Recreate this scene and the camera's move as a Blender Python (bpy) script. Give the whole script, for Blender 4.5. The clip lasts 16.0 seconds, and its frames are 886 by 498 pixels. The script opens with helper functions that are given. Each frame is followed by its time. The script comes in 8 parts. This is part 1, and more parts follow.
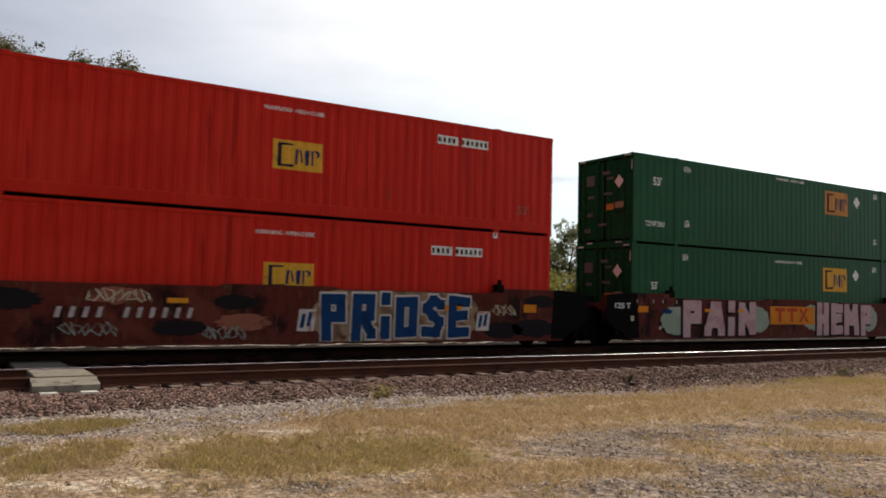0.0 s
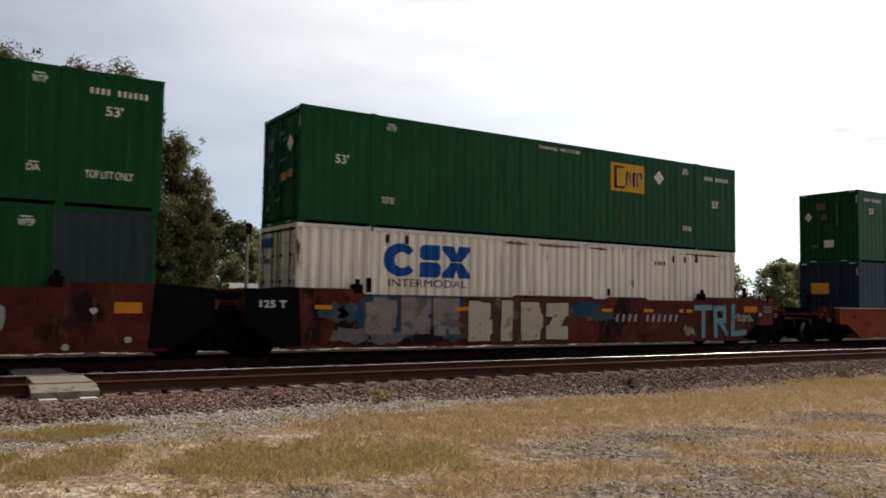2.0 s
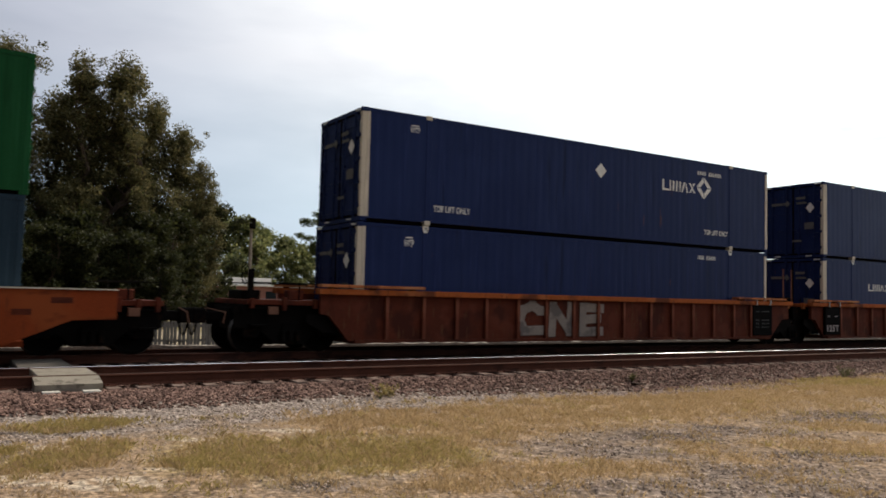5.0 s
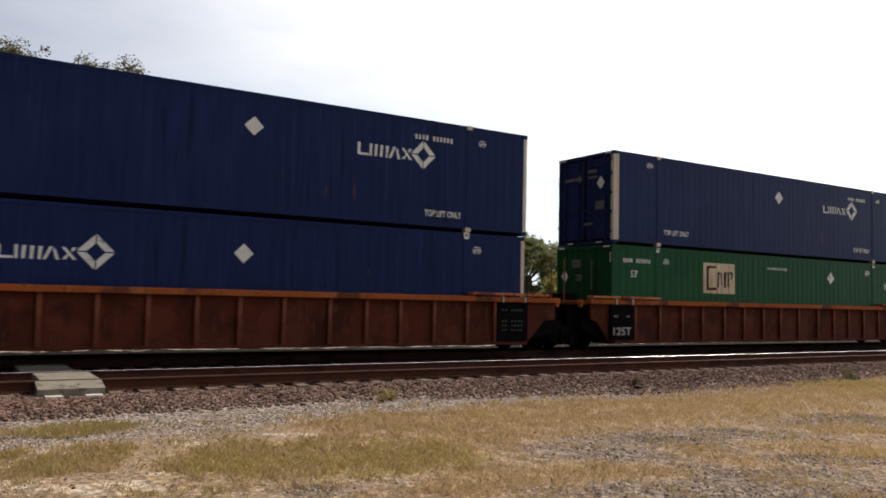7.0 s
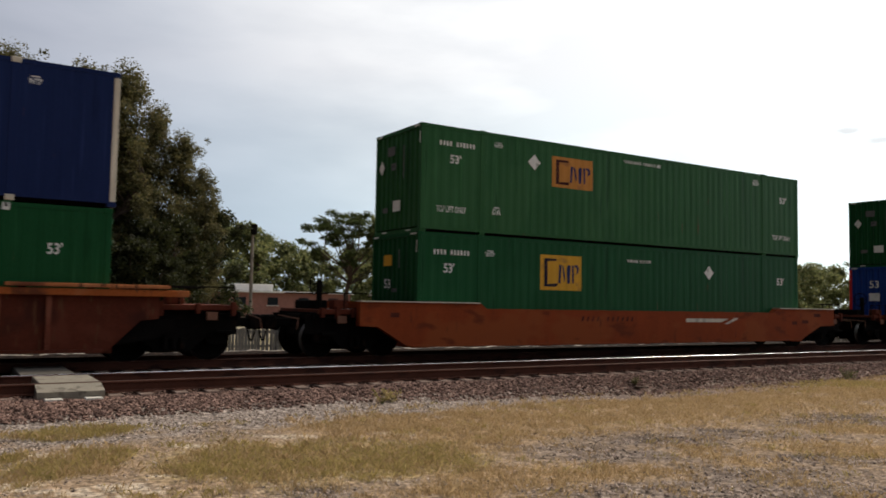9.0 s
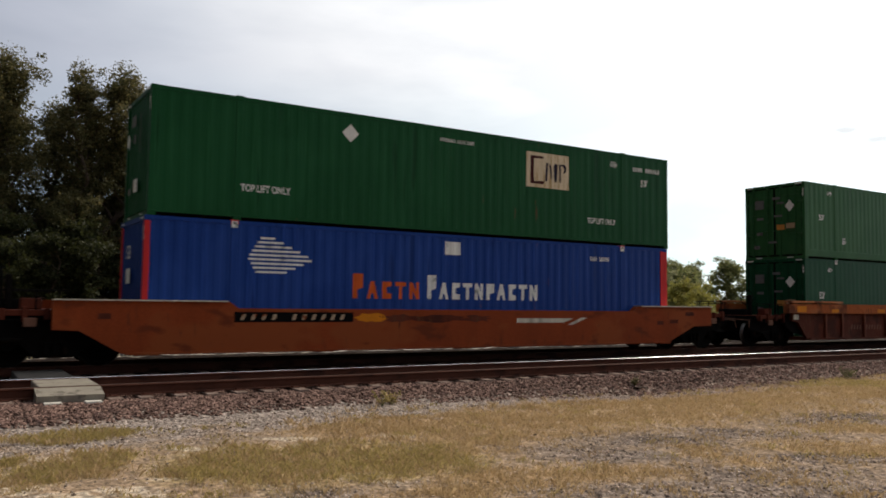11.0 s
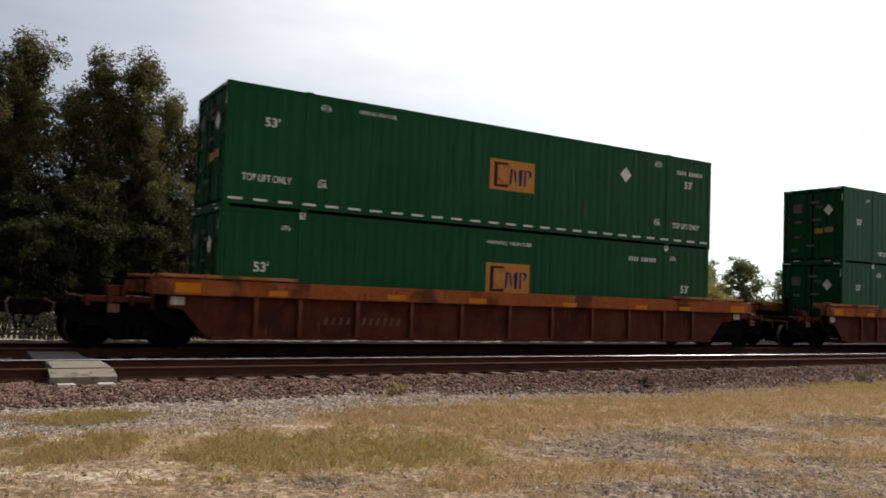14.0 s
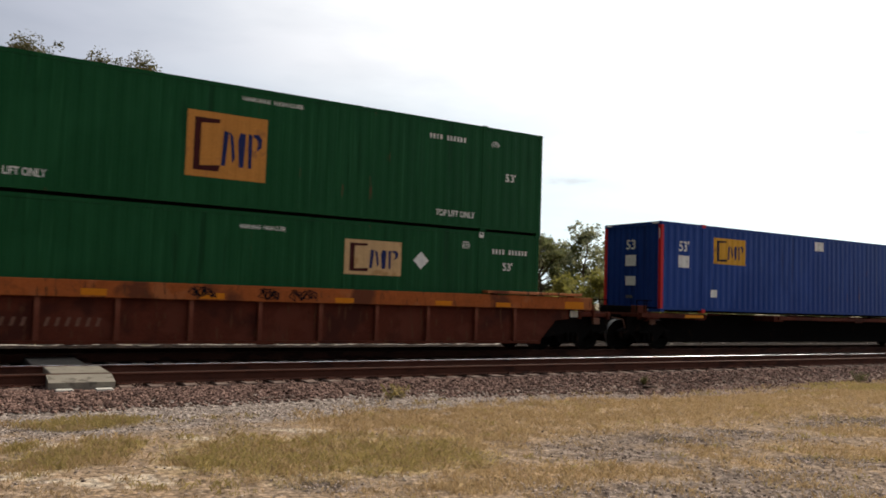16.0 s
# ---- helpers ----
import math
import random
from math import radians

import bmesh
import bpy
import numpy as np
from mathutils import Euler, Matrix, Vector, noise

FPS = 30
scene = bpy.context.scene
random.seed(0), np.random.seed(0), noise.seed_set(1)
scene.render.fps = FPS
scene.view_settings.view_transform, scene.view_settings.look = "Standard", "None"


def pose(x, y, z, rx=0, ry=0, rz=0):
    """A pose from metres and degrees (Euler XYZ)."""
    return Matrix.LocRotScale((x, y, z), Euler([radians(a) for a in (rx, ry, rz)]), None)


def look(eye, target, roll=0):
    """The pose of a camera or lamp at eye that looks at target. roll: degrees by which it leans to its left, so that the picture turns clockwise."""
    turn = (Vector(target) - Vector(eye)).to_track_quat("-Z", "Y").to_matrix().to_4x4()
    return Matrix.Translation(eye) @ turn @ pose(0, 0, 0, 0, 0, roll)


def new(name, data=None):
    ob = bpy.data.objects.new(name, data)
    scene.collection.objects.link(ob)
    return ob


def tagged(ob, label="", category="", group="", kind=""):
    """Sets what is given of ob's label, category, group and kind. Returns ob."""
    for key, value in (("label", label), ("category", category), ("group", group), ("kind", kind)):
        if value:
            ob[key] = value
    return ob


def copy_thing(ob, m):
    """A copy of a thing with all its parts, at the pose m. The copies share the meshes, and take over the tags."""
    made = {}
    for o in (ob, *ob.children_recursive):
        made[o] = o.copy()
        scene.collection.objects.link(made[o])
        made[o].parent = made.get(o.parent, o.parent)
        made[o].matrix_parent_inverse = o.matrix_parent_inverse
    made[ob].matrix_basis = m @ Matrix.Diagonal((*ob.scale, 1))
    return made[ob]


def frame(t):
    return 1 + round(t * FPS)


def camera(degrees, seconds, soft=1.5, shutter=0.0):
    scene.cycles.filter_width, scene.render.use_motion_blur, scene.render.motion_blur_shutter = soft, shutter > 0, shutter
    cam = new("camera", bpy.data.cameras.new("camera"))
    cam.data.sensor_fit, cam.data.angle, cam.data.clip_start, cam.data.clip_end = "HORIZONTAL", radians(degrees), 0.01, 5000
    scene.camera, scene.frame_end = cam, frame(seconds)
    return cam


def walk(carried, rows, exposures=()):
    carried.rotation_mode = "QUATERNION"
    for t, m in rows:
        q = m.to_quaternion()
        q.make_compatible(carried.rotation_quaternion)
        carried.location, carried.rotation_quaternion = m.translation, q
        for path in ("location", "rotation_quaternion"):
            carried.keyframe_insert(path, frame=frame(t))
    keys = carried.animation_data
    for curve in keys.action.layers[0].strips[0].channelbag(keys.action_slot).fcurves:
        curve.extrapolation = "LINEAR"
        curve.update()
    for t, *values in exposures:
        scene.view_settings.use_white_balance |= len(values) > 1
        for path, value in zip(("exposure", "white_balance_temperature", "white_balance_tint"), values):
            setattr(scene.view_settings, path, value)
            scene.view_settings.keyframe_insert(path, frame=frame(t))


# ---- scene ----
# ---- camera and its path: a hand-held camera beside a double track ----
SECONDS = 16.0
EYE = 1.41                      # above the rail heads, which lie at z = 0
cam = camera(57.9, SECONDS, soft=1.75, shutter=0.1)
TURNS = (                       # seconds, yaw, pitch, roll
    (0.0, -32.29, 3.46, -1.29), (0.5, -32.30, 3.74, -1.14), (1.0, -32.33, 3.62, -1.09), (1.5, -32.32, 3.66, -1.05),
    (2.0, -32.35, 3.73, -0.92), (2.5, -32.34, 3.89, -0.96), (3.0, -32.36, 3.83, -0.79), (3.5, -32.35, 3.83, -0.88),
    (4.0, -32.36, 3.62, -0.94), (4.5, -32.17, 3.42, -1.38))
TURNS_2 = (
    (7.0, -31.98, 3.68, -1.26), (7.5, -31.99, 3.71, -1.14), (8.0, -32.00, 3.70, -1.11), (8.5, -32.02, 3.76, -1.01),
    (9.0, -32.01, 3.78, -1.03), (11.5, -32.07, 3.89, -0.66), (12.0, -32.04, 3.86, -0.82), (12.5, -32.03, 3.72, -0.89),
    (13.0, -31.99, 3.78, -1.08), (13.25, -31.94, 3.74, -1.14), (13.4, -31.38, 3.40, -1.95), (13.5, -31.19, 3.25, -2.24), (14.0, -31.20, 3.31, -2.22), (14.5, -31.17, 3.36, -2.34),
    (15.0, -31.25, 3.38, -2.01), (15.5, -31.24, 3.55, -2.03), (16.0, -31.33, 3.51, -1.83))
EXPOSURES = ((0.0, 0.12), (3.0, -0.05), (4.5, 0.06), (7.0, 0.22), (9.0, -0.06), (12.5, 0.05), (16.0, 0.10))    # the camera brightens when dark boxes fill its view
walk(cam, [(t, pose(0, 0, EYE, 90 + pitch, roll, yaw)) for t, yaw, pitch, roll in TURNS + TURNS_2], exposures=EXPOSURES)

# ---- sky, sun ----
SUN_AZ, SUN_EL = 74.0, 41.0     # degrees from +y towards +x, and above the horizon
sun_way = Vector((math.sin(radians(SUN_AZ)) * math.cos(radians(SUN_EL)),
                  math.cos(radians(SUN_AZ)) * math.cos(radians(SUN_EL)), math.sin(radians(SUN_EL))))
sun = new("sun", bpy.data.lights.new("sun", "SUN"))
sun.data.energy, sun.data.angle, sun.data.color = 3.5, radians(1.5), (1.0, 0.87, 0.71)
sun.matrix_world = look(sun_way * 200, (0, 0, 0))


RAGS = ((39.9, 8.55, 1.9, 0.38), (59.0, 11.4, 1.0, 0.32), (60.8, 10.6, 1.3, 0.32), (35.8, 8.3, 1.4, 0.22))


def build_world():
    world = bpy.data.worlds.new("sky")
    scene.world = world
    world.use_nodes = True
    nt = world.node_tree
    nt.nodes.clear()
    N = lambda kind: nt.nodes.new(kind)
    out, back = N("ShaderNodeOutputWorld"), N("ShaderNodeBackground")
    sky = N("ShaderNodeTexSky")
    sky.sky_type, sky.sun_disc = "NISHITA", False
    sky.sun_elevation, sky.sun_rotation = radians(SUN_EL), radians(SUN_AZ)
    dim = N("ShaderNodeVectorMath"); dim.operation = "SCALE"; dim.inputs["Scale"].default_value = 0.06
    nt.links.new(sky.outputs[0], dim.inputs[0])
    co = N("ShaderNodeTexCoord")
    dot = N("ShaderNodeVectorMath"); dot.operation = "DOT_PRODUCT"; dot.inputs[1].default_value = sun_way
    nt.links.new(co.outputs["Generated"], dot.inputs[0])
    # thin bright cloud, brighter the nearer it lies to the sun
    ramp = N("ShaderNodeValToRGB")
    e = ramp.color_ramp.elements
    e[0].position, e[0].color = 0.0, (0.020, 0.018, 0.019, 1)
    e[1].position, e[1].color = 1.0, (2.6, 2.5, 2.35, 1)
    for at, c in ((0.15, (0.028, 0.025, 0.027, 1)), (0.36, (0.105, 0.095, 0.10, 1)), (0.50, (0.17, 0.165, 0.18, 1)), (0.625, (0.30, 0.33, 0.39, 1)), (0.725, (0.56, 0.585, 0.67, 1)),
                  (0.775, (0.68, 0.71, 0.78, 1)), (0.825, (0.94, 0.95, 0.98, 1)), (0.875, (1.35, 1.34, 1.32, 1)), (0.965, (1.7, 1.66, 1.6, 1))):
        e.new(at).color = c
    half = N("ShaderNodeMath"); half.operation = "MULTIPLY_ADD"; half.inputs[1].default_value = half.inputs[2].default_value = 0.5
    nt.links.new(dot.outputs["Value"], half.inputs[0])
    nt.links.new(half.outputs[0], ramp.inputs[0])
    # cloud cover: streaky noise, stretched along the horizon
    mp = N("ShaderNodeMapping"); mp.inputs["Scale"].default_value = (1.3, 1.3, 4.5)
    nt.links.new(co.outputs["Generated"], mp.inputs[0])
    no = N("ShaderNodeTexNoise"); no.inputs["Scale"].default_value, no.inputs["Detail"].default_value = 1.6, 6
    nt.links.new(mp.outputs[0], no.inputs["Vector"])
    cover = N("ShaderNodeMapRange")
    cover.inputs["From Min"].default_value, cover.inputs["From Max"].default_value = 0.34, 0.58
    cover.inputs["To Min"].default_value, cover.inputs["To Max"].default_value = 0.64, 0.97
    nt.links.new(no.outputs["Fac"], cover.inputs["Value"])
    mix = N("ShaderNodeMix"); mix.data_type = "RGBA"
    nt.links.new(cover.outputs[0], mix.inputs["Factor"])
    nt.links.new(dim.outputs[0], mix.inputs["A"])
    nt.links.new(ramp.outputs[0], mix.inputs["B"])
    # a few small grey cloud rags low in the sky: degrees from +y towards +x, degrees up, half width, half height
    def math_node(op, *values):
        m = N("ShaderNodeMath"); m.operation = op
        for k, v in enumerate(values):
            if isinstance(v, (int, float)):
                m.inputs[k].default_value = v
            else:
                nt.links.new(v, m.inputs[k])
        return m.outputs[0]

    sep = N("ShaderNodeSeparateXYZ")
    nt.links.new(co.outputs["Generated"], sep.inputs[0])
    around = math_node("MULTIPLY", math_node("ARCTAN2", sep.outputs["X"], sep.outputs["Y"]), 180 / math.pi)
    up = math_node("MULTIPLY", math_node("ARCSINE", sep.outputs["Z"]), 180 / math.pi)
    mp2 = N("ShaderNodeMapping"); mp2.inputs["Scale"].default_value = (18.0, 18.0, 60.0)
    nt.links.new(co.outputs["Generated"], mp2.inputs[0])
    no2 = N("ShaderNodeTexNoise"); no2.inputs["Scale"].default_value, no2.inputs["Detail"].default_value = 1.5, 5
    nt.links.new(mp2.outputs[0], no2.inputs["Vector"])
    ragged = math_node("MULTIPLY", math_node("SUBTRACT", no2.outputs["Fac"], 0.5), 3.2)
    rags = 0.0
    for az, el, wide, high in RAGS:
        ex = math_node("POWER", math_node("ABSOLUTE", math_node("DIVIDE", math_node("SUBTRACT", around, az), wide)), 2.0)
        ez = math_node("POWER", math_node("ABSOLUTE", math_node("DIVIDE", math_node("SUBTRACT", up, el), high)), 2.0)
        inside = math_node("ADD", math_node("SUBTRACT", 1.0, math_node("ADD", ex, ez)), ragged)
        rags = math_node("MAXIMUM", rags, inside)
    rag = N("ShaderNodeMapRange")
    rag.inputs["From Min"].default_value, rag.inputs["From Max"].default_value = 0.1, 1.1
    rag.inputs["To Max"].default_value = 0.55
    nt.links.new(rags, rag.inputs["Value"])
    mix2 = N("ShaderNodeMix"); mix2.data_type = "RGBA"
    mix2.inputs["B"].default_value = (0.62, 0.62, 0.66, 1)
    nt.links.new(rag.outputs[0], mix2.inputs["Factor"])
    # clearer, bluer air under the cloud near the horizon
    low = N("ShaderNodeMapRange")
    low.inputs["From Min"].default_value, low.inputs["From Max"].default_value = 0.10, 0.28
    nt.links.new(sep.outputs["Z"], low.inputs["Value"])
    tint = N("ShaderNodeMix"); tint.data_type = "RGBA"
    tint.inputs["A"].default_value, tint.inputs["B"].default_value = (0.93, 1.05, 1.08, 1), (1, 1, 1, 1)
    nt.links.new(low.outputs[0], tint.inputs["Factor"])
    air = N("ShaderNodeVectorMath"); air.operation = "MULTIPLY"
    nt.links.new(mix.outputs["Result"], air.inputs[0]); nt.links.new(tint.outputs["Result"], air.inputs[1])
    nt.links.new(air.outputs[0], mix2.inputs["A"])
    nt.links.new(mix2.outputs["Result"], back.inputs["Color"])
    back.inputs["Strength"].default_value = 1.0
    nt.links.new(back.outputs[0], out.inputs[0])


build_world()


# ---- materials ----
def material(name, colour, rough=0.6, metal=0.0, spots=(), scale=3.0, fine=40.0, vary=0.25, bump=0.15, stretch=(1, 1, 1), bump_scale=None, shine=0.07):
    """Principled material: base colour varied by a coarse and a fine noise, with patches of other colours.
    spots: rows of (colour, threshold, noise scale, stretch)."""
    mat = bpy.data.materials.new(name)
    mat.use_nodes = True
    nt = mat.node_tree
    b = nt.nodes["Principled BSDF"]
    N = lambda kind: nt.nodes.new(kind)
    co = N("ShaderNodeTexCoord")

    def noise_at(sc, st, detail=4):
        mp = N("ShaderNodeMapping")
        mp.inputs["Scale"].default_value = st
        nt.links.new(co.outputs["Object"], mp.inputs[0])
        n = N("ShaderNodeTexNoise")
        n.inputs["Scale"].default_value, n.inputs["Detail"].default_value = sc, detail
        nt.links.new(mp.outputs[0], n.inputs["Vector"])
        return n.outputs["Fac"]

    coarse, grain = noise_at(scale, stretch), noise_at(fine, (1, 1, 1), 2)
    both = N("ShaderNodeMath"); both.operation = "ADD"
    nt.links.new(coarse, both.inputs[0]); nt.links.new(grain, both.inputs[1])
    rng = N("ShaderNodeMapRange")
    rng.inputs["From Min"].default_value, rng.inputs["From Max"].default_value = 0.6, 1.4
    rng.inputs["To Min"].default_value, rng.inputs["To Max"].default_value = 1 - vary, 1 + vary
    nt.links.new(both.outputs[0], rng.inputs["Value"])
    mul = N("ShaderNodeVectorMath"); mul.operation = "SCALE"
    mul.inputs[0].default_value = colour
    nt.links.new(rng.outputs[0], mul.inputs["Scale"])
    last = mul.outputs[0]
    for col, at, sc, st in spots:
        f = noise_at(sc, st, 6)
        r = N("ShaderNodeMapRange")
        r.inputs["From Min"].default_value, r.inputs["From Max"].default_value = at, at + 0.07
        nt.links.new(f, r.inputs["Value"])
        m = N("ShaderNodeMix"); m.data_type = "RGBA"
        m.inputs["B"].default_value = (*col, 1)
        nt.links.new(r.outputs[0], m.inputs["Factor"]); nt.links.new(last, m.inputs["A"])
        last = m.outputs["Result"]
    nt.links.new(last, b.inputs["Base Color"])
    rr = N("ShaderNodeMapRange")
    rr.inputs["To Min"].default_value, rr.inputs["To Max"].default_value = max(0.05, rough - 0.12), min(1, rough + 0.12)
    nt.links.new(coarse, rr.inputs["Value"]); nt.links.new(rr.outputs[0], b.inputs["Roughness"])
    b.inputs["Metallic"].default_value = metal
    b.inputs["Specular IOR Level"].default_value = 0.5 if metal > 0.5 else shine
    if bump:
        bp = N("ShaderNodeBump")
        bp.inputs["Strength"].default_value, bp.inputs["Distance"].default_value = bump, 0.01
        nt.links.new(noise_at(bump_scale or fine, (1, 1, 1), 3), bp.inputs["Height"])
        nt.links.new(bp.outputs[0], b.inputs["Normal"])
    return mat


RUST = (0.11, 0.045, 0.022)
STREAK = (2.2, 2.2, 0.35)


def paint(name, c, rust=0.72, rough=0.42, fade=None):
    spots = [(tuple(v * 1.30 + 0.004 for v in c), 0.57, 3.4, (3.2, 3.2, 0.10)), (tuple(v * 0.72 for v in c), 0.60, 2.1, (2.6, 2.6, 0.14)), (RUST, rust, 2.6, STREAK)]
    if fade:
        spots.insert(0, (fade, 0.56, 0.45, (1, 1, 0.6)))
    return material(name, c, rough, 0, spots, 0.8, 30, 0.16, 0.05, (1.5, 1.5, 0.3), shine=0.09)


def car_paint(name, c, light, grime=(0.045, 0.018, 0.012)):
    return material(name, c, 0.72, 0, [(light, 0.54, 1.1, (1, 1, 1.2)), (grime, 0.55, 0.9, (1, 1, 0.9)), (RUST, 0.60, 4.0, (2.5, 2.5, 0.5)), (grime, 0.64, 7.0, (3.0, 3.0, 0.25))], 1.2, 24, 0.28, 0.1, (1.5, 1.5, 0.4))


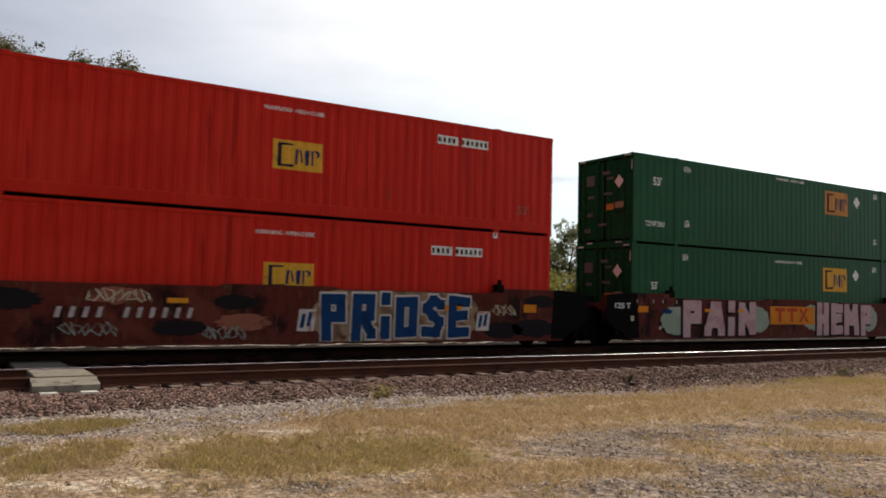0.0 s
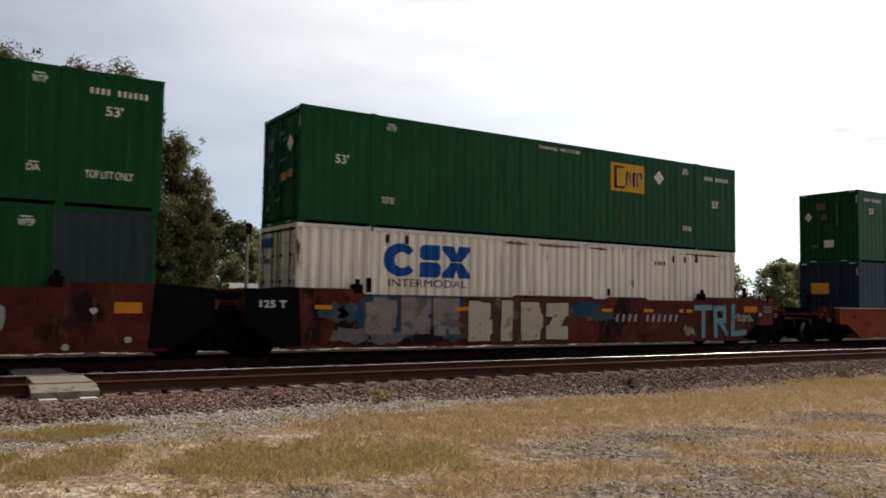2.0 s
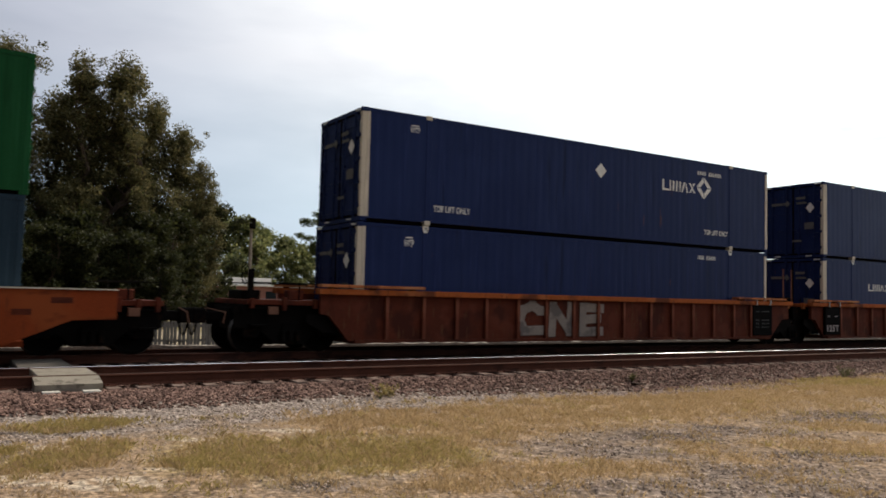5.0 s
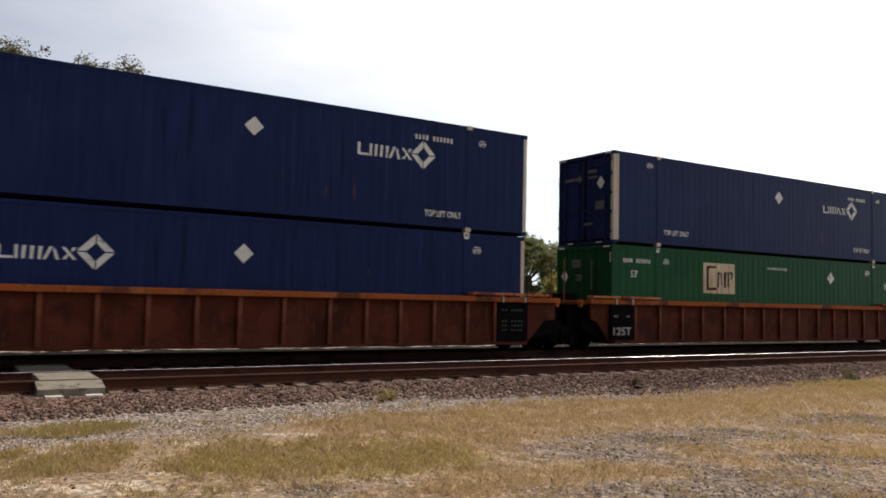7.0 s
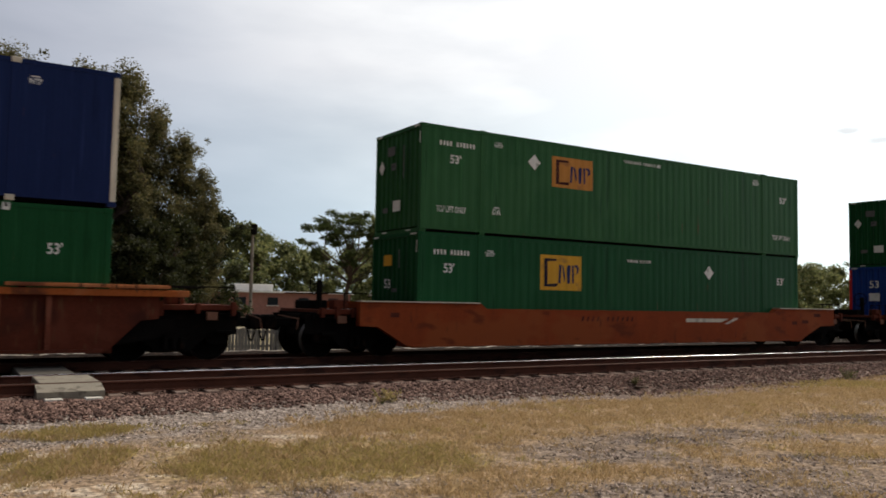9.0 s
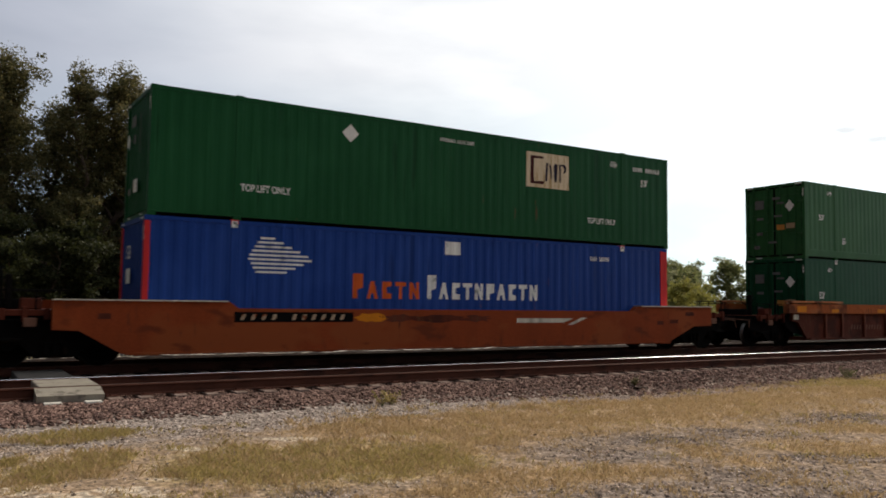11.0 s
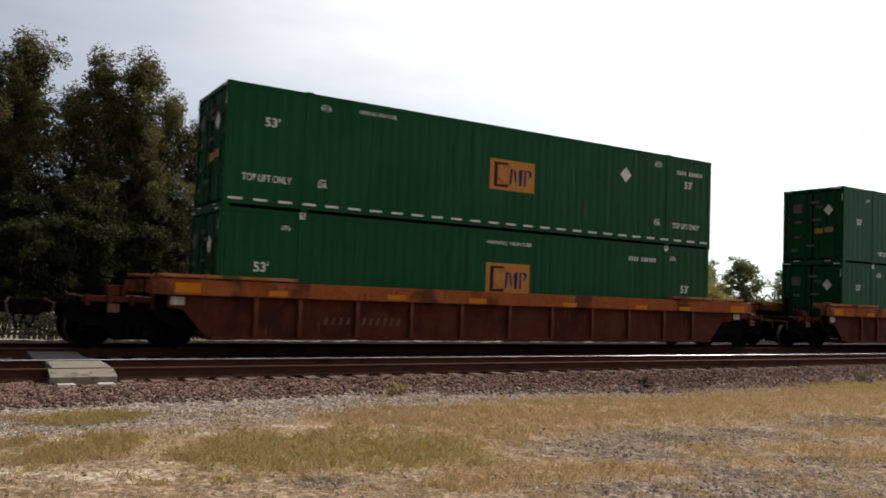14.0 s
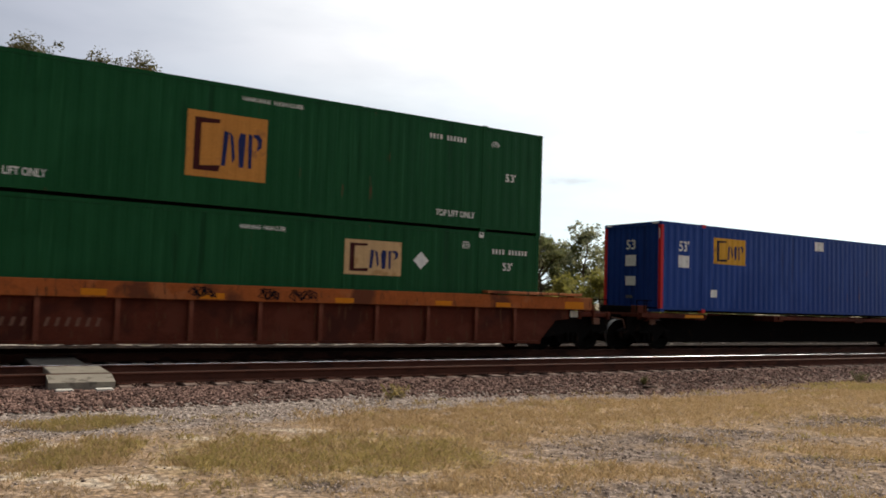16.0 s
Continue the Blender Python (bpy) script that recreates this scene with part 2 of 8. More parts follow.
M = {
    "green": paint("green_paint", (0.0080, 0.065, 0.0210), fade=(0.0105, 0.075, 0.0255)),
    "green_pale": paint("pale_green_paint", (0.024, 0.094, 0.031), fade=(0.031, 0.106, 0.037)),
    "green_dark": paint("dark_green_paint", (0.0058, 0.056, 0.0235), fade=(0.0076, 0.064, 0.028)),
    "red": paint("red_paint", (0.46, 0.017, 0.008), fade=(0.50, 0.024, 0.012)),
    "white": paint("white_paint", (0.82, 0.75, 0.62), rust=0.67, fade=(0.76, 0.68, 0.55)),
    "rusty_white": paint("rust_streaked_white_paint", (0.70, 0.62, 0.50), rust=0.50),
    "navy": paint("navy_paint", (0.0095, 0.0195, 0.076), fade=(0.012, 0.0235, 0.086)),
    "slate": paint("slate_blue_paint", (0.0165, 0.033, 0.050), fade=(0.024, 0.045, 0.062)),
    "blue": paint("blue_paint", (0.0103, 0.0413, 0.202), fade=(0.0155, 0.0516, 0.232)),
    "grey": paint("grey_green_paint", (0.026, 0.046, 0.046)),
    "orange_red": paint("crimson_paint", (0.50, 0.030, 0.032)),
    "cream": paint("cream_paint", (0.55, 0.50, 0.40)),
    "car_orange": material("faded_orange_paint", (0.235, 0.047, 0.014), 0.72, 0, [((0.255, 0.062, 0.019), 0.52, 0.5, (1, 1, 1.5)), ((0.15, 0.034, 0.013), 0.58, 1.3, (0.7, 1, 1.6)), ((0.12, 0.036, 0.017), 0.66, 5.0, (2.5, 2.5, 0.3))],
                           1.2, 24, 0.2, 0.1, (1.5, 1.5, 0.4)),
    "car_brown": car_paint("brown_oxide_paint", (0.098, 0.024, 0.013), (0.118, 0.032, 0.018), (0.060, 0.017, 0.011)),
    # lighter than the panels: light caught by the posts is put into the paint
    "lit_post": car_paint("lit_worn_post_paint", (0.150, 0.044, 0.025), (0.20, 0.068, 0.040), (0.085, 0.026, 0.016)),
    "car_maroon": car_paint("maroon_oxide_paint", (0.088, 0.019, 0.013), (0.12, 0.030, 0.021), (0.022, 0.008, 0.007)),
    "chord": car_paint("orange_brown_chord_paint", (0.34, 0.092, 0.024), (0.36, 0.12, 0.042), (0.13, 0.042, 0.020)),
    "dark_plate": material("black_plate_paint", (0.005, 0.0045, 0.0045), 0.85, 0, [((0.014, 0.009, 0.007), 0.62, 2.5, (1, 1, 1))], 3, 30, 0.3, 0.2, shine=0.04),
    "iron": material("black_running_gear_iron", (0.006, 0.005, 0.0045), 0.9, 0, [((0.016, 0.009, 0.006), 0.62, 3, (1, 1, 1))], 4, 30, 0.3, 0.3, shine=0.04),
    "tread": material("worn_wheel_steel", (0.16, 0.15, 0.14), 0.5, 1.0, (), 5, 60, 0.2, 0.05),
    "galv": material("galvanised_steel", (0.42, 0.43, 0.42), 0.5, 0.7, [((0.2, 0.13, 0.08), 0.66, 6, (1, 1, 1))], 6, 40, 0.2, 0.1),
    "decal": material("white_lettering_vinyl", (0.70, 0.70, 0.66), 0.6, 0, [((0.35, 0.36, 0.32), 0.62, 5, (1, 1, 1))], 6, 40, 0.15, 0),
    # darker than the white lettering, for low-contrast end marks
    "dim": material("dim_grey_label", (0.13, 0.13, 0.125), 0.7, 0, [((0.08, 0.08, 0.08), 0.55, 6, (1, 1, 1))], 6, 40, 0.2, 0),
    "yellow": material("yellow_logo_vinyl", (0.62, 0.33, 0.035), 0.55, 0, [((0.42, 0.22, 0.05), 0.6, 2, (1, 1, 1))], 2, 30, 0.14, 0),
    "amber": material("amber_logo_vinyl", (0.50, 0.22, 0.05), 0.55, 0, [((0.34, 0.15, 0.05), 0.58, 2, (1, 1, 1))], 2, 30, 0.16, 0),
    "worn_amber": material("worn_amber_vinyl", (0.27, 0.15, 0.08), 0.6, 0, [((0.10, 0.075, 0.06), 0.57, 3, (1, 1, 1))], 2, 30, 0.2, 0),
    "tan_vinyl": material("tan_logo_vinyl", (0.54, 0.36, 0.18), 0.55, 0, [((0.40, 0.24, 0.10), 0.58, 2, (1, 1, 1))], 2, 30, 0.16, 0),
    "pale_vinyl": material("pale_logo_vinyl", (0.62, 0.52, 0.36), 0.55, 0, [((0.42, 0.30, 0.15), 0.55, 3, (4, 1, 0.3))], 2, 30, 0.16, 0),
    "logo_brown": material("dark_brown_logo_vinyl", (0.05, 0.012, 0.012), 0.55, 0, (), 3, 30, 0.15, 0),
    "logo_blue": material("blue_logo_vinyl", (0.018, 0.026, 0.10), 0.55, 0, (), 3, 30, 0.15, 0),
    "logo_dark": material("black_logo_vinyl", (0.018, 0.014, 0.03), 0.55, 0, (), 3, 30, 0.15, 0),
    "royal": material("royal_blue_logo_vinyl", (0.012, 0.075, 0.30), 0.55, 0, (), 3, 30, 0.15, 0),
    "gold": material("gold_logo_vinyl", (0.55, 0.27, 0.03), 0.55, 0, [((0.4, 0.17, 0.03), 0.6, 4, (1, 1, 1))], 3, 30, 0.15, 0),
    "flame": material("orange_logo_vinyl", (0.55, 0.10, 0.02), 0.55, 0, (), 3, 30, 0.15, 0),
    "reflector": material("yellow_reflector_tape", (0.65, 0.25, 0.02), 0.4, 0, (), 3, 30, 0.2, 0),
    "spray_white": material("white_spray_paint", (0.55, 0.50, 0.46), 0.8, 0, [((0.40, 0.22, 0.17), 0.58, 3, (1, 1, 1))], 3, 20, 0.2, 0),
    "spray_blue": material("blue_spray_paint", (0.008, 0.040, 0.125), 0.8, 0, [((0.007, 0.026, 0.085), 0.57, 2, (1, 1, 1))], 3, 20, 0.2, 0),
    "spray_grey": material("grey_spray_paint", (0.28, 0.31, 0.28), 0.8, 0, [((0.20, 0.14, 0.11), 0.56, 2.5, (1, 1, 1))], 2, 20, 0.25, 0),
    "spray_teal": material("teal_spray_paint", (0.16, 0.33, 0.34), 0.8, 0, [((0.10, 0.23, 0.26), 0.55, 3, (1, 1, 1))], 3, 20, 0.2, 0),
    "spray_tan": material("tan_spray_paint", (0.27, 0.19, 0.115), 0.8, 0, [((0.17, 0.10, 0.065), 0.50, 2.5, (1, 1, 1)), ((0.10, 0.05, 0.035), 0.62, 4, (1, 1, 1))], 3, 20, 0.25, 0),
    "spray_pale": material("pale_pink_spray_paint", (0.42, 0.36, 0.35), 0.8, 0, [((0.34, 0.30, 0.28), 0.52, 2.5, (1, 1, 1))], 3, 20, 0.25, 0),
    "panel_orange": material("orange_sign_vinyl", (0.60, 0.20, 0.012), 0.6, 0, (), 3, 30, 0.15, 0),
    "panel_red": material("red_orange_sign_vinyl", (0.42, 0.055, 0.012), 0.6, 0, (), 3, 30, 0.15, 0),
    "spray_dark": material("dark_spray_paint", (0.014, 0.011, 0.013), 0.8, 0, (), 3, 20, 0.2, 0),
    "spray_salmon": material("salmon_primer_overspray", (0.26, 0.095, 0.06), 0.8, 0, [(RUST, 0.55, 2, (1, 1, 1))], 2, 20, 0.25, 0),
    "spray_cream": material("cream_spray_paint", (0.52, 0.45, 0.33), 0.8, 0, [((0.35, 0.25, 0.16), 0.6, 3, (1, 1, 1))], 3, 20, 0.2, 0),
    "rail_head": material("polished_rail_head_steel", (0.80, 0.80, 0.82), 0.21, 1.0, (), 2, 60, 0.1, 0.02),
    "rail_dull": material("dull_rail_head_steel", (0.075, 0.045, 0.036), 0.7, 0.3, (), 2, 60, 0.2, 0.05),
    "rail_rust": material("rusty_rail_steel", (0.075, 0.03, 0.02), 0.85, 0, [((0.04, 0.018, 0.014), 0.55, 4, (0.4, 1, 1))], 3, 40, 0.3, 0.2),
    "tie": material("weathered_creosote_wood", (0.15, 0.108, 0.09), 0.9, 0, [((0.24, 0.19, 0.16), 0.58, 7, (0.4, 3, 1))], 5, 60, 0.35, 0.5, (3, 0.5, 1)),
    # for the far slab: the train's shade is put into the concrete colour
    "concrete_shaded": material("shaded_concrete", (0.085, 0.078, 0.07), 0.9, 0, (), 4, 60, 0.25, 0.4),
    # for the slab feet: sunlight on them is put into a paler concrete
    "concrete_sunlit": material("sunlit_concrete", (0.50, 0.48, 0.43), 0.9, 0, (), 4, 60, 0.2, 0.4),
    "concrete": material("weathered_concrete", (0.215, 0.195, 0.16), 0.9, 0, [((0.13, 0.115, 0.095), 0.58, 5, (1, 1, 1))], 4, 60, 0.2, 0.4),
    "wood_pole": material("grey_weathered_pole_wood", (0.22, 0.19, 0.16), 0.9, 0, (), 3, 30, 0.3, 0.3, (4, 4, 0.4)),
    "brick": material("pinkish_brick_wall", (0.30, 0.15, 0.125), 0.9, 0, (), 3, 20, 0.2, 0.3),
    "roof_white": material("pale_roof_sheet", (0.65, 0.64, 0.62), 0.6, 0, (), 2, 20, 0.1, 0.1),
    "glass_dark": material("dark_window_glass", (0.02, 0.025, 0.03), 0.1, 0, (), 1, 10, 0.05, 0),
    "bark": material("grey_brown_bark", (0.09, 0.065, 0.05), 0.95, 0, (), 6, 40, 0.35, 0.6, (2, 2, 0.5)),
    "weed": material("dull_green_weed_leaf", (0.10, 0.11, 0.035), 0.8, 0, (), 3, 20, 0.3, 0),
}


def leaf_material(name, colours):
    """Leaves that let light through, each a little different in colour."""
    mat = bpy.data.materials.new(name)
    mat.use_nodes = True
    nt = mat.node_tree
    nt.nodes.clear()
    N = lambda kind: nt.nodes.new(kind)
    out, geo, ramp, d, tr, mix = (N(k) for k in ("ShaderNodeOutputMaterial", "ShaderNodeNewGeometry", "ShaderNodeValToRGB",
                                                "ShaderNodeBsdfPrincipled", "ShaderNodeBsdfTranslucent", "ShaderNodeMixShader"))
    e = ramp.color_ramp.elements
    e[0].color, e[1].color = (*colours[0], 1), (*colours[-1], 1)
    for k in range(1, len(colours) - 1):
        e.new(k / (len(colours) - 1)).color = (*colours[k], 1)
    nt.links.new(geo.outputs["Random Per Island"], ramp.inputs[0])
    nt.links.new(ramp.outputs[0], d.inputs["Base Color"])
    nt.links.new(ramp.outputs[0], tr.inputs["Color"])
    d.inputs["Roughness"].default_value = 0.65
    d.inputs["Specular IOR Level"].default_value = 0.2
    mix.inputs[0].default_value = 0.5
    nt.links.new(d.outputs[0], mix.inputs[1]); nt.links.new(tr.outputs[0], mix.inputs[2])
    nt.links.new(mix.outputs[0], out.inputs[0])
    return mat


M["leaf_olive"] = leaf_material("olive_brown_leaves", ((0.05, 0.058, 0.024), (0.118, 0.107, 0.044), (0.175, 0.148, 0.068)))
M["leaf_green"] = leaf_material("green_leaves", ((0.030, 0.048, 0.016), (0.10, 0.118, 0.034)))
M["leaf_mid"] = leaf_material("mid_green_leaves", ((0.066, 0.088, 0.036), (0.165, 0.180, 0.072), (0.26, 0.265, 0.105)))
M["leaf_pale"] = leaf_material("grey_green_leaves", ((0.095, 0.112, 0.060), (0.215, 0.225, 0.120), (0.33, 0.325, 0.18)))
M["leaf_yellow"] = leaf_material("yellow_green_leaves", ((0.175, 0.18, 0.042), (0.31, 0.28, 0.072)))
# for low growth: its deep shade is put into the leaf colour
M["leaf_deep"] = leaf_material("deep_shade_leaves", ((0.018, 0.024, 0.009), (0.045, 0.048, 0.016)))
M["leaf_far"] = leaf_material("far_dark_leaves", ((0.055, 0.08, 0.04), (0.09, 0.11, 0.055)))
M["grass"] = leaf_material("straw_grass_blades", ((0.26, 0.178, 0.088), (0.51, 0.38, 0.215)))
M["grass_green"] = leaf_material("fading_green_grass_blades", ((0.245, 0.193, 0.072), (0.435, 0.345, 0.145)))


# Patches of the foreground, in a frame turned 32 degrees from the track: place across, place away, half width, half depth.
GOLD = ((-1.33, 11.93, 0.74, 0.86), (-0.68, 12.29, 0.94, 1.26), (0.17, 12.01, 1.09, 1.43), (1.05, 12.52, 1.15, 1.31), (2.13, 13.28, 1.23, 1.34), (3.47, 14.23, 1.34, 1.39), (4.94, 15.07, 1.44, 1.38), (6.67, 16.21, 1.58, 1.5), (8.93, 18.02, 1.65, 1.74), (11.42, 19.94, 1.25, 2.13), (0.61, 8.59, 0.66, 0.44), (1.43, 8.86, 0.69, 0.41), (2.15, 9.08, 0.52, 0.31), (0.12, 7.99, 0.44, 0.29), (3.25, 10.35, 0.3, 0.36), (3.79, 9.72, 0.35, 0.25), (4.84, 10.84, 0.63, 0.4), (5.45, 10.43, 0.46, 0.41), (6.19, 12.33, 0.64, 0.46))
OLIVE = ((-4.02, 8.85, 0.41, 0.71), (-3.82, 9.19, 0.25, 0.44), (-2.63, 8.63, 0.29, 0.5), (-2.27, 9.12, 0.68, 0.81), (-1.52, 9.19, 0.75, 0.89), (-0.78, 9.43, 0.72, 0.87), (-0.06, 9.67, 0.47, 0.78), (-1.73, 8.38, 0.57, 0.26), (-4.97, 10.51, 0.55, 0.29), (-4.79, 11.08, 0.44, 0.28), (-4.82, 9.02, 0.12, 0.24), (9.88, 19.65, 1.37, 0.88))
PALE = ((-2.04, 10.85, 0.44, 0.18), (-4.56, 9.31, 0.49, 0.13), (-4.41, 9.91, 0.2, 0.11), (-3.12, 9.98, 0.27, 0.11), (-2.92, 7.68, 0.46, 0.22), (-3.24, 7.46, 0.5, 0.17), (-0.51, 8.38, 0.23, 0.13), (-2.8, 8.26, 0.17, 0.1), (-4.04, 7.68, 0.31, 0.31), (1.81, 14.44, 0.62, 0.24), (-0.61, 11.11, 0.31, 0.14))
GREY = ((2.89, 11.2, 1.29, 0.66), (4.2, 11.58, 1.26, 0.71), (6.16, 13.19, 1.08, 0.66), (3.27, 9.03, 1.43, 0.43), (2.68, 8.18, 1.75, 0.45), (3.98, 8.17, 0.83, 0.6), (1.6, 10.41, 0.88, 0.41), (2.4, 10.11, 1.15, 0.46), (4.57, 9.79, 0.86, 0.36), (-1.19, 7.88, 0.38, 0.23))
DARK = ((4.38, 10.13, 0.88, 0.23), (7.01, 13.95, 0.84, 0.51), (3.13, 11.22, 0.57, 0.24), (0.95, 9.02, 0.25, 0.12), (-1.2, 7.92, 0.22, 0.12), (4.3, 12.1, 0.53, 0.22))
TURN = radians(32)


def patch_field(rows, x, y):
    """How far inside the nearest patch a place lies: 1 at its middle, 0 on its rim."""
    p, q = x * math.cos(TURN) - y * math.sin(TURN), x * math.sin(TURN) + y * math.cos(TURN)
    return max(1 - ((p - a) / c) ** 2 - ((q - b) / d) ** 2 for a, b, c, d in rows)


def ground_material():
    """Soil with dry turf, grey gravel and red-brown ballast in strips along the track, with ragged borders."""
    mat = bpy.data.materials.new("dry_trackside_ground")
    mat.use_nodes = True
    nt = mat.node_tree
    b = nt.nodes["Principled BSDF"]
    N = lambda kind: nt.nodes.new(kind)
    co, sep = N("ShaderNodeTexCoord"), N("ShaderNodeSeparateXYZ")
    nt.links.new(co.outputs["Object"], sep.inputs[0])

    def noise_at(sc, detail=5, st=(1, 1, 1)):
        mp = N("ShaderNodeMapping")
        mp.inputs["Scale"].default_value = st
        nt.links.new(co.outputs["Object"], mp.inputs[0])
        n = N("ShaderNodeTexNoise")
        n.inputs["Scale"].default_value, n.inputs["Detail"].default_value = sc, detail
        nt.links.new(mp.outputs[0], n.inputs["Vector"])
        return n.outputs["Fac"]

    def math_node(op, a, c):
        m = N("ShaderNodeMath"); m.operation = op
        for k, v in enumerate((a, c)):
            if isinstance(v, (int, float)):
                m.inputs[k].default_value = v
            else:
                nt.links.new(v, m.inputs[k])
        return m.outputs[0]

    def step(v, lo, hi):
        r = N("ShaderNodeMapRange")
        r.inputs["From Min"].default_value, r.inputs["From Max"].default_value = lo, hi
        nt.links.new(v, r.inputs["Value"])
        return r.outputs[0]

    def blend(f, a, c):
        m = N("ShaderNodeMix"); m.data_type = "RGBA"
        nt.links.new(f, m.inputs["Factor"])
        for k, v in (("A", a), ("B", c)):
            if isinstance(v, tuple):
                m.inputs[k].default_value = (*v, 1)
            else:
                nt.links.new(v, m.inputs[k])
        return m.outputs["Result"]

    wob = math_node("MULTIPLY", math_node("SUBTRACT", noise_at(0.7, 6), 0.5), 2.2)
    wob = math_node("ADD", wob, math_node("MULTIPLY", math_node("SUBTRACT", noise_at(2.6, 6), 0.5), 1.5))
    y = math_node("ADD", sep.outputs["Y"], wob)
    grain = noise_at(19, 8)
    across = math_node("SUBTRACT", math_node("MULTIPLY", sep.outputs["X"], math.cos(TURN)), math_node("MULTIPLY", sep.outputs["Y"], math.sin(TURN)))
    away = math_node("ADD", math_node("MULTIPLY", sep.outputs["X"], math.sin(TURN)), math_node("MULTIPLY", sep.outputs["Y"], math.cos(TURN)))
    broad, small = noise_at(1.2, 6, (0.8, 1.3, 1)), noise_at(7.0, 6)
    ragged = math_node("ADD", math_node("MULTIPLY", math_node("SUBTRACT", broad, 0.5), 3.6), math_node("MULTIPLY", math_node("SUBTRACT", small, 0.5), 4.2))

    def patches(rows, lo, hi, rag=1.0):
        best = -9.0
        for p, q, wide, deep in rows:
            ep = math_node("POWER", math_node("ABSOLUTE", math_node("DIVIDE", math_node("SUBTRACT", across, p), wide), 0), 2)
            eq = math_node("POWER", math_node("ABSOLUTE", math_node("DIVIDE", math_node("SUBTRACT", away, q), deep), 0), 2)
            best = math_node("MAXIMUM", best, math_node("SUBTRACT", 1.0, math_node("ADD", ep, eq)))
        return step(math_node("ADD", best, math_node("MULTIPLY", ragged, rag)), lo, hi)

    # dry dirt with pale and dark specks under all
    turf = blend(step(noise_at(0.8, 6, (0.8, 1.4, 1)), 0.40, 0.62), (0.235, 0.176, 0.126), (0.285, 0.203, 0.132))
    turf = blend(math_node("MULTIPLY", step(noise_at(3.0, 7, (0.8, 1.5, 1)), 0.52, 0.62), 0.6), turf, (0.165, 0.118, 0.080))
    turf = blend(math_node("MULTIPLY", step(noise_at(9.0, 5), 0.58, 0.68), 0.5), turf, (0.36, 0.285, 0.215))
    rubble = blend(step(noise_at(8, 5), 0.42, 0.62), (0.10, 0.077, 0.065), (0.25, 0.203, 0.172))
    turf = blend(math_node("MULTIPLY", patches(GREY, -1.3, 0.9, 1.1), 0.85), turf, rubble)
    straw = blend(step(noise_at(5.0, 6, (1, 1, 1)), 0.42, 0.62), (0.325, 0.218, 0.118), (0.385, 0.278, 0.165))
    turf = blend(math_node("MULTIPLY", patches(GOLD, -1.8, 1.4, 1.2), 0.8), turf, straw)
    green = blend(step(noise_at(3.5, 6, (1, 1, 1)), 0.42, 0.62), (0.245, 0.193, 0.082), (0.35, 0.268, 0.122))
    turf = blend(math_node("MULTIPLY", patches(OLIVE, -1.7, 1.6, 1.2), 0.8), turf, green)
    turf = blend(math_node("MULTIPLY", patches(DARK, 0.0, 0.7, 1.2), 0.7), turf, (0.055, 0.043, 0.038))
    turf = blend(math_node("MULTIPLY", patches(PALE, -0.1, 0.6, 0.8), 0.8), turf, (0.47, 0.40, 0.31))
    gravel = blend(step(noise_at(16, 4), 0.44, 0.60), (0.15, 0.122, 0.105), (0.37, 0.315, 0.275))
    rose = blend(step(noise_at(14, 4), 0.44, 0.60), (0.125, 0.090, 0.074), (0.32, 0.240, 0.198))
    gravel = blend(step(sep.outputs["X"], 7.5, 13.0), gravel, rose)
    ballast = blend(step(noise_at(13, 4), 0.44, 0.58), (0.056, 0.031, 0.025), (0.165, 0.102, 0.082))
    reach = math_node("MINIMUM", math_node("MAXIMUM", math_node("MULTIPLY", math_node("SUBTRACT", 10.5, sep.outputs["X"]), 0.15), 0.6), 1.25)
    near = blend(math_node("MULTIPLY", step(math_node("ADD", y, reach), 11.6, 12.2), step(math_node("ADD", noise_at(1.5, 6), math_node("MULTIPLY", math_node("MAXIMUM", math_node("SUBTRACT", y, 11.6), 0.0), 0.4)), 0.38, 0.50)), turf, gravel)
    near = blend(step(y, 12.8, 13.3), near, ballast)
    field = blend(step(noise_at(0.2, 5), 0.45, 0.6), (0.30, 0.255, 0.185), (0.19, 0.165, 0.085))
    # near-black: shade under and beyond the train is put into this colour
    shaded_ground = blend(step(noise_at(9, 4), 0.45, 0.6), (0.014, 0.010, 0.009), (0.035, 0.024, 0.019))
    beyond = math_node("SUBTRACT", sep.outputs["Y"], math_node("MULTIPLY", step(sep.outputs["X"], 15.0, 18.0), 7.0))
    far = blend(step(beyond, 26.4, 26.7), shaded_ground, field)
    # pale, broken line: sunlight on the ridge top is put into the colour
    sunlit_crest = math_node("MULTIPLY", step(sep.outputs["Y"], 21.66, 21.78), step(math_node("ADD", noise_at(2.2, 5), math_node("MULTIPLY", step(sep.outputs["X"], 10.0, 26.0), -0.16)), 0.42, 0.50))
    sunlit_crest = math_node("MULTIPLY", sunlit_crest, math_node("SUBTRACT", 1.0, step(sep.outputs["Y"], 24.0, 25.0)))
    far = blend(sunlit_crest, far, (0.40, 0.365, 0.32))
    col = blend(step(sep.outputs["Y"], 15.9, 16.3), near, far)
    sh = N("ShaderNodeMapRange")
    sh.inputs["From Min"].default_value, sh.inputs["From Max"].default_value = 0.3, 0.7
    sh.inputs["To Min"].default_value, sh.inputs["To Max"].default_value = 0.30, 1.62
    nt.links.new(grain, sh.inputs["Value"])
    mul = N("ShaderNodeVectorMath"); mul.operation = "SCALE"
    nt.links.new(col, mul.inputs[0]); nt.links.new(sh.outputs[0], mul.inputs["Scale"])
    nt.links.new(mul.outputs[0], b.inputs["Base Color"])
    b.inputs["Roughness"].default_value = 0.95
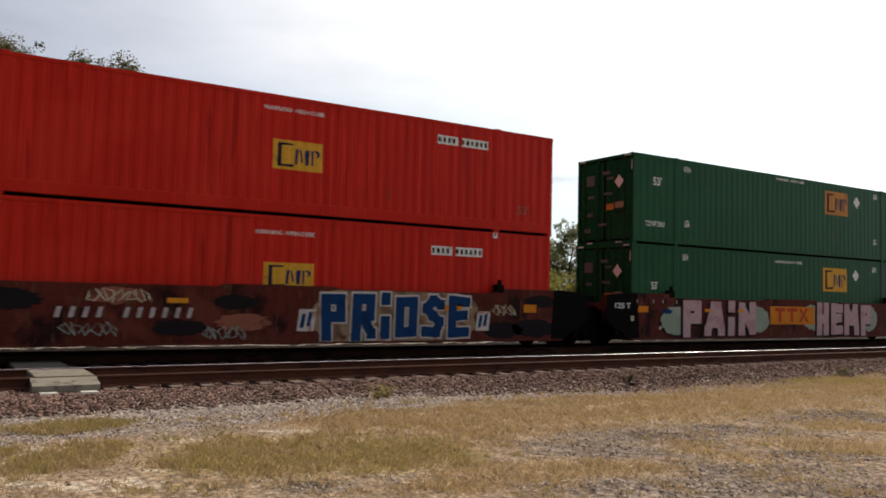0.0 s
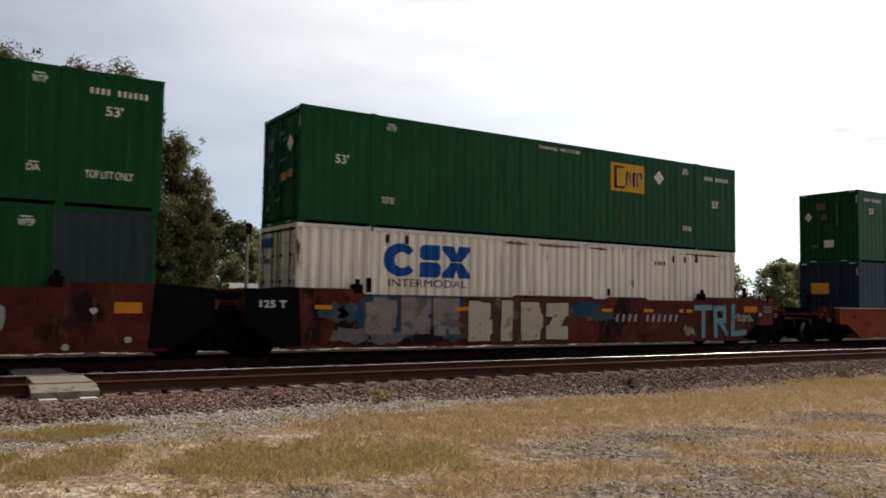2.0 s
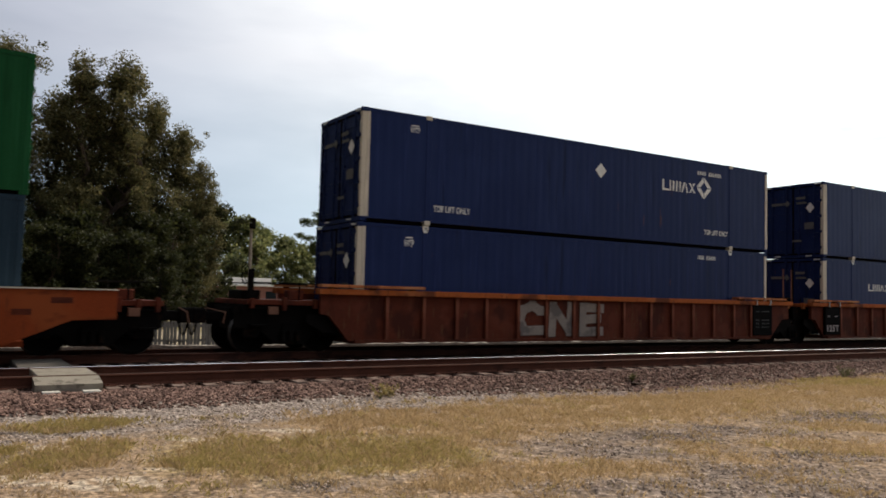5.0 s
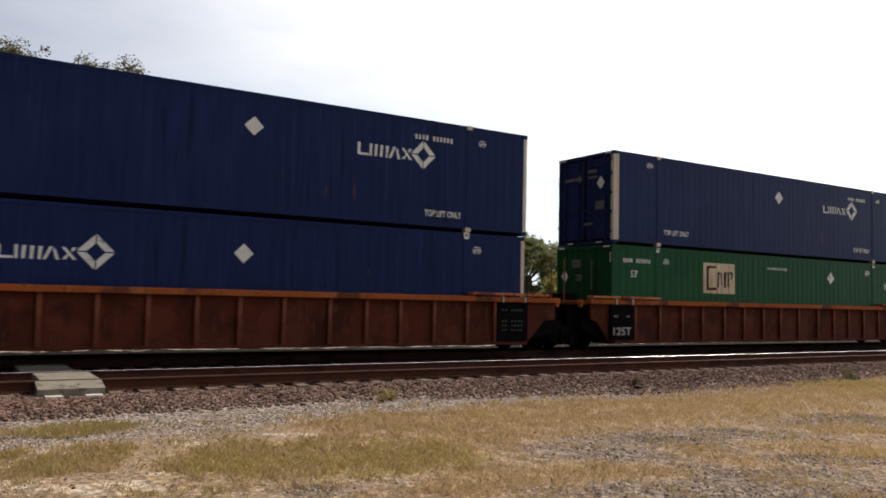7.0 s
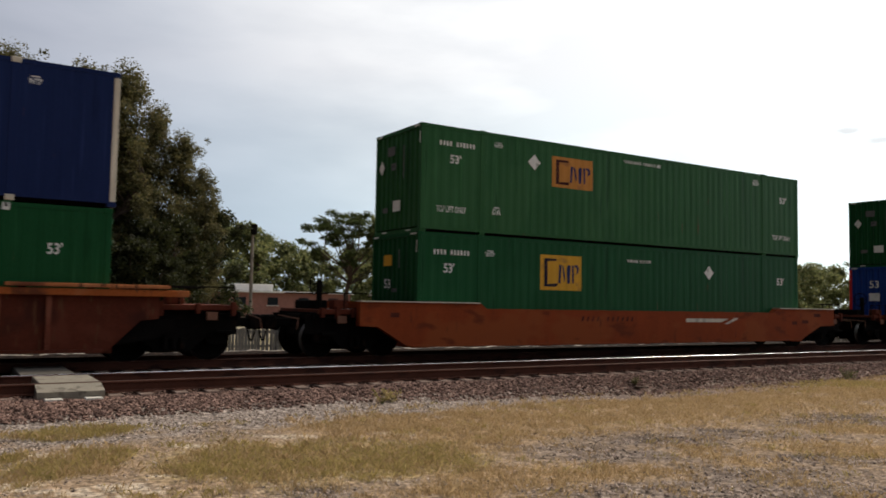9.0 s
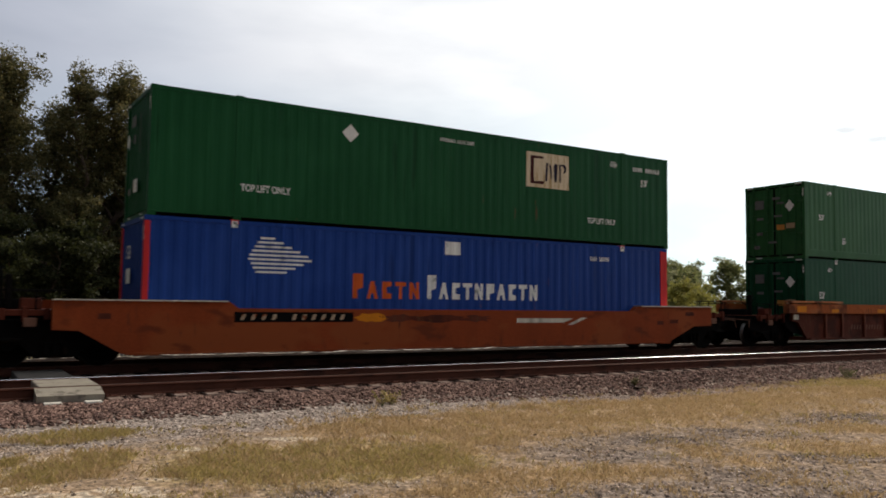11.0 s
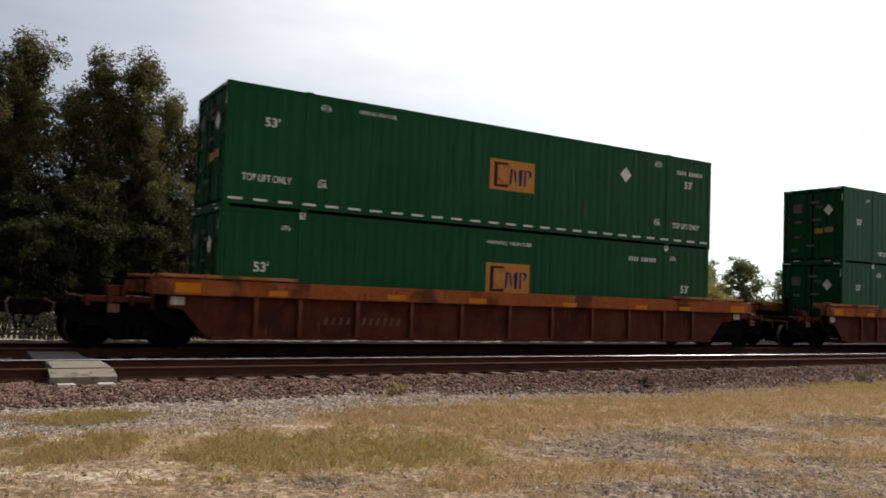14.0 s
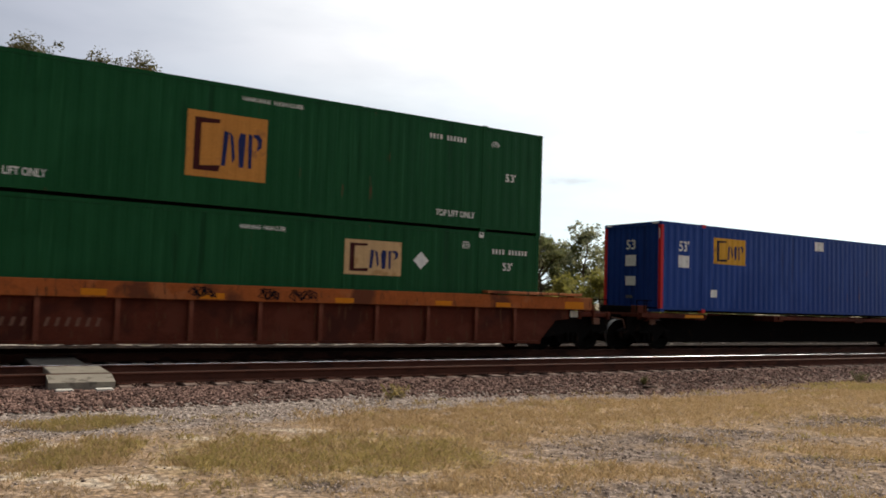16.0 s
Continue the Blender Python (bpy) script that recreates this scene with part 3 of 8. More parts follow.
    b.inputs["Specular IOR Level"].default_value = 0.05
    bp = N("ShaderNodeBump")
    bp.inputs["Strength"].default_value, bp.inputs["Distance"].default_value = 1.0, 0.10
    nt.links.new(noise_at(6.5, 8), bp.inputs["Height"])
    nt.links.new(bp.outputs[0], b.inputs["Normal"])
    return mat


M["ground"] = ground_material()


def stone_material(name, a, c):
    mat = bpy.data.materials.new(name)
    mat.use_nodes = True
    nt = mat.node_tree
    b = nt.nodes["Principled BSDF"]
    geo, ramp = nt.nodes.new("ShaderNodeNewGeometry"), nt.nodes.new("ShaderNodeValToRGB")
    e = ramp.color_ramp.elements
    e[0].color, e[1].color = (*a, 1), (*c, 1)
    nt.links.new(geo.outputs["Random Per Island"], ramp.inputs[0])
    nt.links.new(ramp.outputs[0], b.inputs["Base Color"])
    b.inputs["Roughness"].default_value = 0.9
    b.inputs["Specular IOR Level"].default_value = 0.12
    return mat


M["stone_rose"] = stone_material("rose_grey_gravel_stone", (0.050, 0.034, 0.028), (0.58, 0.45, 0.375))
M["stone_red"] = stone_material("red_brown_ballast_stone", (0.034, 0.018, 0.014), (0.28, 0.178, 0.144))
M["stone_grey"] = stone_material("grey_gravel_stone", (0.075, 0.055, 0.045), (0.60, 0.495, 0.415))


# ---- mesh helpers ----
def part(name, bm, mat, parent, label="", smooth=False):
    """Link a bmesh as one mesh object under its parent."""
    me = bpy.data.meshes.new(name)
    bm.to_mesh(me)
    bm.free()
    if smooth:
        me.polygons.foreach_set("use_smooth", [True] * len(me.polygons))
    me.materials.append(mat)
    ob = new(name, me)
    ob.parent = parent
    return tagged(ob, label)


def again(name, ob, parent, m=None):
    """Another object on the mesh of ob."""
    o = new(name, ob.data)
    o.parent = parent
    if m is not None:
        o.matrix_basis = m
    return o


def box(bm, x0, x1, y0, y1, z0, z1, bevel=0.0):
    vs = [bm.verts.new((x, y, z)) for x in (x0, x1) for y in (y0, y1) for z in (z0, z1)]
    fs = [bm.faces.new([vs[k] for k in q]) for q in ((0, 1, 3, 2), (4, 6, 7, 5), (0, 4, 5, 1), (2, 3, 7, 6), (0, 2, 6, 4), (1, 5, 7, 3))]
    if bevel:
        bmesh.ops.bevel(bm, geom=list({e for f in fs for e in f.edges}), offset=bevel, segments=1, affect="EDGES")
    return bm


def one_box(*a, bevel=0.0):
    return box(bmesh.new(), *a, bevel=bevel)


def prism(bm, pts, axis, lo, hi):
    """Push an outline along an axis: x takes (y, z), y takes (x, z), z takes (x, y)."""
    put = {"x": lambda p, h: (h, p[0], p[1]), "y": lambda p, h: (p[0], h, p[1]), "z": lambda p, h: (p[0], p[1], h)}[axis]
    a, c = [bm.verts.new(put(p, lo)) for p in pts], [bm.verts.new(put(p, hi)) for p in pts]
    fs = [bm.faces.new(a), bm.faces.new(c[::-1])]
    for k in range(len(pts)):
        j = (k + 1) % len(pts)
        fs.append(bm.faces.new((a[k], c[k], c[j], a[j])))
    bmesh.ops.recalc_face_normals(bm, faces=fs)
    return bm


def rod(bm, a, c, r, seg=8, r2=None):
    a, c = Vector(a), Vector(c)
    d = c - a
    q = d.to_track_quat("Z", "Y").to_matrix()
    rings = []
    for base, rr in ((a, r), (c, r if r2 is None else r2)):
        rings.append([bm.verts.new(base + q @ Vector((rr * math.cos(2 * math.pi * k / seg), rr * math.sin(2 * math.pi * k / seg), 0))) for k in range(seg)])
    for k in range(seg):
        j = (k + 1) % seg
        bm.faces.new((rings[0][k], rings[0][j], rings[1][j], rings[1][k]))
    bm.faces.new(rings[0][::-1]); bm.faces.new(rings[1])
    return bm


def lathe(bm, profile, seg=24):
    """Turn a profile of (radius, y) round the y axis."""
    rings = [[bm.verts.new((r * math.cos(2 * math.pi * k / seg), y, r * math.sin(2 * math.pi * k / seg))) for k in range(seg)] for r, y in profile]
    fs = []
    for a, c in zip(rings, rings[1:]):
        for k in range(seg):
            j = (k + 1) % seg
            fs.append(bm.faces.new((a[k], a[j], c[j], c[k])))
    fs += [bm.faces.new(rings[0]), bm.faces.new(rings[-1][::-1])]
    bmesh.ops.recalc_face_normals(bm, faces=fs)
    return bm


def flat(bm, pts):
    bm.faces.new([bm.verts.new((x, 0, z)) for x, z in pts])
    return bm


def rect(bm, x0, x1, z0, z1, lean=0.0):
    return flat(bm, [(x0, z0), (x1, z0), (x1 + lean, z1), (x0 + lean, z1)])


LETTERS = {}


def letters(text, x0, x1, z0, z1, bold=0.0, lean=0.0):
    """Lettering in the built-in font, fitted to a box in the xz plane."""
    key = (text, bold)
    if key not in LETTERS:
        cu = bpy.data.curves.new("lettering", "FONT")
        cu.body, cu.size, cu.offset, cu.resolution_u = text, 1.0, bold, 5
        ob = bpy.data.objects.new("lettering", cu)
        scene.collection.objects.link(ob)
        me = bpy.data.meshes.new_from_object(ob)
        LETTERS[key] = ([v.co.copy() for v in me.vertices], [tuple(p.vertices) for p in me.polygons])
        bpy.data.meshes.remove(me)
        bpy.data.objects.remove(ob)
        bpy.data.curves.remove(cu)
    co, faces = LETTERS[key]
    ax, bx = min(v.x for v in co), max(v.x for v in co)
    az, bz = min(v.y for v in co), max(v.y for v in co)
    bm = bmesh.new()
    vs = []
    for v in co:
        w = (v.y - az) / (bz - az)
        vs.append(bm.verts.new((x0 + (v.x - ax) / (bx - ax) * (x1 - x0) + lean * w, 0, z0 + w * (z1 - z0))))
    for f in faces:
        try:
            bm.faces.new([vs[k] for k in f])
        except ValueError:
            pass
    return bm


# ---- the 53 foot container ----
LENGTH, WIDTH, HEIGHT = 16.154, 2.59, 2.896
POSTS = (1.90, 2.06, 14.09, 14.25)     # edges of the two lifting posts
PITCH, DEEP = 0.28, 0.0105
RIBS = [1.0]                           # how deep the ribs of the container in hand are pressed


def breaks():
    xs = []
    for a, c in ((0.12, POSTS[0]), (POSTS[1], POSTS[2]), (POSTS[3], LENGTH - 0.12)):
        n = max(1, round((c - a) / PITCH))
        p = (c - a) / n
        for k in range(n):
            xs += [(a + p * (k + u), d) for u, d in ((0, 0), (0.18, 0), (0.34, 1), (0.66, 1), (0.82, 0))]
        xs.append((c, 0))
    return [(x, d * DEEP + 0.010) for x, d in xs]


BREAKS = breaks()


def skin(x):
    """Depth of the pressed side sheet behind the side's outer plane."""
    rib = lambda d: 0.010 + (d - 0.010) * RIBS[0]
    if x <= BREAKS[0][0] or x >= BREAKS[-1][0]:
        return 0.0
    for (xa, da), (xb, db) in zip(BREAKS, BREAKS[1:]):
        if xa <= x <= xb:
            if xb - xa > 0.14 and da == db == 0.010:
                return 0.0 if (abs(xa - POSTS[0]) < 1e-6 or abs(xa - POSTS[2]) < 1e-6) else da
            return rib(da) + (rib(db) - rib(da)) * (x - xa) / max(xb - xa, 1e-9)
    return 0.0


def drape(bm, lift=0.004):
    """Lay flat artwork onto the pressed near side."""
    lo, hi = min(v.co.x for v in bm.verts), max(v.co.x for v in bm.verts)
    for x, _ in BREAKS:
        if lo + 1e-4 < x < hi - 1e-4:
            bmesh.ops.bisect_plane(bm, geom=bm.verts[:] + bm.edges[:] + bm.faces[:], plane_co=(x, 0, 0), plane_no=(1, 0, 0))
    for v in bm.verts:
        v.co.y = -WIDTH / 2 + skin(v.co.x) - lift
    return bm


STOCK = {}


def stock(key, build):
    """A mesh that all containers share; its colour is set on the object."""
    if key not in STOCK:
        bm = build()
        me = bpy.data.meshes.new(key)
        bm.to_mesh(me)
        bm.free()
        me.materials.append(None)
        STOCK[key] = me
    return STOCK[key]


def piece(name, key, build, mat, parent, m=None, label=""):
    o = new(name, stock(key, build))
    o.parent = parent
    o.material_slots[0].link = "OBJECT"
    o.material_slots[0].material = mat
    if m is not None:
        o.matrix_basis = m
    return tagged(o, label)


def sheet(a, c):
    def build():
        pts = [(x, -WIDTH / 2 + 0.010 + (d - 0.010) * RIBS[0]) for x, d in BREAKS if a - 1e-6 <= x <= c + 1e-6]
        pts += [(c, -WIDTH / 2 + 0.07), (a, -WIDTH / 2 + 0.07)]
        return prism(bmesh.new(), pts, "z", 0.15, HEIGHT - 0.085)
    return build


def end_wall():
    n, half = 9, WIDTH / 2 - 0.10
    p = 2 * half / n
    pts = []
    for k in range(n):
        pts += [(0.03 + d * 0.04, -half + p * (k + u)) for u, d in ((0, 0), (0.2, 0), (0.35, 1), (0.65, 1), (0.8, 0))]
    pts += [(0.03, half), (0.10, half), (0.10, -half)]
    return prism(bmesh.new(), pts, "z", 0.15, HEIGHT - 0.10)


def door_leaf():
    bm = one_box(0.03, 0.08, 0.012, WIDTH / 2 - 0.10, 0.16, HEIGHT - 0.12, bevel=0.006)
    for z in (0.30, 1.0, 1.75, 2.45):
        box(bm, 0.015, 0.031, 0.05, WIDTH / 2 - 0.13, z, z + 0.13)
    return bm


def lock_rod():
    bm = rod(bmesh.new(), (-0.012, 0, 0.12), (-0.012, 0, HEIGHT - 0.09), 0.017, 6)
    for z in (0.13, 0.8, 1.45, 2.1, HEIGHT - 0.16):
        box(bm, -0.02, 0.03, -0.05, 0.05, z, z + 0.06)
    box(bm, -0.035, -0.005, -0.02, 0.34, 1.08, 1.12)
    return bm


def casting():
    bm = one_box(0, 0.178, 0, 0.162, 0, 0.118, bevel=0.008)
    box(bm, 0.05, 0.13, -0.003, 0.01, 0.035, 0.085)
    return bm


SLABS = (((0.05, 0), (0.45, 0), (0.45, 0.35), (0.95, 0.45), (0.95, 1), (0.05, 1)),          # plain notched blocks
         ((0, 0), (0.3, 0), (0.4, 0.3), (0.6, 0.3), (0.7, 0), (1, 0), (0.65, 1), (0.35, 1)),
         ((0.1, 0), (0.95, 0), (0.95, 0.3), (0.5, 0.35), (0.5, 0.68), (0.95, 0.75), (0.95, 1), (0.1, 1)),
         ((0.35, 0), (0.65, 0), (0.65, 0.75), (1, 0.75), (1, 1), (0, 1), (0, 0.75), (0.35, 0.75)),
         ((0.05, 0), (0.36, 0), (0.36, 0.5), (0.7, 0), (0.98, 0), (0.98, 1), (0.68, 1), (0.68, 0.5), (0.34, 1), (0.05, 1)))


def art(kind, x0, x1, z0, z1, parent, palette):
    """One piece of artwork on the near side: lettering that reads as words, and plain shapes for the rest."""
    white = M["decal"]
    w, h = x1 - x0, z1 - z0
    X = lambda u: x0 + u * w
    Z = lambda v: z0 + v * h

    def put(name, bm, mat, lift=0.004, label=""):
        o = part(name, drape(bm, lift), mat, parent, label)
        if name in ("reporting_mark", "warning_mark", "handling_mark", "slogan"):
            tagged(o, kind="stuff")

    if kind == "53":
        put("size_mark", letters("53'", x0, x1, z0 - 0.01, z1 + 0.02, 0.02), white)
    elif kind == "53_worn":
        put("size_mark", letters("53'", x0, x1, z0 - 0.01, z1 + 0.02, 0.02), M["spray_salmon"])
    elif kind == "tlo":
        c = (z0 + z1) / 2
        put("handling_mark", letters("TOP LIFT ONLY", x0, x1, c - 0.085, c + 0.085, 0.02), white)
    elif kind == "warn":
        c = (z0 + z1) / 2
        put("warning_mark", letters("WARNING  HIGH CUBE", x0, x1, c - 0.05, c + 0.05, 0.015), white)
    elif kind in ("wtp", "da"):
        bm = letters("WTP" if kind == "wtp" else "DA", x0, x1, z0, z0 + h * 0.72, 0.02)
        rect(bm, X(0.15), X(0.85), Z(0.86), Z(1.0))
        put("lift_point_mark", bm, white)
    elif kind in ("num", "plate"):
        c, n = (z0 + z1) / 2, (11 if w > 0.6 else 4)
        tall = 0.065
        dark = kind == "plate" or palette == "royal"
        if kind == "plate":
            bm = bmesh.new()
            rect(bm, X(0), X(0.40), c - 0.12, c + 0.12)
            rect(bm, X(0.47), X(1), c - 0.12, c + 0.12)
            put("number_plate", bm, white)
        bm = bmesh.new()
        for k in range(n):
            if k != 4:
                rect(bm, X((k + 0.2) / n), X((k + 0.72) / n), c - tall, c + tall)
        put("reporting_mark", bm, M["spray_dark"] if dark else white, 0.007)
    elif kind == "dia":
        cx, cz, r = (x0 + x1) / 2, (z0 + z1) / 2, 0.23
        put("placard", flat(bmesh.new(), [(cx - r, cz), (cx, cz - r), (cx + r, cz), (cx, cz + r)]), white)
    elif kind == "sq":
        put("sticker", rect(bmesh.new(), x0, x1, z0, z1), white)
    elif kind in ("logo", "logo2", "logo3"):
        panel, first, second = palette
        put("logo_panel", rect(bmesh.new(), x0, x1, z0, z1), M[panel])
        shape = lambda *uv: flat(bm, [(X(u), Z(v)) for u, v in uv])
        bm = bmesh.new()
        rect(bm, X(0.09), X(0.17), Z(0.10), Z(0.90))
        shape((0.17, 0.82), (0.39, 0.84), (0.40, 0.90), (0.17, 0.90))
        shape((0.17, 0.10), (0.40, 0.10), (0.42, 0.20), (0.17, 0.17))
        put("logo_shape", bm, M[first], 0.007)
        bm = bmesh.new()
        shape((0.43, 0.20), (0.48, 0.20), (0.51, 0.72), (0.45, 0.74))
        shape((0.52, 0.74), (0.57, 0.66), (0.60, 0.34), (0.57, 0.24))
        shape((0.63, 0.62), (0.66, 0.74), (0.73, 0.72), (0.71, 0.20), (0.65, 0.20))
        put("logo_shape", bm, M[second], 0.007)
        bm = bmesh.new()
        shape((0.77, 0.20), (0.81, 0.20), (0.81, 0.72), (0.76, 0.74))
        shape((0.825, 0.74), (0.90, 0.74), (0.94, 0.66), (0.93, 0.54), (0.86, 0.46), (0.89, 0.60), (0.86, 0.68), (0.825, 0.69))
        put("logo_shape", bm, M[second], 0.007)
    elif kind == "mark_arc":
        mat = M["royal"] if palette == "royal" else M["gold"]
        bm = bmesh.new()
        outer, inner = [], []
        for k in range(15):
            a = radians(38 + k * (322 - 38) / 14)
            outer.append((X(0.19 + 0.19 * math.cos(a)), Z(0.5 + 0.5 * math.sin(a))))
            inner.append((X(0.21 + 0.085 * math.cos(a)), Z(0.5 + 0.24 * math.sin(a))))
        for k in range(14):
            flat(bm, [outer[k], outer[k + 1], inner[k + 1], inner[k]])
        put("logo_shape", bm, mat)
        bm = bmesh.new()
        flat(bm, [(X(u), Z(v)) for u, v in ((0.40, 0.0), (0.60, 0.0), (0.65, 0.10), (0.65, 0.38), (0.60, 0.47), (0.42, 0.47), (0.40, 0.40))])
        flat(bm, [(X(u), Z(v)) for u, v in ((0.45, 0.53), (0.62, 0.53), (0.64, 0.60), (0.64, 1.0), (0.45, 1.0), (0.40, 0.90), (0.40, 0.62))])
        put("logo_shape", bm, mat)
        bm = bmesh.new()
        flat(bm, [(X(u), Z(v)) for u, v in ((0.665, 0), (0.80, 0), (0.83, 0.24), (0.86, 0), (1, 0), (1, 0.14), (0.89, 0.49), (0.77, 0.49), (0.665, 0.14))])
        flat(bm, [(X(u), Z(v)) for u, v in ((0.665, 1), (0.665, 0.86), (0.77, 0.51), (0.89, 0.51), (1, 0.86), (1, 1), (0.86, 1), (0.83, 0.76), (0.80, 1))])
        put("logo_shape", bm, mat)
    elif kind == "inter":
        put("lettering", letters("INTERMODAL", x0, x1, z0, z1, 0.0), M["logo_dark"] if palette == "royal" else M["worn_amber"])
    elif kind == "how":
        put("slogan", letters("How tomorrow moves", x0, x1, z0 - 0.06, z1 + 0.02, 0.004, 0.06), M["worn_amber"])
    elif kind in ("br1", "br2"):
        bm = bmesh.new()
        t = 0.14
        xa, xb = (x0, x0 + t) if kind == "br1" else (x1 - t, x1)
        e0, e1 = (x0, x0 + 0.42) if kind == "br1" else (x1 - 0.42, x1)
        rect(bm, xa, xb, z0 + t, z1 - t)
        rect(bm, e0, e1, z0, z0 + t)
        rect(bm, e0, e1, z1 - t, z1)
        put("logo_bracket", bm, M["gold"])
    elif kind == "mark_row":
        shape = lambda *uv: flat(bm, [(X(u), Z(v)) for u, v in uv])
        bm = bmesh.new()
        shape((0.0, 0.0), (0.20, 0.0), (0.20, 0.17), (0.05, 0.17), (0.05, 0.95), (0.0, 0.95))
        rect(bm, X(0.215), X(0.255), Z(0.0), Z(0.95))
        for u in (0.30, 0.40, 0.50):
            shape((u, 0.0), (u + 0.04, 0.0), (u + 0.055, 0.92), (u + 0.005, 0.92))
        shape((0.56, 0.0), (0.60, 0.0), (0.685, 0.92), (0.64, 0.92))
        shape((0.72, 0.0), (0.77, 0.0), (0.71, 0.86), (0.69, 0.66))
        shape((0.79, 0.92), (0.84, 0.92), (0.99, 0.05), (0.94, 0.05))
        shape((0.80, 0.05), (0.85, 0.05), (0.885, 0.36), (0.865, 0.44))
        shape((0.93, 0.92), (0.98, 0.92), (0.935, 0.60), (0.915, 0.68))
        put("logo_shape", bm, white)
    elif kind == "ring":
        cx, cz, r = (x0 + x1) / 2, (z0 + z1) / 2, 0.37
        bm = bmesh.new()
        for q in range(4):
            ca, sa = math.cos(q * math.pi / 2), math.sin(q * math.pi / 2)
            T = lambda x, z: (cx + x * ca - z * sa, cz + x * sa + z * ca)
            flat(bm, [T(-r, 0.015), T(-r + 0.19, 0.015), T(-0.015, r - 0.19), T(-0.015, r)])
        put("logo_shape", bm, white)
    elif kind in ("word_short", "word_long"):
        n = 5 if kind == "word_short" else 10
        bm = bmesh.new()
        for k in range(n):          # plain notched slabs, the first one taller
            tall = 1.0 if k == 0 else 0.70
            a, wide = X((k + 0.08) / n), w * 0.78 / n
            flat(bm, [(a + u * wide, Z(v * tall)) for u, v in SLABS[k % len(SLABS)]])
        put("logo_shape", bm, M["flame"] if kind == "word_short" else white)
    elif kind == "leaf":
        bm = bmesh.new()
        for k in range(9):          # level stripes that taper to a point
            v = (k + 0.5) / 9
            reach = 1.0 - abs(v - 0.42) * 1.15
            rect(bm, X(0.30 - 0.30 * reach), X(reach), Z(v - 0.028), Z(v + 0.028))
        put("logo_shape", bm, white)


def drape_box(x, z, w, h):
    return one_box(x, x + w, -WIDTH / 2 - 0.012, -WIDTH / 2 + 0.03, z, z + h, bevel=0.004)


PRESSED = {"green": 0.42, "green_pale": 0.5, "green_dark": 0.28, "red": 0.75, "white": 2.3, "navy": 0.2, "slate": 0.4, "blue": 0.85}


def container(colour, label, artwork=(), doors_first=True, post_colour=None, end_colour=None, tail_colour=None, palette=("yellow", "logo_brown", "logo_blue"), dashes=False, end_marks=(), base_band=None, band=False, marked=False):
    """A 53 foot container: origin at the floor of its leading end, near side at -y."""
    paintwork = M[colour]
    RIBS[0] = PRESSED[colour]
    posts = M[post_colour] if post_colour else paintwork
    root = tagged(new("shipping_container"), label, "container", "containers on the train")
    for s, flip in (("near", Matrix.Identity(4)), ("far", Matrix.Diagonal((1, -1, 1, 1)))):
        for k, (a, c) in enumerate(((0.12, POSTS[0]), (POSTS[1], POSTS[2]), (POSTS[3], LENGTH - 0.12))):
            mat = M[tail_colour] if (tail_colour and k == 2) else paintwork
            piece("side_panel", f"panel{k}{s}{RIBS[0]}", (lambda a=a, c=c, f=flip: moved(sheet(a, c)(), f)), mat, root)
        for k, (a, c) in enumerate(((POSTS[0], POSTS[1]), (POSTS[2], POSTS[3]))):
            mat = M[tail_colour] if (tail_colour and k == 1) else paintwork
            piece("lifting_post", f"lift{k}{s}", (lambda a=a, c=c, f=flip: moved(one_box(a, c, -WIDTH / 2 - 0.002, -WIDTH / 2 + 0.08, 0.15, HEIGHT - 0.085, bevel=0.004), f)), mat, root)
            for z, nm in ((0, "lo"), (HEIGHT - 0.10, "hi")):
                piece("corner_casting", f"mid{k}{s}{nm}", (lambda a=a, z=z, f=flip: moved(moved(casting(), Matrix.Translation((a - 0.01, -WIDTH / 2 - 0.008, z))), f)), posts if post_colour else paintwork, root)
        piece("bottom_rail", f"brail{s}", (lambda f=flip: moved(one_box(0.12, LENGTH - 0.12, -WIDTH / 2 + 0.003, -WIDTH / 2 + 0.09, 0.08, 0.16), f)), M[base_band] if base_band else paintwork, root)
        piece("top_rail", f"trail{s}", (lambda f=flip: moved(one_box(0.12, LENGTH - 0.12, -WIDTH / 2 + 0.002, -WIDTH / 2 + 0.09, HEIGHT - 0.09, HEIGHT - 0.005), f)), paintwork, root)
        for e, x in (("a", 0.0), ("b", LENGTH - 0.12)):
            piece("corner_post", f"post{e}{s}", (lambda x=x, f=flip: moved(one_box(x, x + 0.12, -WIDTH / 2, -WIDTH / 2 + 0.12, 0.11, HEIGHT - 0.11, bevel=0.005), f)), posts if s == "near" or post_colour == "orange_red" else paintwork, root)
            for z, nm in ((0, "lo"), (HEIGHT - 0.118, "hi")):
                xx = x - 0.006 if e == "a" else x - 0.052
                piece("corner_casting", f"cast{e}{s}{nm}", (lambda xx=xx, z=z, f=flip: moved(moved(casting(), Matrix.Translation((xx, -WIDTH / 2 - 0.006, z))), f)), paintwork, root)
    if post_colour == "cream":
        part("end_frame", one_box(0.122, 0.225, -WIDTH / 2 - 0.003, -WIDTH / 2 + 0.06, 0.12, HEIGHT - 0.10, bevel=0.004), posts, root, "cream painted end frame")
    if post_colour == "orange_red":
        part("end_frame", one_box(LENGTH - 0.30, LENGTH - 0.122, -WIDTH / 2 - 0.003, -WIDTH / 2 + 0.06, 0.12, HEIGHT - 0.10, bevel=0.004), posts, root, "crimson painted end frame")

    def roof():
        bm = one_box(0.10, LENGTH - 0.10, -WIDTH / 2 + 0.085, WIDTH / 2 - 0.085, HEIGHT - 0.06, HEIGHT - 0.03)
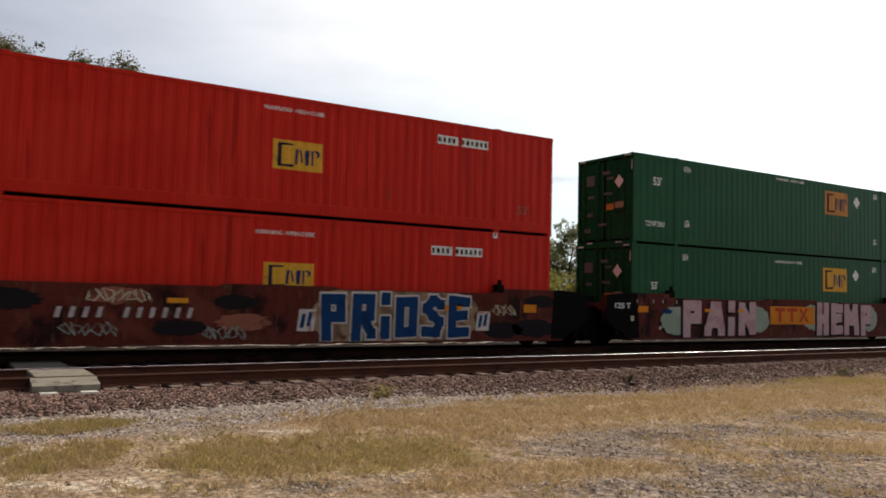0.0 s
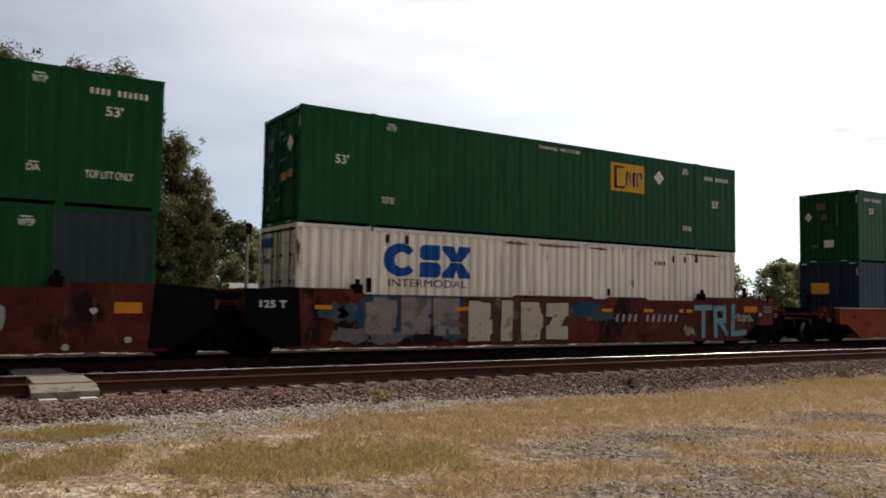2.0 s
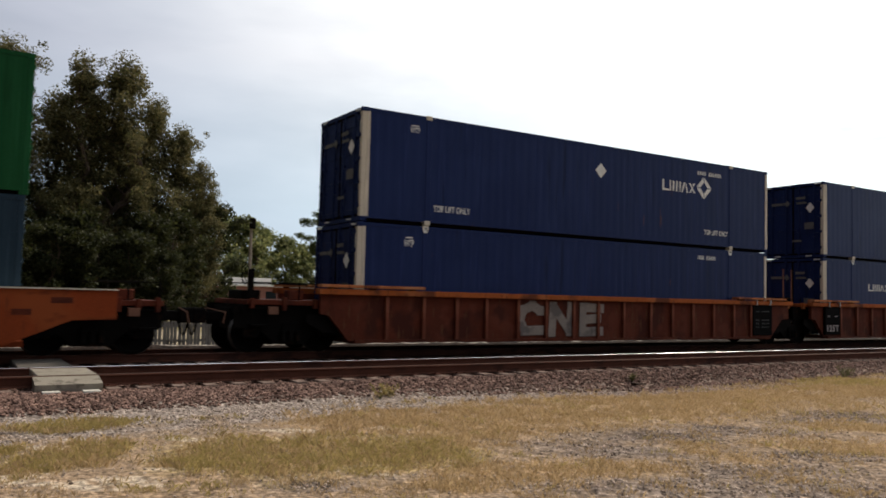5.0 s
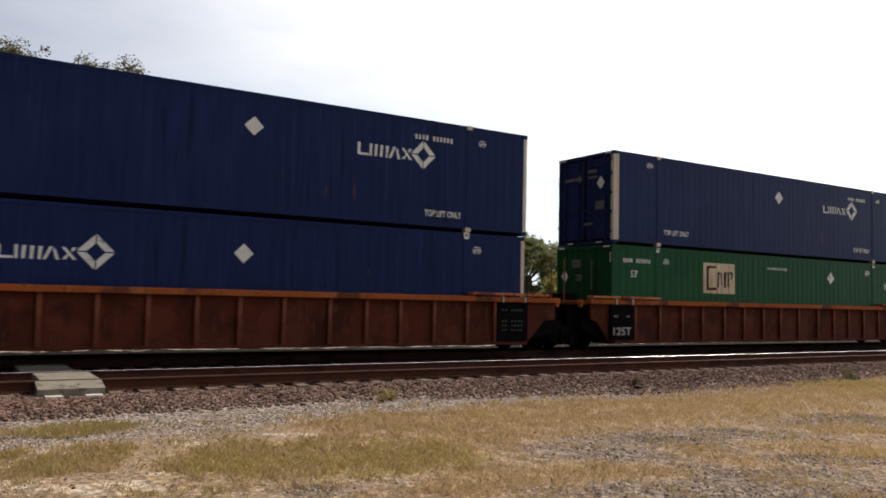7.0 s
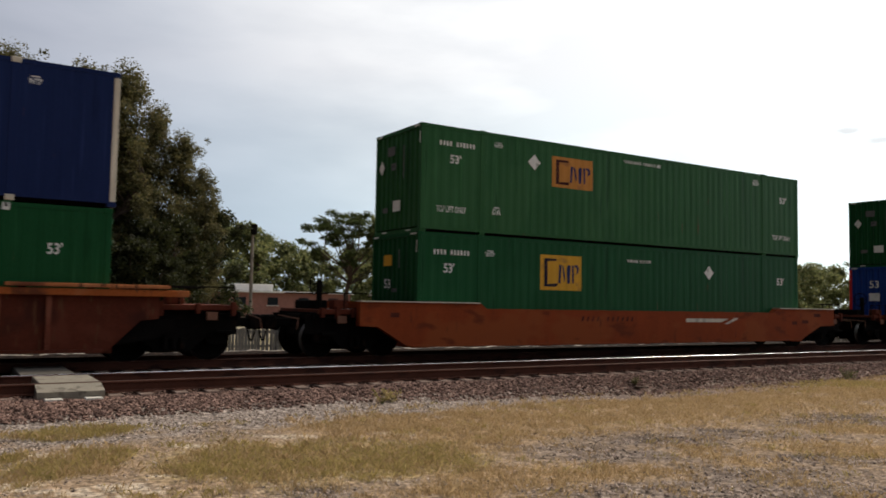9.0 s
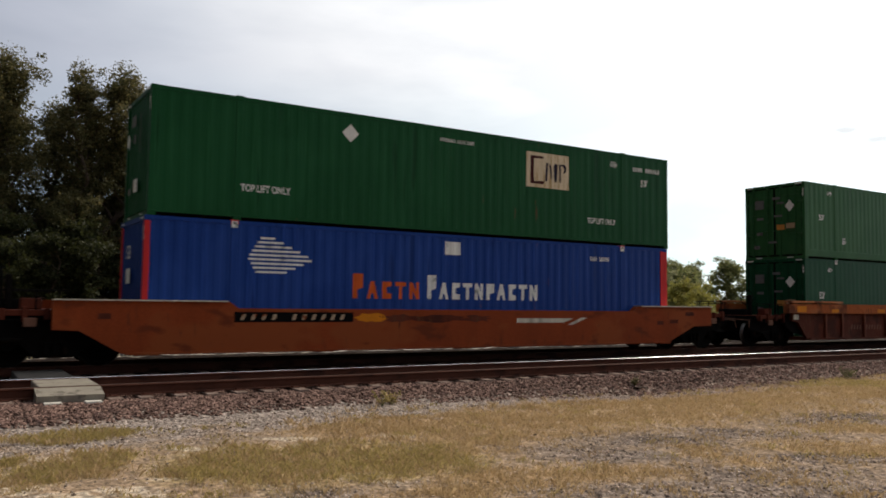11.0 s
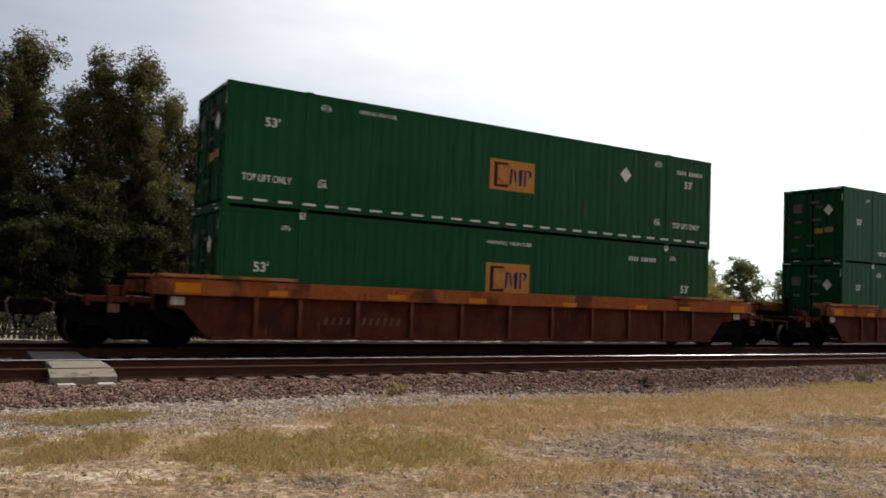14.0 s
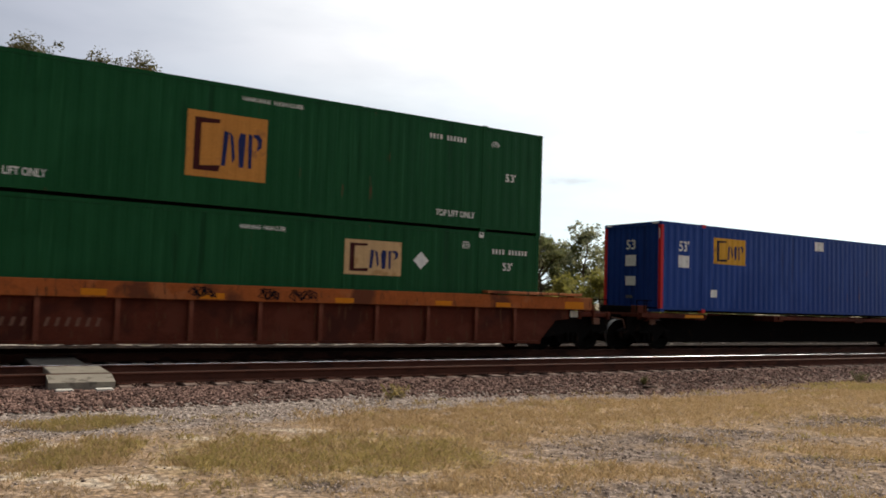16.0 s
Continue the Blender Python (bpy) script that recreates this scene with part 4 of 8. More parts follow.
        for k in range(26):
            x = 0.4 + k * 0.6
            box(bm, x, x + 0.25, -WIDTH / 2 + 0.15, WIDTH / 2 - 0.15, HEIGHT - 0.03, HEIGHT - 0.012)
        return bm
    piece("roof", "roof", roof, paintwork, root)
    piece("floor", "floor", lambda: one_box(0.13, LENGTH - 0.13, -WIDTH / 2 + 0.14, WIDTH / 2 - 0.14, 0.01, 0.14), M["iron"], root)
    if band:
        piece("base_plate", "base_plate", lambda: one_box(0.125, LENGTH - 0.125, -WIDTH / 2 - 0.003, -WIDTH / 2 + 0.05, 0.087, 0.34, bevel=0.006), paintwork, root)
    if marked:
        for a in (POSTS[0], POSTS[2]):
            part("casting_mark", one_box(a + 0.005, a + 0.145, -WIDTH / 2 - 0.013, -WIDTH / 2 - 0.010, HEIGHT - 0.17, HEIGHT - 0.02), M["decal"], root, "white square round a lifting hole")
            part("lifting_hole", one_box(a + 0.05, a + 0.10, -WIDTH / 2 - 0.016, -WIDTH / 2 - 0.0135, HEIGHT - 0.10, HEIGHT - 0.03), M["iron"], root)
    turn = pose(LENGTH, 0, 0, 0, 0, 180)
    ends = M[end_colour] if end_colour else paintwork
    piece("end_wall", "end_wall", end_wall, ends, root, turn if doors_first else None)
    for y in (-1, 1):
        piece("door", f"door{y}", (lambda y=y: moved(door_leaf(), Matrix.Diagonal((1, y, 1, 1)))), ends, root, None if doors_first else turn)
        for yy in (0.28, 0.92):
            piece("lock_rod", "lock_rod", lock_rod, M["grey"] if colour == "white" else ends, root, (Matrix.Identity(4) if doors_first else turn) @ Matrix.Translation((0, y * yy, 0)))
    at = Matrix.Identity(4) if doors_first else turn

    def seals():
        bm = one_box(0.012, 0.028, -0.035, 0.035, 0.14, HEIGHT - 0.11)
        for y in (-1, 1):
            box(bm, 0.012, 0.028, min(y * 1.15, y * 1.21), max(y * 1.15, y * 1.21), 0.14, HEIGHT - 0.11)
            for z in (0.125, HEIGHT - 0.155):
                box(bm, 0.012, 0.028, min(y * 0.04, y * 1.145), max(y * 0.04, y * 1.145), z, z + 0.05)
        return bm

    def hinge():
        bm = one_box(-0.018, 0.012, 0.98, 1.24, 0, 0.07)
        return rod(bm, (-0.012, 1.20, -0.02), (-0.012, 1.20, 0.09), 0.022, 6)
    piece("door_seal", "door_seals", seals, M["iron"], root, at, "black rubber door seals")
    for z in (0.35, 0.95, 1.55, 2.15, 2.6):
        piece("door_hinge", "hinge", hinge, ends, root, at @ Matrix.Translation((0, 0, z)))
        piece("door_hinge", "hinge_far", lambda: moved(hinge(), Matrix.Diagonal((1, -1, 1, 1))), ends, root, at @ Matrix.Translation((0, 0, z)))
    for x, z in ((0.10, 0), (0.10, HEIGHT - 0.11), (LENGTH - 0.10, 0), (LENGTH - 0.10, HEIGHT - 0.11)):
        xa = 0.005 if x < 1 else LENGTH - 0.095
        piece("end_sill", f"end_sill{x < 1}{z > 1}", (lambda xa=xa, z=z: one_box(xa, xa + 0.09, -WIDTH / 2 + 0.12, WIDTH / 2 - 0.12, z + 0.005, z + 0.105)), paintwork, root)
    if colour == "white":
        for x, z, w, h in ((2.45, 2.52, 0.07, 0.22), (3.02, 2.52, 0.07, 0.22), (13.05, 2.45, 0.05, 0.2), (13.6, 2.45, 0.05, 0.2), (10.15, 1.30, 0.10, 0.22), (1.90, 1.25, 0.14, 0.36)):
            part("bracket", drape_box(x, z, w, h), M["iron"], root, "small rusty bracket")
        part("rust_patch", drape_box(POSTS[2] + 0.01, 2.47, 0.14, 0.28), M["car_maroon"], root, "rusty red patch on a lifting post")
        part("top_trim", one_box(0.2, LENGTH - 0.2, -WIDTH / 2 - 0.004, -WIDTH / 2 + 0.002, HEIGHT - 0.062, HEIGHT - 0.012), M["decal"], root, "white strip along the top edge")
        for x, wide in ((6.6, 0.5), (8.1, 0.9), (9.8, 0.35), (14.6, 0.9)):
            part("rust_stain", drape(blob(bmesh.new(), x, HEIGHT - 0.17, wide, 0.035, int(x * 10), 26, 0.4)), M["spray_tan"], root)
    for y, z, w, h, mat, *diamond in end_marks:
        if diamond and diamond[0] == "53":
            bm = letters("53", -w / 2, w / 2, z, z + h, 0.02)
            for v in bm.verts:
                v.co = Vector((-0.037, y - v.co.x, v.co.z))
        elif diamond:
            bm = prism(bmesh.new(), [(y - w / 2, z + h / 2), (y, z), (y + w / 2, z + h / 2), (y, z + h)], "x", -0.036, -0.034)
        else:
            bm = one_box(-0.036, -0.034, y - w / 2, y + w / 2, z, z + h)
        part("end_marking", bm, M[mat], root)
    if end_marks:
        # white strips: highlights on the corner castings, put on as colour
        for y0, y1, z0, z1 in ((-1.19, -0.92, HEIGHT - 0.075, HEIGHT - 0.035), (0.92, 1.19, HEIGHT - 0.075, HEIGHT - 0.035), (-1.255, -1.215, 2.35, 2.66), (0.55, 0.80, 0.045, 0.08), (-0.80, -0.55, 0.045, 0.08)):
            part("casting_highlight", one_box(-0.012, -0.008, y0, y1, z0, z1), M["decal"], root)
    if dashes:
        for k in range(27):
            x = 0.12 + k * 0.598
            part("reflective_dash", drape(rect(bmesh.new(), x, x + 0.34, 0.17, 0.225), 0.006), M["decal"], root)
    for row in artwork:
        art(*row, root, palette)
    return root


def moved(bm, m):
    bmesh.ops.transform(bm, matrix=m, verts=bm.verts[:])
    if m.determinant() < 0:
        bmesh.ops.reverse_faces(bm, faces=bm.faces[:])
    return bm


# ---- well cars ----
SILL = 1.55                     # half width over the side sills
SPINS = []                      # wheelsets, keyed in motions()
WHEEL = 0.457


def wheel_mesh():
    bm = bmesh.new()
    for s in (-1, 1):
        prof = [(0.10, s * 0.63), (0.16, s * 0.645), (0.36, s * 0.655), (0.40, s * 0.67), (0.485, s * 0.68), (0.49, s * 0.70), (0.457, s * 0.725),
                (0.455, s * 0.81), (0.40, s * 0.812), (0.37, s * 0.78), (0.16, s * 0.76), (0.13, s * 0.83), (0.09, s * 0.86)]
        lathe(bm, prof, 32)
        cap = [(0.115, s * 0.87), (0.115, s * 1.10), (0.10, s * 1.13)]
        lathe(bm, cap, 16)
        for k in range(3):
            a = 2 * math.pi * k / 3
            x, z = 0.06 * math.cos(a), 0.06 * math.sin(a)
            rod(bm, (x, s * 1.13, z), (x, s * 1.155, z), 0.022, 6)
    rod(bm, (0, -0.9, 0), (0, 0.9, 0), 0.085, 14)
    return bm


def side_frame_mesh(y):
    out = [(-1.12, 0.36), (-1.12, 0.56), (-0.98, 0.66), (-0.5, 0.74), (0.5, 0.74), (0.98, 0.66), (1.12, 0.56), (1.12, 0.36), (0.80, 0.36), (0.70, 0.50),
           (0.46, 0.30), (0.40, 0.20), (-0.40, 0.20), (-0.46, 0.30), (-0.70, 0.50), (-0.80, 0.36)]
    bm = prism(bmesh.new(), out, "y", y - 0.09, y + 0.09)
    for x in (-0.18, 0, 0.18):
        rod(bm, (x, y - 0.13, 0.27), (x, y - 0.13, 0.52), 0.07, 10)
    for x in (-0.89, 0.89):
        box(bm, x - 0.15, x + 0.15, y - 0.13, y + 0.06, 0.50, 0.61, bevel=0.02)
    return bm


TRUCK = {}


def truck(car, x):
    """A two-axle bogie under a car: bolster, two side frames, two wheelsets."""
    if not TRUCK:
        bm = one_box(-0.22, 0.22, -1.15, 1.15, 0.42, 0.72, bevel=0.03)
        for x in (-0.42, 0.42):                          # brake beams with their heads and hangers
            box(bm, x - 0.05, x + 0.05, -0.80, 0.80, 0.30, 0.44)
            for y in (-0.76, 0.76):
                box(bm, x - 0.10, x + 0.10, y - 0.05, y + 0.05, 0.22, 0.66)
        box(bm, -0.80, 0.80, -0.30, -0.22, 0.46, 0.60)   # brake rods and levers along the middle
        box(bm, -0.70, 0.70, 0.20, 0.28, 0.34, 0.50)
        box(bm, -0.36, 0.36, -0.60, 0.60, 0.16, 0.40, bevel=0.02)     # spring plank
        TRUCK["bolster"] = bm
        for nm, y in (("near", -1.02), ("far", 1.02)):
            TRUCK[nm] = side_frame_mesh(y)
        TRUCK["wheels"] = wheel_mesh()
        for k, bm in list(TRUCK.items()):
            me = bpy.data.meshes.new(k)
            bm.to_mesh(me); bm.free()
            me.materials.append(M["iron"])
            TRUCK[k] = me
        me = TRUCK["wheels"]
        me.materials.append(M["tread"])
        for p in me.polygons:
            c = p.center
            r = math.hypot(c.x, c.z)
            p.material_index = 1 if 0.448 < r < 0.475 and abs(abs(c.y) - 0.77) < 0.06 else 0
            p.use_smooth = False
    b = tagged(new("bogie", TRUCK["bolster"]), "black cast-steel bogie with two wheelsets")
    b.parent = car
    b.location = (x, 0, 0)
    for nm in ("near", "far"):
        o = new("side_frame", TRUCK[nm]); o.parent = b
    for dx in (-0.89, 0.89):
        w = new("wheelset", TRUCK["wheels"]); w.parent = b
        SPINS.append((w, dx))
    return b


def grab(bm, x, y, z0, z1, wide):
    """A grab iron: a bent rod proud of a plate."""
    for z in (z0, z1):
        rod(bm, (x - wide / 2, y, z), (x + wide / 2, y, z), 0.012, 5)
    for s in (-1, 1):
        rod(bm, (x + s * wide / 2, y, z0), (x + s * wide / 2, y, z1), 0.012, 5)
    return bm


def inner_well(car, mat, z=0.30, x0=-0.1, x1=LENGTH + 0.1):
    """Cross members and floor plates that carry the lower container."""
    for x in (x0, 4.0, 8.0, 12.0, x1 - 0.5):
        part("cross_member", one_box(x, x + 0.5, -1.34, 1.34, z - 0.09, z + 0.03), mat, car)


def coupler(car, x, s):
    bm = one_box(min(x, x + s * 0.8), max(x, x + s * 0.8), -0.11, 0.11, 0.72, 0.94, bevel=0.02)
    box(bm, x + s * 0.78 - 0.16, x + s * 0.78 + 0.16, -0.19, 0.19, 0.66, 1.02, bevel=0.04)
    part("coupler", bm, M["iron"], car)
    bm = rod(bmesh.new(), (x + s * 0.5, -1.3, 0.95), (x + s * 0.6, -0.2, 1.02), 0.014, 5)
    rod(bm, (x + s * 0.5, -1.3, 0.95), (x + s * 0.55, -1.32, 0.70), 0.014, 5)
    part("uncoupling_lever", bm, M["pale_rust"], car)
    bm = bmesh.new()
    pts = [Vector((x + s * (0.7 + 0.25 * u), 0.25, 0.80 - 0.45 * math.sin(math.pi * u))) for u in (0, 0.2, 0.4, 0.6, 0.8, 1.0)]
    for a, c in zip(pts, pts[1:]):
        rod(bm, a, c, 0.025, 6)
    part("brake_hose", bm, M["iron"], car)
    bm = one_box(min(x - s * 0.5, x + s * 0.12), max(x - s * 0.5, x + s * 0.12), -0.42, 0.42, 0.52, 1.06, bevel=0.03)
    box(bm, min(x, x + s * 0.08), max(x, x + s * 0.08), -1.22, 1.22, 0.92, 1.10)
    part("striker_plate", bm, M["iron"], car)


def end_deck(car, mat, x_in, x_out, z, stand=True):
    """The platform over a bogie, with its centre sill, rails and brake gear."""
    s = 1 if x_out > x_in else -1
    a, c = min(x_in, x_out), max(x_in, x_out)
    part("end_platform", one_box(a, c, -1.28, 1.28, z - 0.12, z, bevel=0.01), mat, car)
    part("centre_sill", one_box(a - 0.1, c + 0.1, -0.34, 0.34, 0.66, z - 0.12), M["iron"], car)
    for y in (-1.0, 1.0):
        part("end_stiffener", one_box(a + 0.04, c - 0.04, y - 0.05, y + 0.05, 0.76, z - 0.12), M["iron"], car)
    # black plates added to close the bright gap above the wheels
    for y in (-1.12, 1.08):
        part("gap_fill_plate", one_box(a - 0.25, c + 0.02, y, y + 0.04, 0.58, z - 0.125), M["iron"], car)
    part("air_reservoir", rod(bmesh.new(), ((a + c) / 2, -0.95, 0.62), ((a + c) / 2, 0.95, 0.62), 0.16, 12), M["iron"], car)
    bm = one_box(a + 0.1, c - 0.1, -0.85, -0.75, 0.34, 0.44)
    for x in (a + 0.2, (a + c) / 2, c - 0.2):
        box(bm, x - 0.03, x + 0.03, -0.84, -0.76, 0.44, 0.78)
    part("brake_rigging", bm, M["iron"], car)
    n = 4 if c - a > 1.4 else 3
    for k in range(n):
        x = a + 0.12 + (c - a - 0.24) * k / (n - 1)
        part("deck_bracket", one_box(x - 0.05, x + 0.05, -1.33, -1.20, z - 0.20 - 0.05 * (k % 2), z + 0.03 + 0.04 * (k % 2), bevel=0.01), mat, car)
    if stand:
        for y in (-1.22, 1.22):
            part("handrail", rod(bmesh.new(), (a + 0.1, y, z + 0.40), (c - 0.1, y, z + 0.40), 0.016, 6), M["iron"], car)
        part("valve_box", one_box((a + c) / 2 - 0.28, (a + c) / 2 + 0.12, -1.2, -0.9, z + 0.005, z + 0.24, bevel=0.02), M["car_brown"], car)
        part("step_plate", one_box(x_out - s * 0.62 - 0.12, x_out - s * 0.62 + 0.12, -1.36, -1.285, z - 0.34, z - 0.16, bevel=0.008), M["pale_rust"], car, "faded marking plate")
    for x in (x_out - s * 0.08, x_in + s * 0.3, (a + c) / 2):
        part("stanchion", rod(bmesh.new(), (x, -1.2, z), (x, -1.2, z + (0.42 if stand else 0.2)), 0.018, 6), M["iron"], car)
    part("tool_box", one_box(a + 0.1, a + 0.55, -0.6, 0.5, z, z + 0.22, bevel=0.02), M["iron"], car)
    bm = grab(bmesh.new(), x_out - s * 0.3, -1.31, z - 0.55, z - 0.2, 0.36)
    box(bm, x_out - s * 0.3 - 0.2, x_out - s * 0.3 + 0.2, -1.34, -1.14, z - 0.62, z - 0.58)
    part("step_iron", bm, M["iron"], car)


def brake_stand(car, x, z):
    bm = one_box(x - 0.06, x + 0.06, -0.82, -0.70, z, z + 0.72, bevel=0.02)
    part("brake_stand", bm, M["iron"], car)
    bm = bmesh.new()
    seg, r = 20, 0.26
    c = Vector((x - 0.14, -0.75, z + 0.62))
    pts = [c + Vector((0, r * math.cos(2 * math.pi * k / seg), r * math.sin(2 * math.pi * k / seg))) for k in range(seg)]
    for k in range(seg):
        rod(bm, pts[k], pts[(k + 1) % seg], 0.016, 5)
    for k in range(0, seg, 5):
        rod(bm, c, pts[k], 0.012, 5)
    part("brake_wheel", bm, M["iron"], car)


def on_side(name, bm, mat, car, y=-SILL, lift=0.004, label=""):
    for v in bm.verts:
        v.co.y = y - lift
    return part(name, bm, mat, car, label)


def bars(car, x0, x1, z0, z1, n, skip, mat, y=-SILL, lift=0.004, name="reporting_mark", lean=0.05):
    bm = bmesh.new()
    for k in range(n):
        if k not in skip:
            a, w = x0 + (x1 - x0) * (k + 0.12) / n, (x1 - x0) / n
            rect(bm, a, a + w * 0.36, z0, z1, lean)
    return tagged(on_side(name, bm, mat, car, y, lift), kind="stuff")


def blob(bm, cx, cz, rx, rz, seed, n=22, rough=0.25):
    rnd = random.Random(seed)
    pts = []
    for k in range(n):
        a = 2 * math.pi * k / n
        f = 1 + rnd.uniform(-rough, rough)
        pts.append((cx + rx * f * math.cos(a), cz + rz * f * math.sin(a)))
    return flat(bm, pts)


STEMS = {                       # sprayed block letters as strokes in a unit box
    "P": (((0.14, 0), (0.14, 0.93), (0.84, 0.93), (0.84, 0.48), (0.2, 0.48)),),
    "R": (((0.14, 0), (0.14, 0.93), (0.80, 0.93), (0.80, 0.50), (0.2, 0.50)), ((0.45, 0.48), (0.90, 0.05))),
    "i": (((0.5, 0.04), (0.5, 0.36)), ((0.5, 0.90), (0.52, 0.96))),
    "O": (((0.15, 0.15), (0.15, 0.90), (0.86, 0.92), (0.84, 0.10), (0.15, 0.08)),),
    "S": (((0.92, 0.82), (0.50, 0.94), (0.14, 0.72), (0.50, 0.52), (0.88, 0.36), (0.70, 0.07), (0.10, 0.10)),),
    "E": (((0.92, 0.90), (0.14, 0.94), (0.16, 0.06), (0.92, 0.08)), ((0.16, 0.50), (0.80, 0.54))),
    "A": (((0.05, 0.05), (0.40, 0.94), (0.66, 0.94), (0.94, 0.05)), ((0.28, 0.34), (0.76, 0.34))),
    "N": (((0.12, 0.05), (0.12, 0.94), (0.86, 0.08), (0.86, 0.96)),),
    "H": (((0.14, 0.04), (0.14, 0.96)), ((0.86, 0.04), (0.86, 0.96)), ((0.14, 0.48), (0.86, 0.50))),
    "M": (((0.08, 0.04), (0.14, 0.94), (0.50, 0.42), (0.86, 0.94), (0.92, 0.04)),),
    "B": (((0.14, 0.06), (0.14, 0.94), (0.78, 0.88), (0.70, 0.54), (0.20, 0.50)), ((0.60, 0.50), (0.90, 0.30), (0.76, 0.07), (0.14, 0.06))),
    "I": (((0.5, 0.05), (0.5, 0.95)),),
    "D": (((0.14, 0.08), (0.14, 0.92), (0.66, 0.92), (0.90, 0.50), (0.70, 0.08), (0.14, 0.06)),),
    "Z": (((0.06, 0.90), (0.92, 0.92), (0.14, 0.10), (0.96, 0.08)),),
    "T": (((0.0, 0.94), (1.0, 0.96)), ((0.52, 0.92), (0.48, 0.0))),
    "L": (((0.16, 1.0), (0.12, 0.04), (1.0, 0.08)),),
    "C": (((0.92, 0.78), (0.60, 0.95), (0.22, 0.80), (0.12, 0.45), (0.30, 0.10), (0.90, 0.12)),),
}


def stroke_letter(ch, x0, x1, z0, z1, half, lean, dx=0.0, dz=0.0):
    """One sprayed block letter: broad strokes with blunt joints, each a hair above the last."""
    bm = bmesh.new()
    top = 0.0
    keep = lambda z: min(1.54, max(0.285, z))

    def lay(pts):
        nonlocal top
        bm.faces.new([bm.verts.new((x, -top, keep(z))) for x, z in pts])
        top += 0.0003

    for line in STEMS[ch]:
        pts = [Vector((x0 + half + u * (x1 - x0 - 2 * half) + lean * v + dx, z0 + half * 0.8 + v * (z1 - z0 - 1.6 * half) + dz)) for u, v in line]
        for a, c in zip(pts, pts[1:]):
            n = (c - a).normalized()
            n = Vector((-n.y, n.x)) * half
            lay([a - n, c - n, c + n, a + n])
        for p in pts:
            lay([(p.x + half * u, p.y + half * v) for u, v in ((-1, -0.92), (-0.92, -1), (0.92, -1), (1, -0.92), (1, 0.92), (0.92, 1), (-0.92, 1), (-1, 0.92))])
    return bm


def tag_writing(car, text, x0, x1, z0, z1, fill, edge, y=-SILL, back=None, lift=0.004, lean=0.0, thick=0.14, rim=0.05, drop=(0.0, 0.0), spread=(0.22, 0.10), narrow="Ii"):
    """Sprayed lettering: an outline or a cast shadow under broad strokes, on a patch of overspray."""
    rnd = random.Random(len(text) + int(x0 * 7))
    if back:
        bm = bmesh.new()
        cx, cz, rx, rz = (x0 + x1) / 2, (z0 + z1) / 2, (x1 - x0) * 0.5, (z1 - z0) * 0.5
        pts = []
        for k in range(40):
            a = 2 * math.pi * k / 40
            c, s = math.cos(a), math.sin(a)
            pts.append((cx + (rx + spread[0]) * math.copysign(abs(c) ** 0.6, c) * rnd.uniform(0.95, 1.03), min(1.53, max(0.285, cz + (rz + spread[1]) * math.copysign(abs(s) ** 0.6, s) * rnd.uniform(0.92, 1.08)))))
        flat(bm, pts)
        on_side("overspray", bm, M[back], car, y, lift)
    share = [0.55 if ch in narrow else 1.25 if ch == "M" else 1.0 for ch in text]
    unit = (x1 - x0) / sum(share)
    a = x0
    for k, ch in enumerate(text):
        c = a + unit * share[k]
        tilt, up = rnd.uniform(-0.05, 0.05), rnd.uniform(-0.04, 0.02)
        for layer, (mat, half, dx, dz) in enumerate(((edge, thick + rim, *drop), (fill, thick, 0.0, 0.0))):
            if rim == 0 and layer == 0:
                continue
            grow = half - thick
            bm = stroke_letter(ch, a - grow - 0.01, c + grow + 0.01, z0 - grow, z1 + grow + up, half, lean + tilt, dx, dz)
            for v in bm.verts:
                v.co.y += y - lift - 0.004 - 0.012 * layer - 0.0008 * k
            part("graffiti_letter", bm, M[mat], car)
        a = c


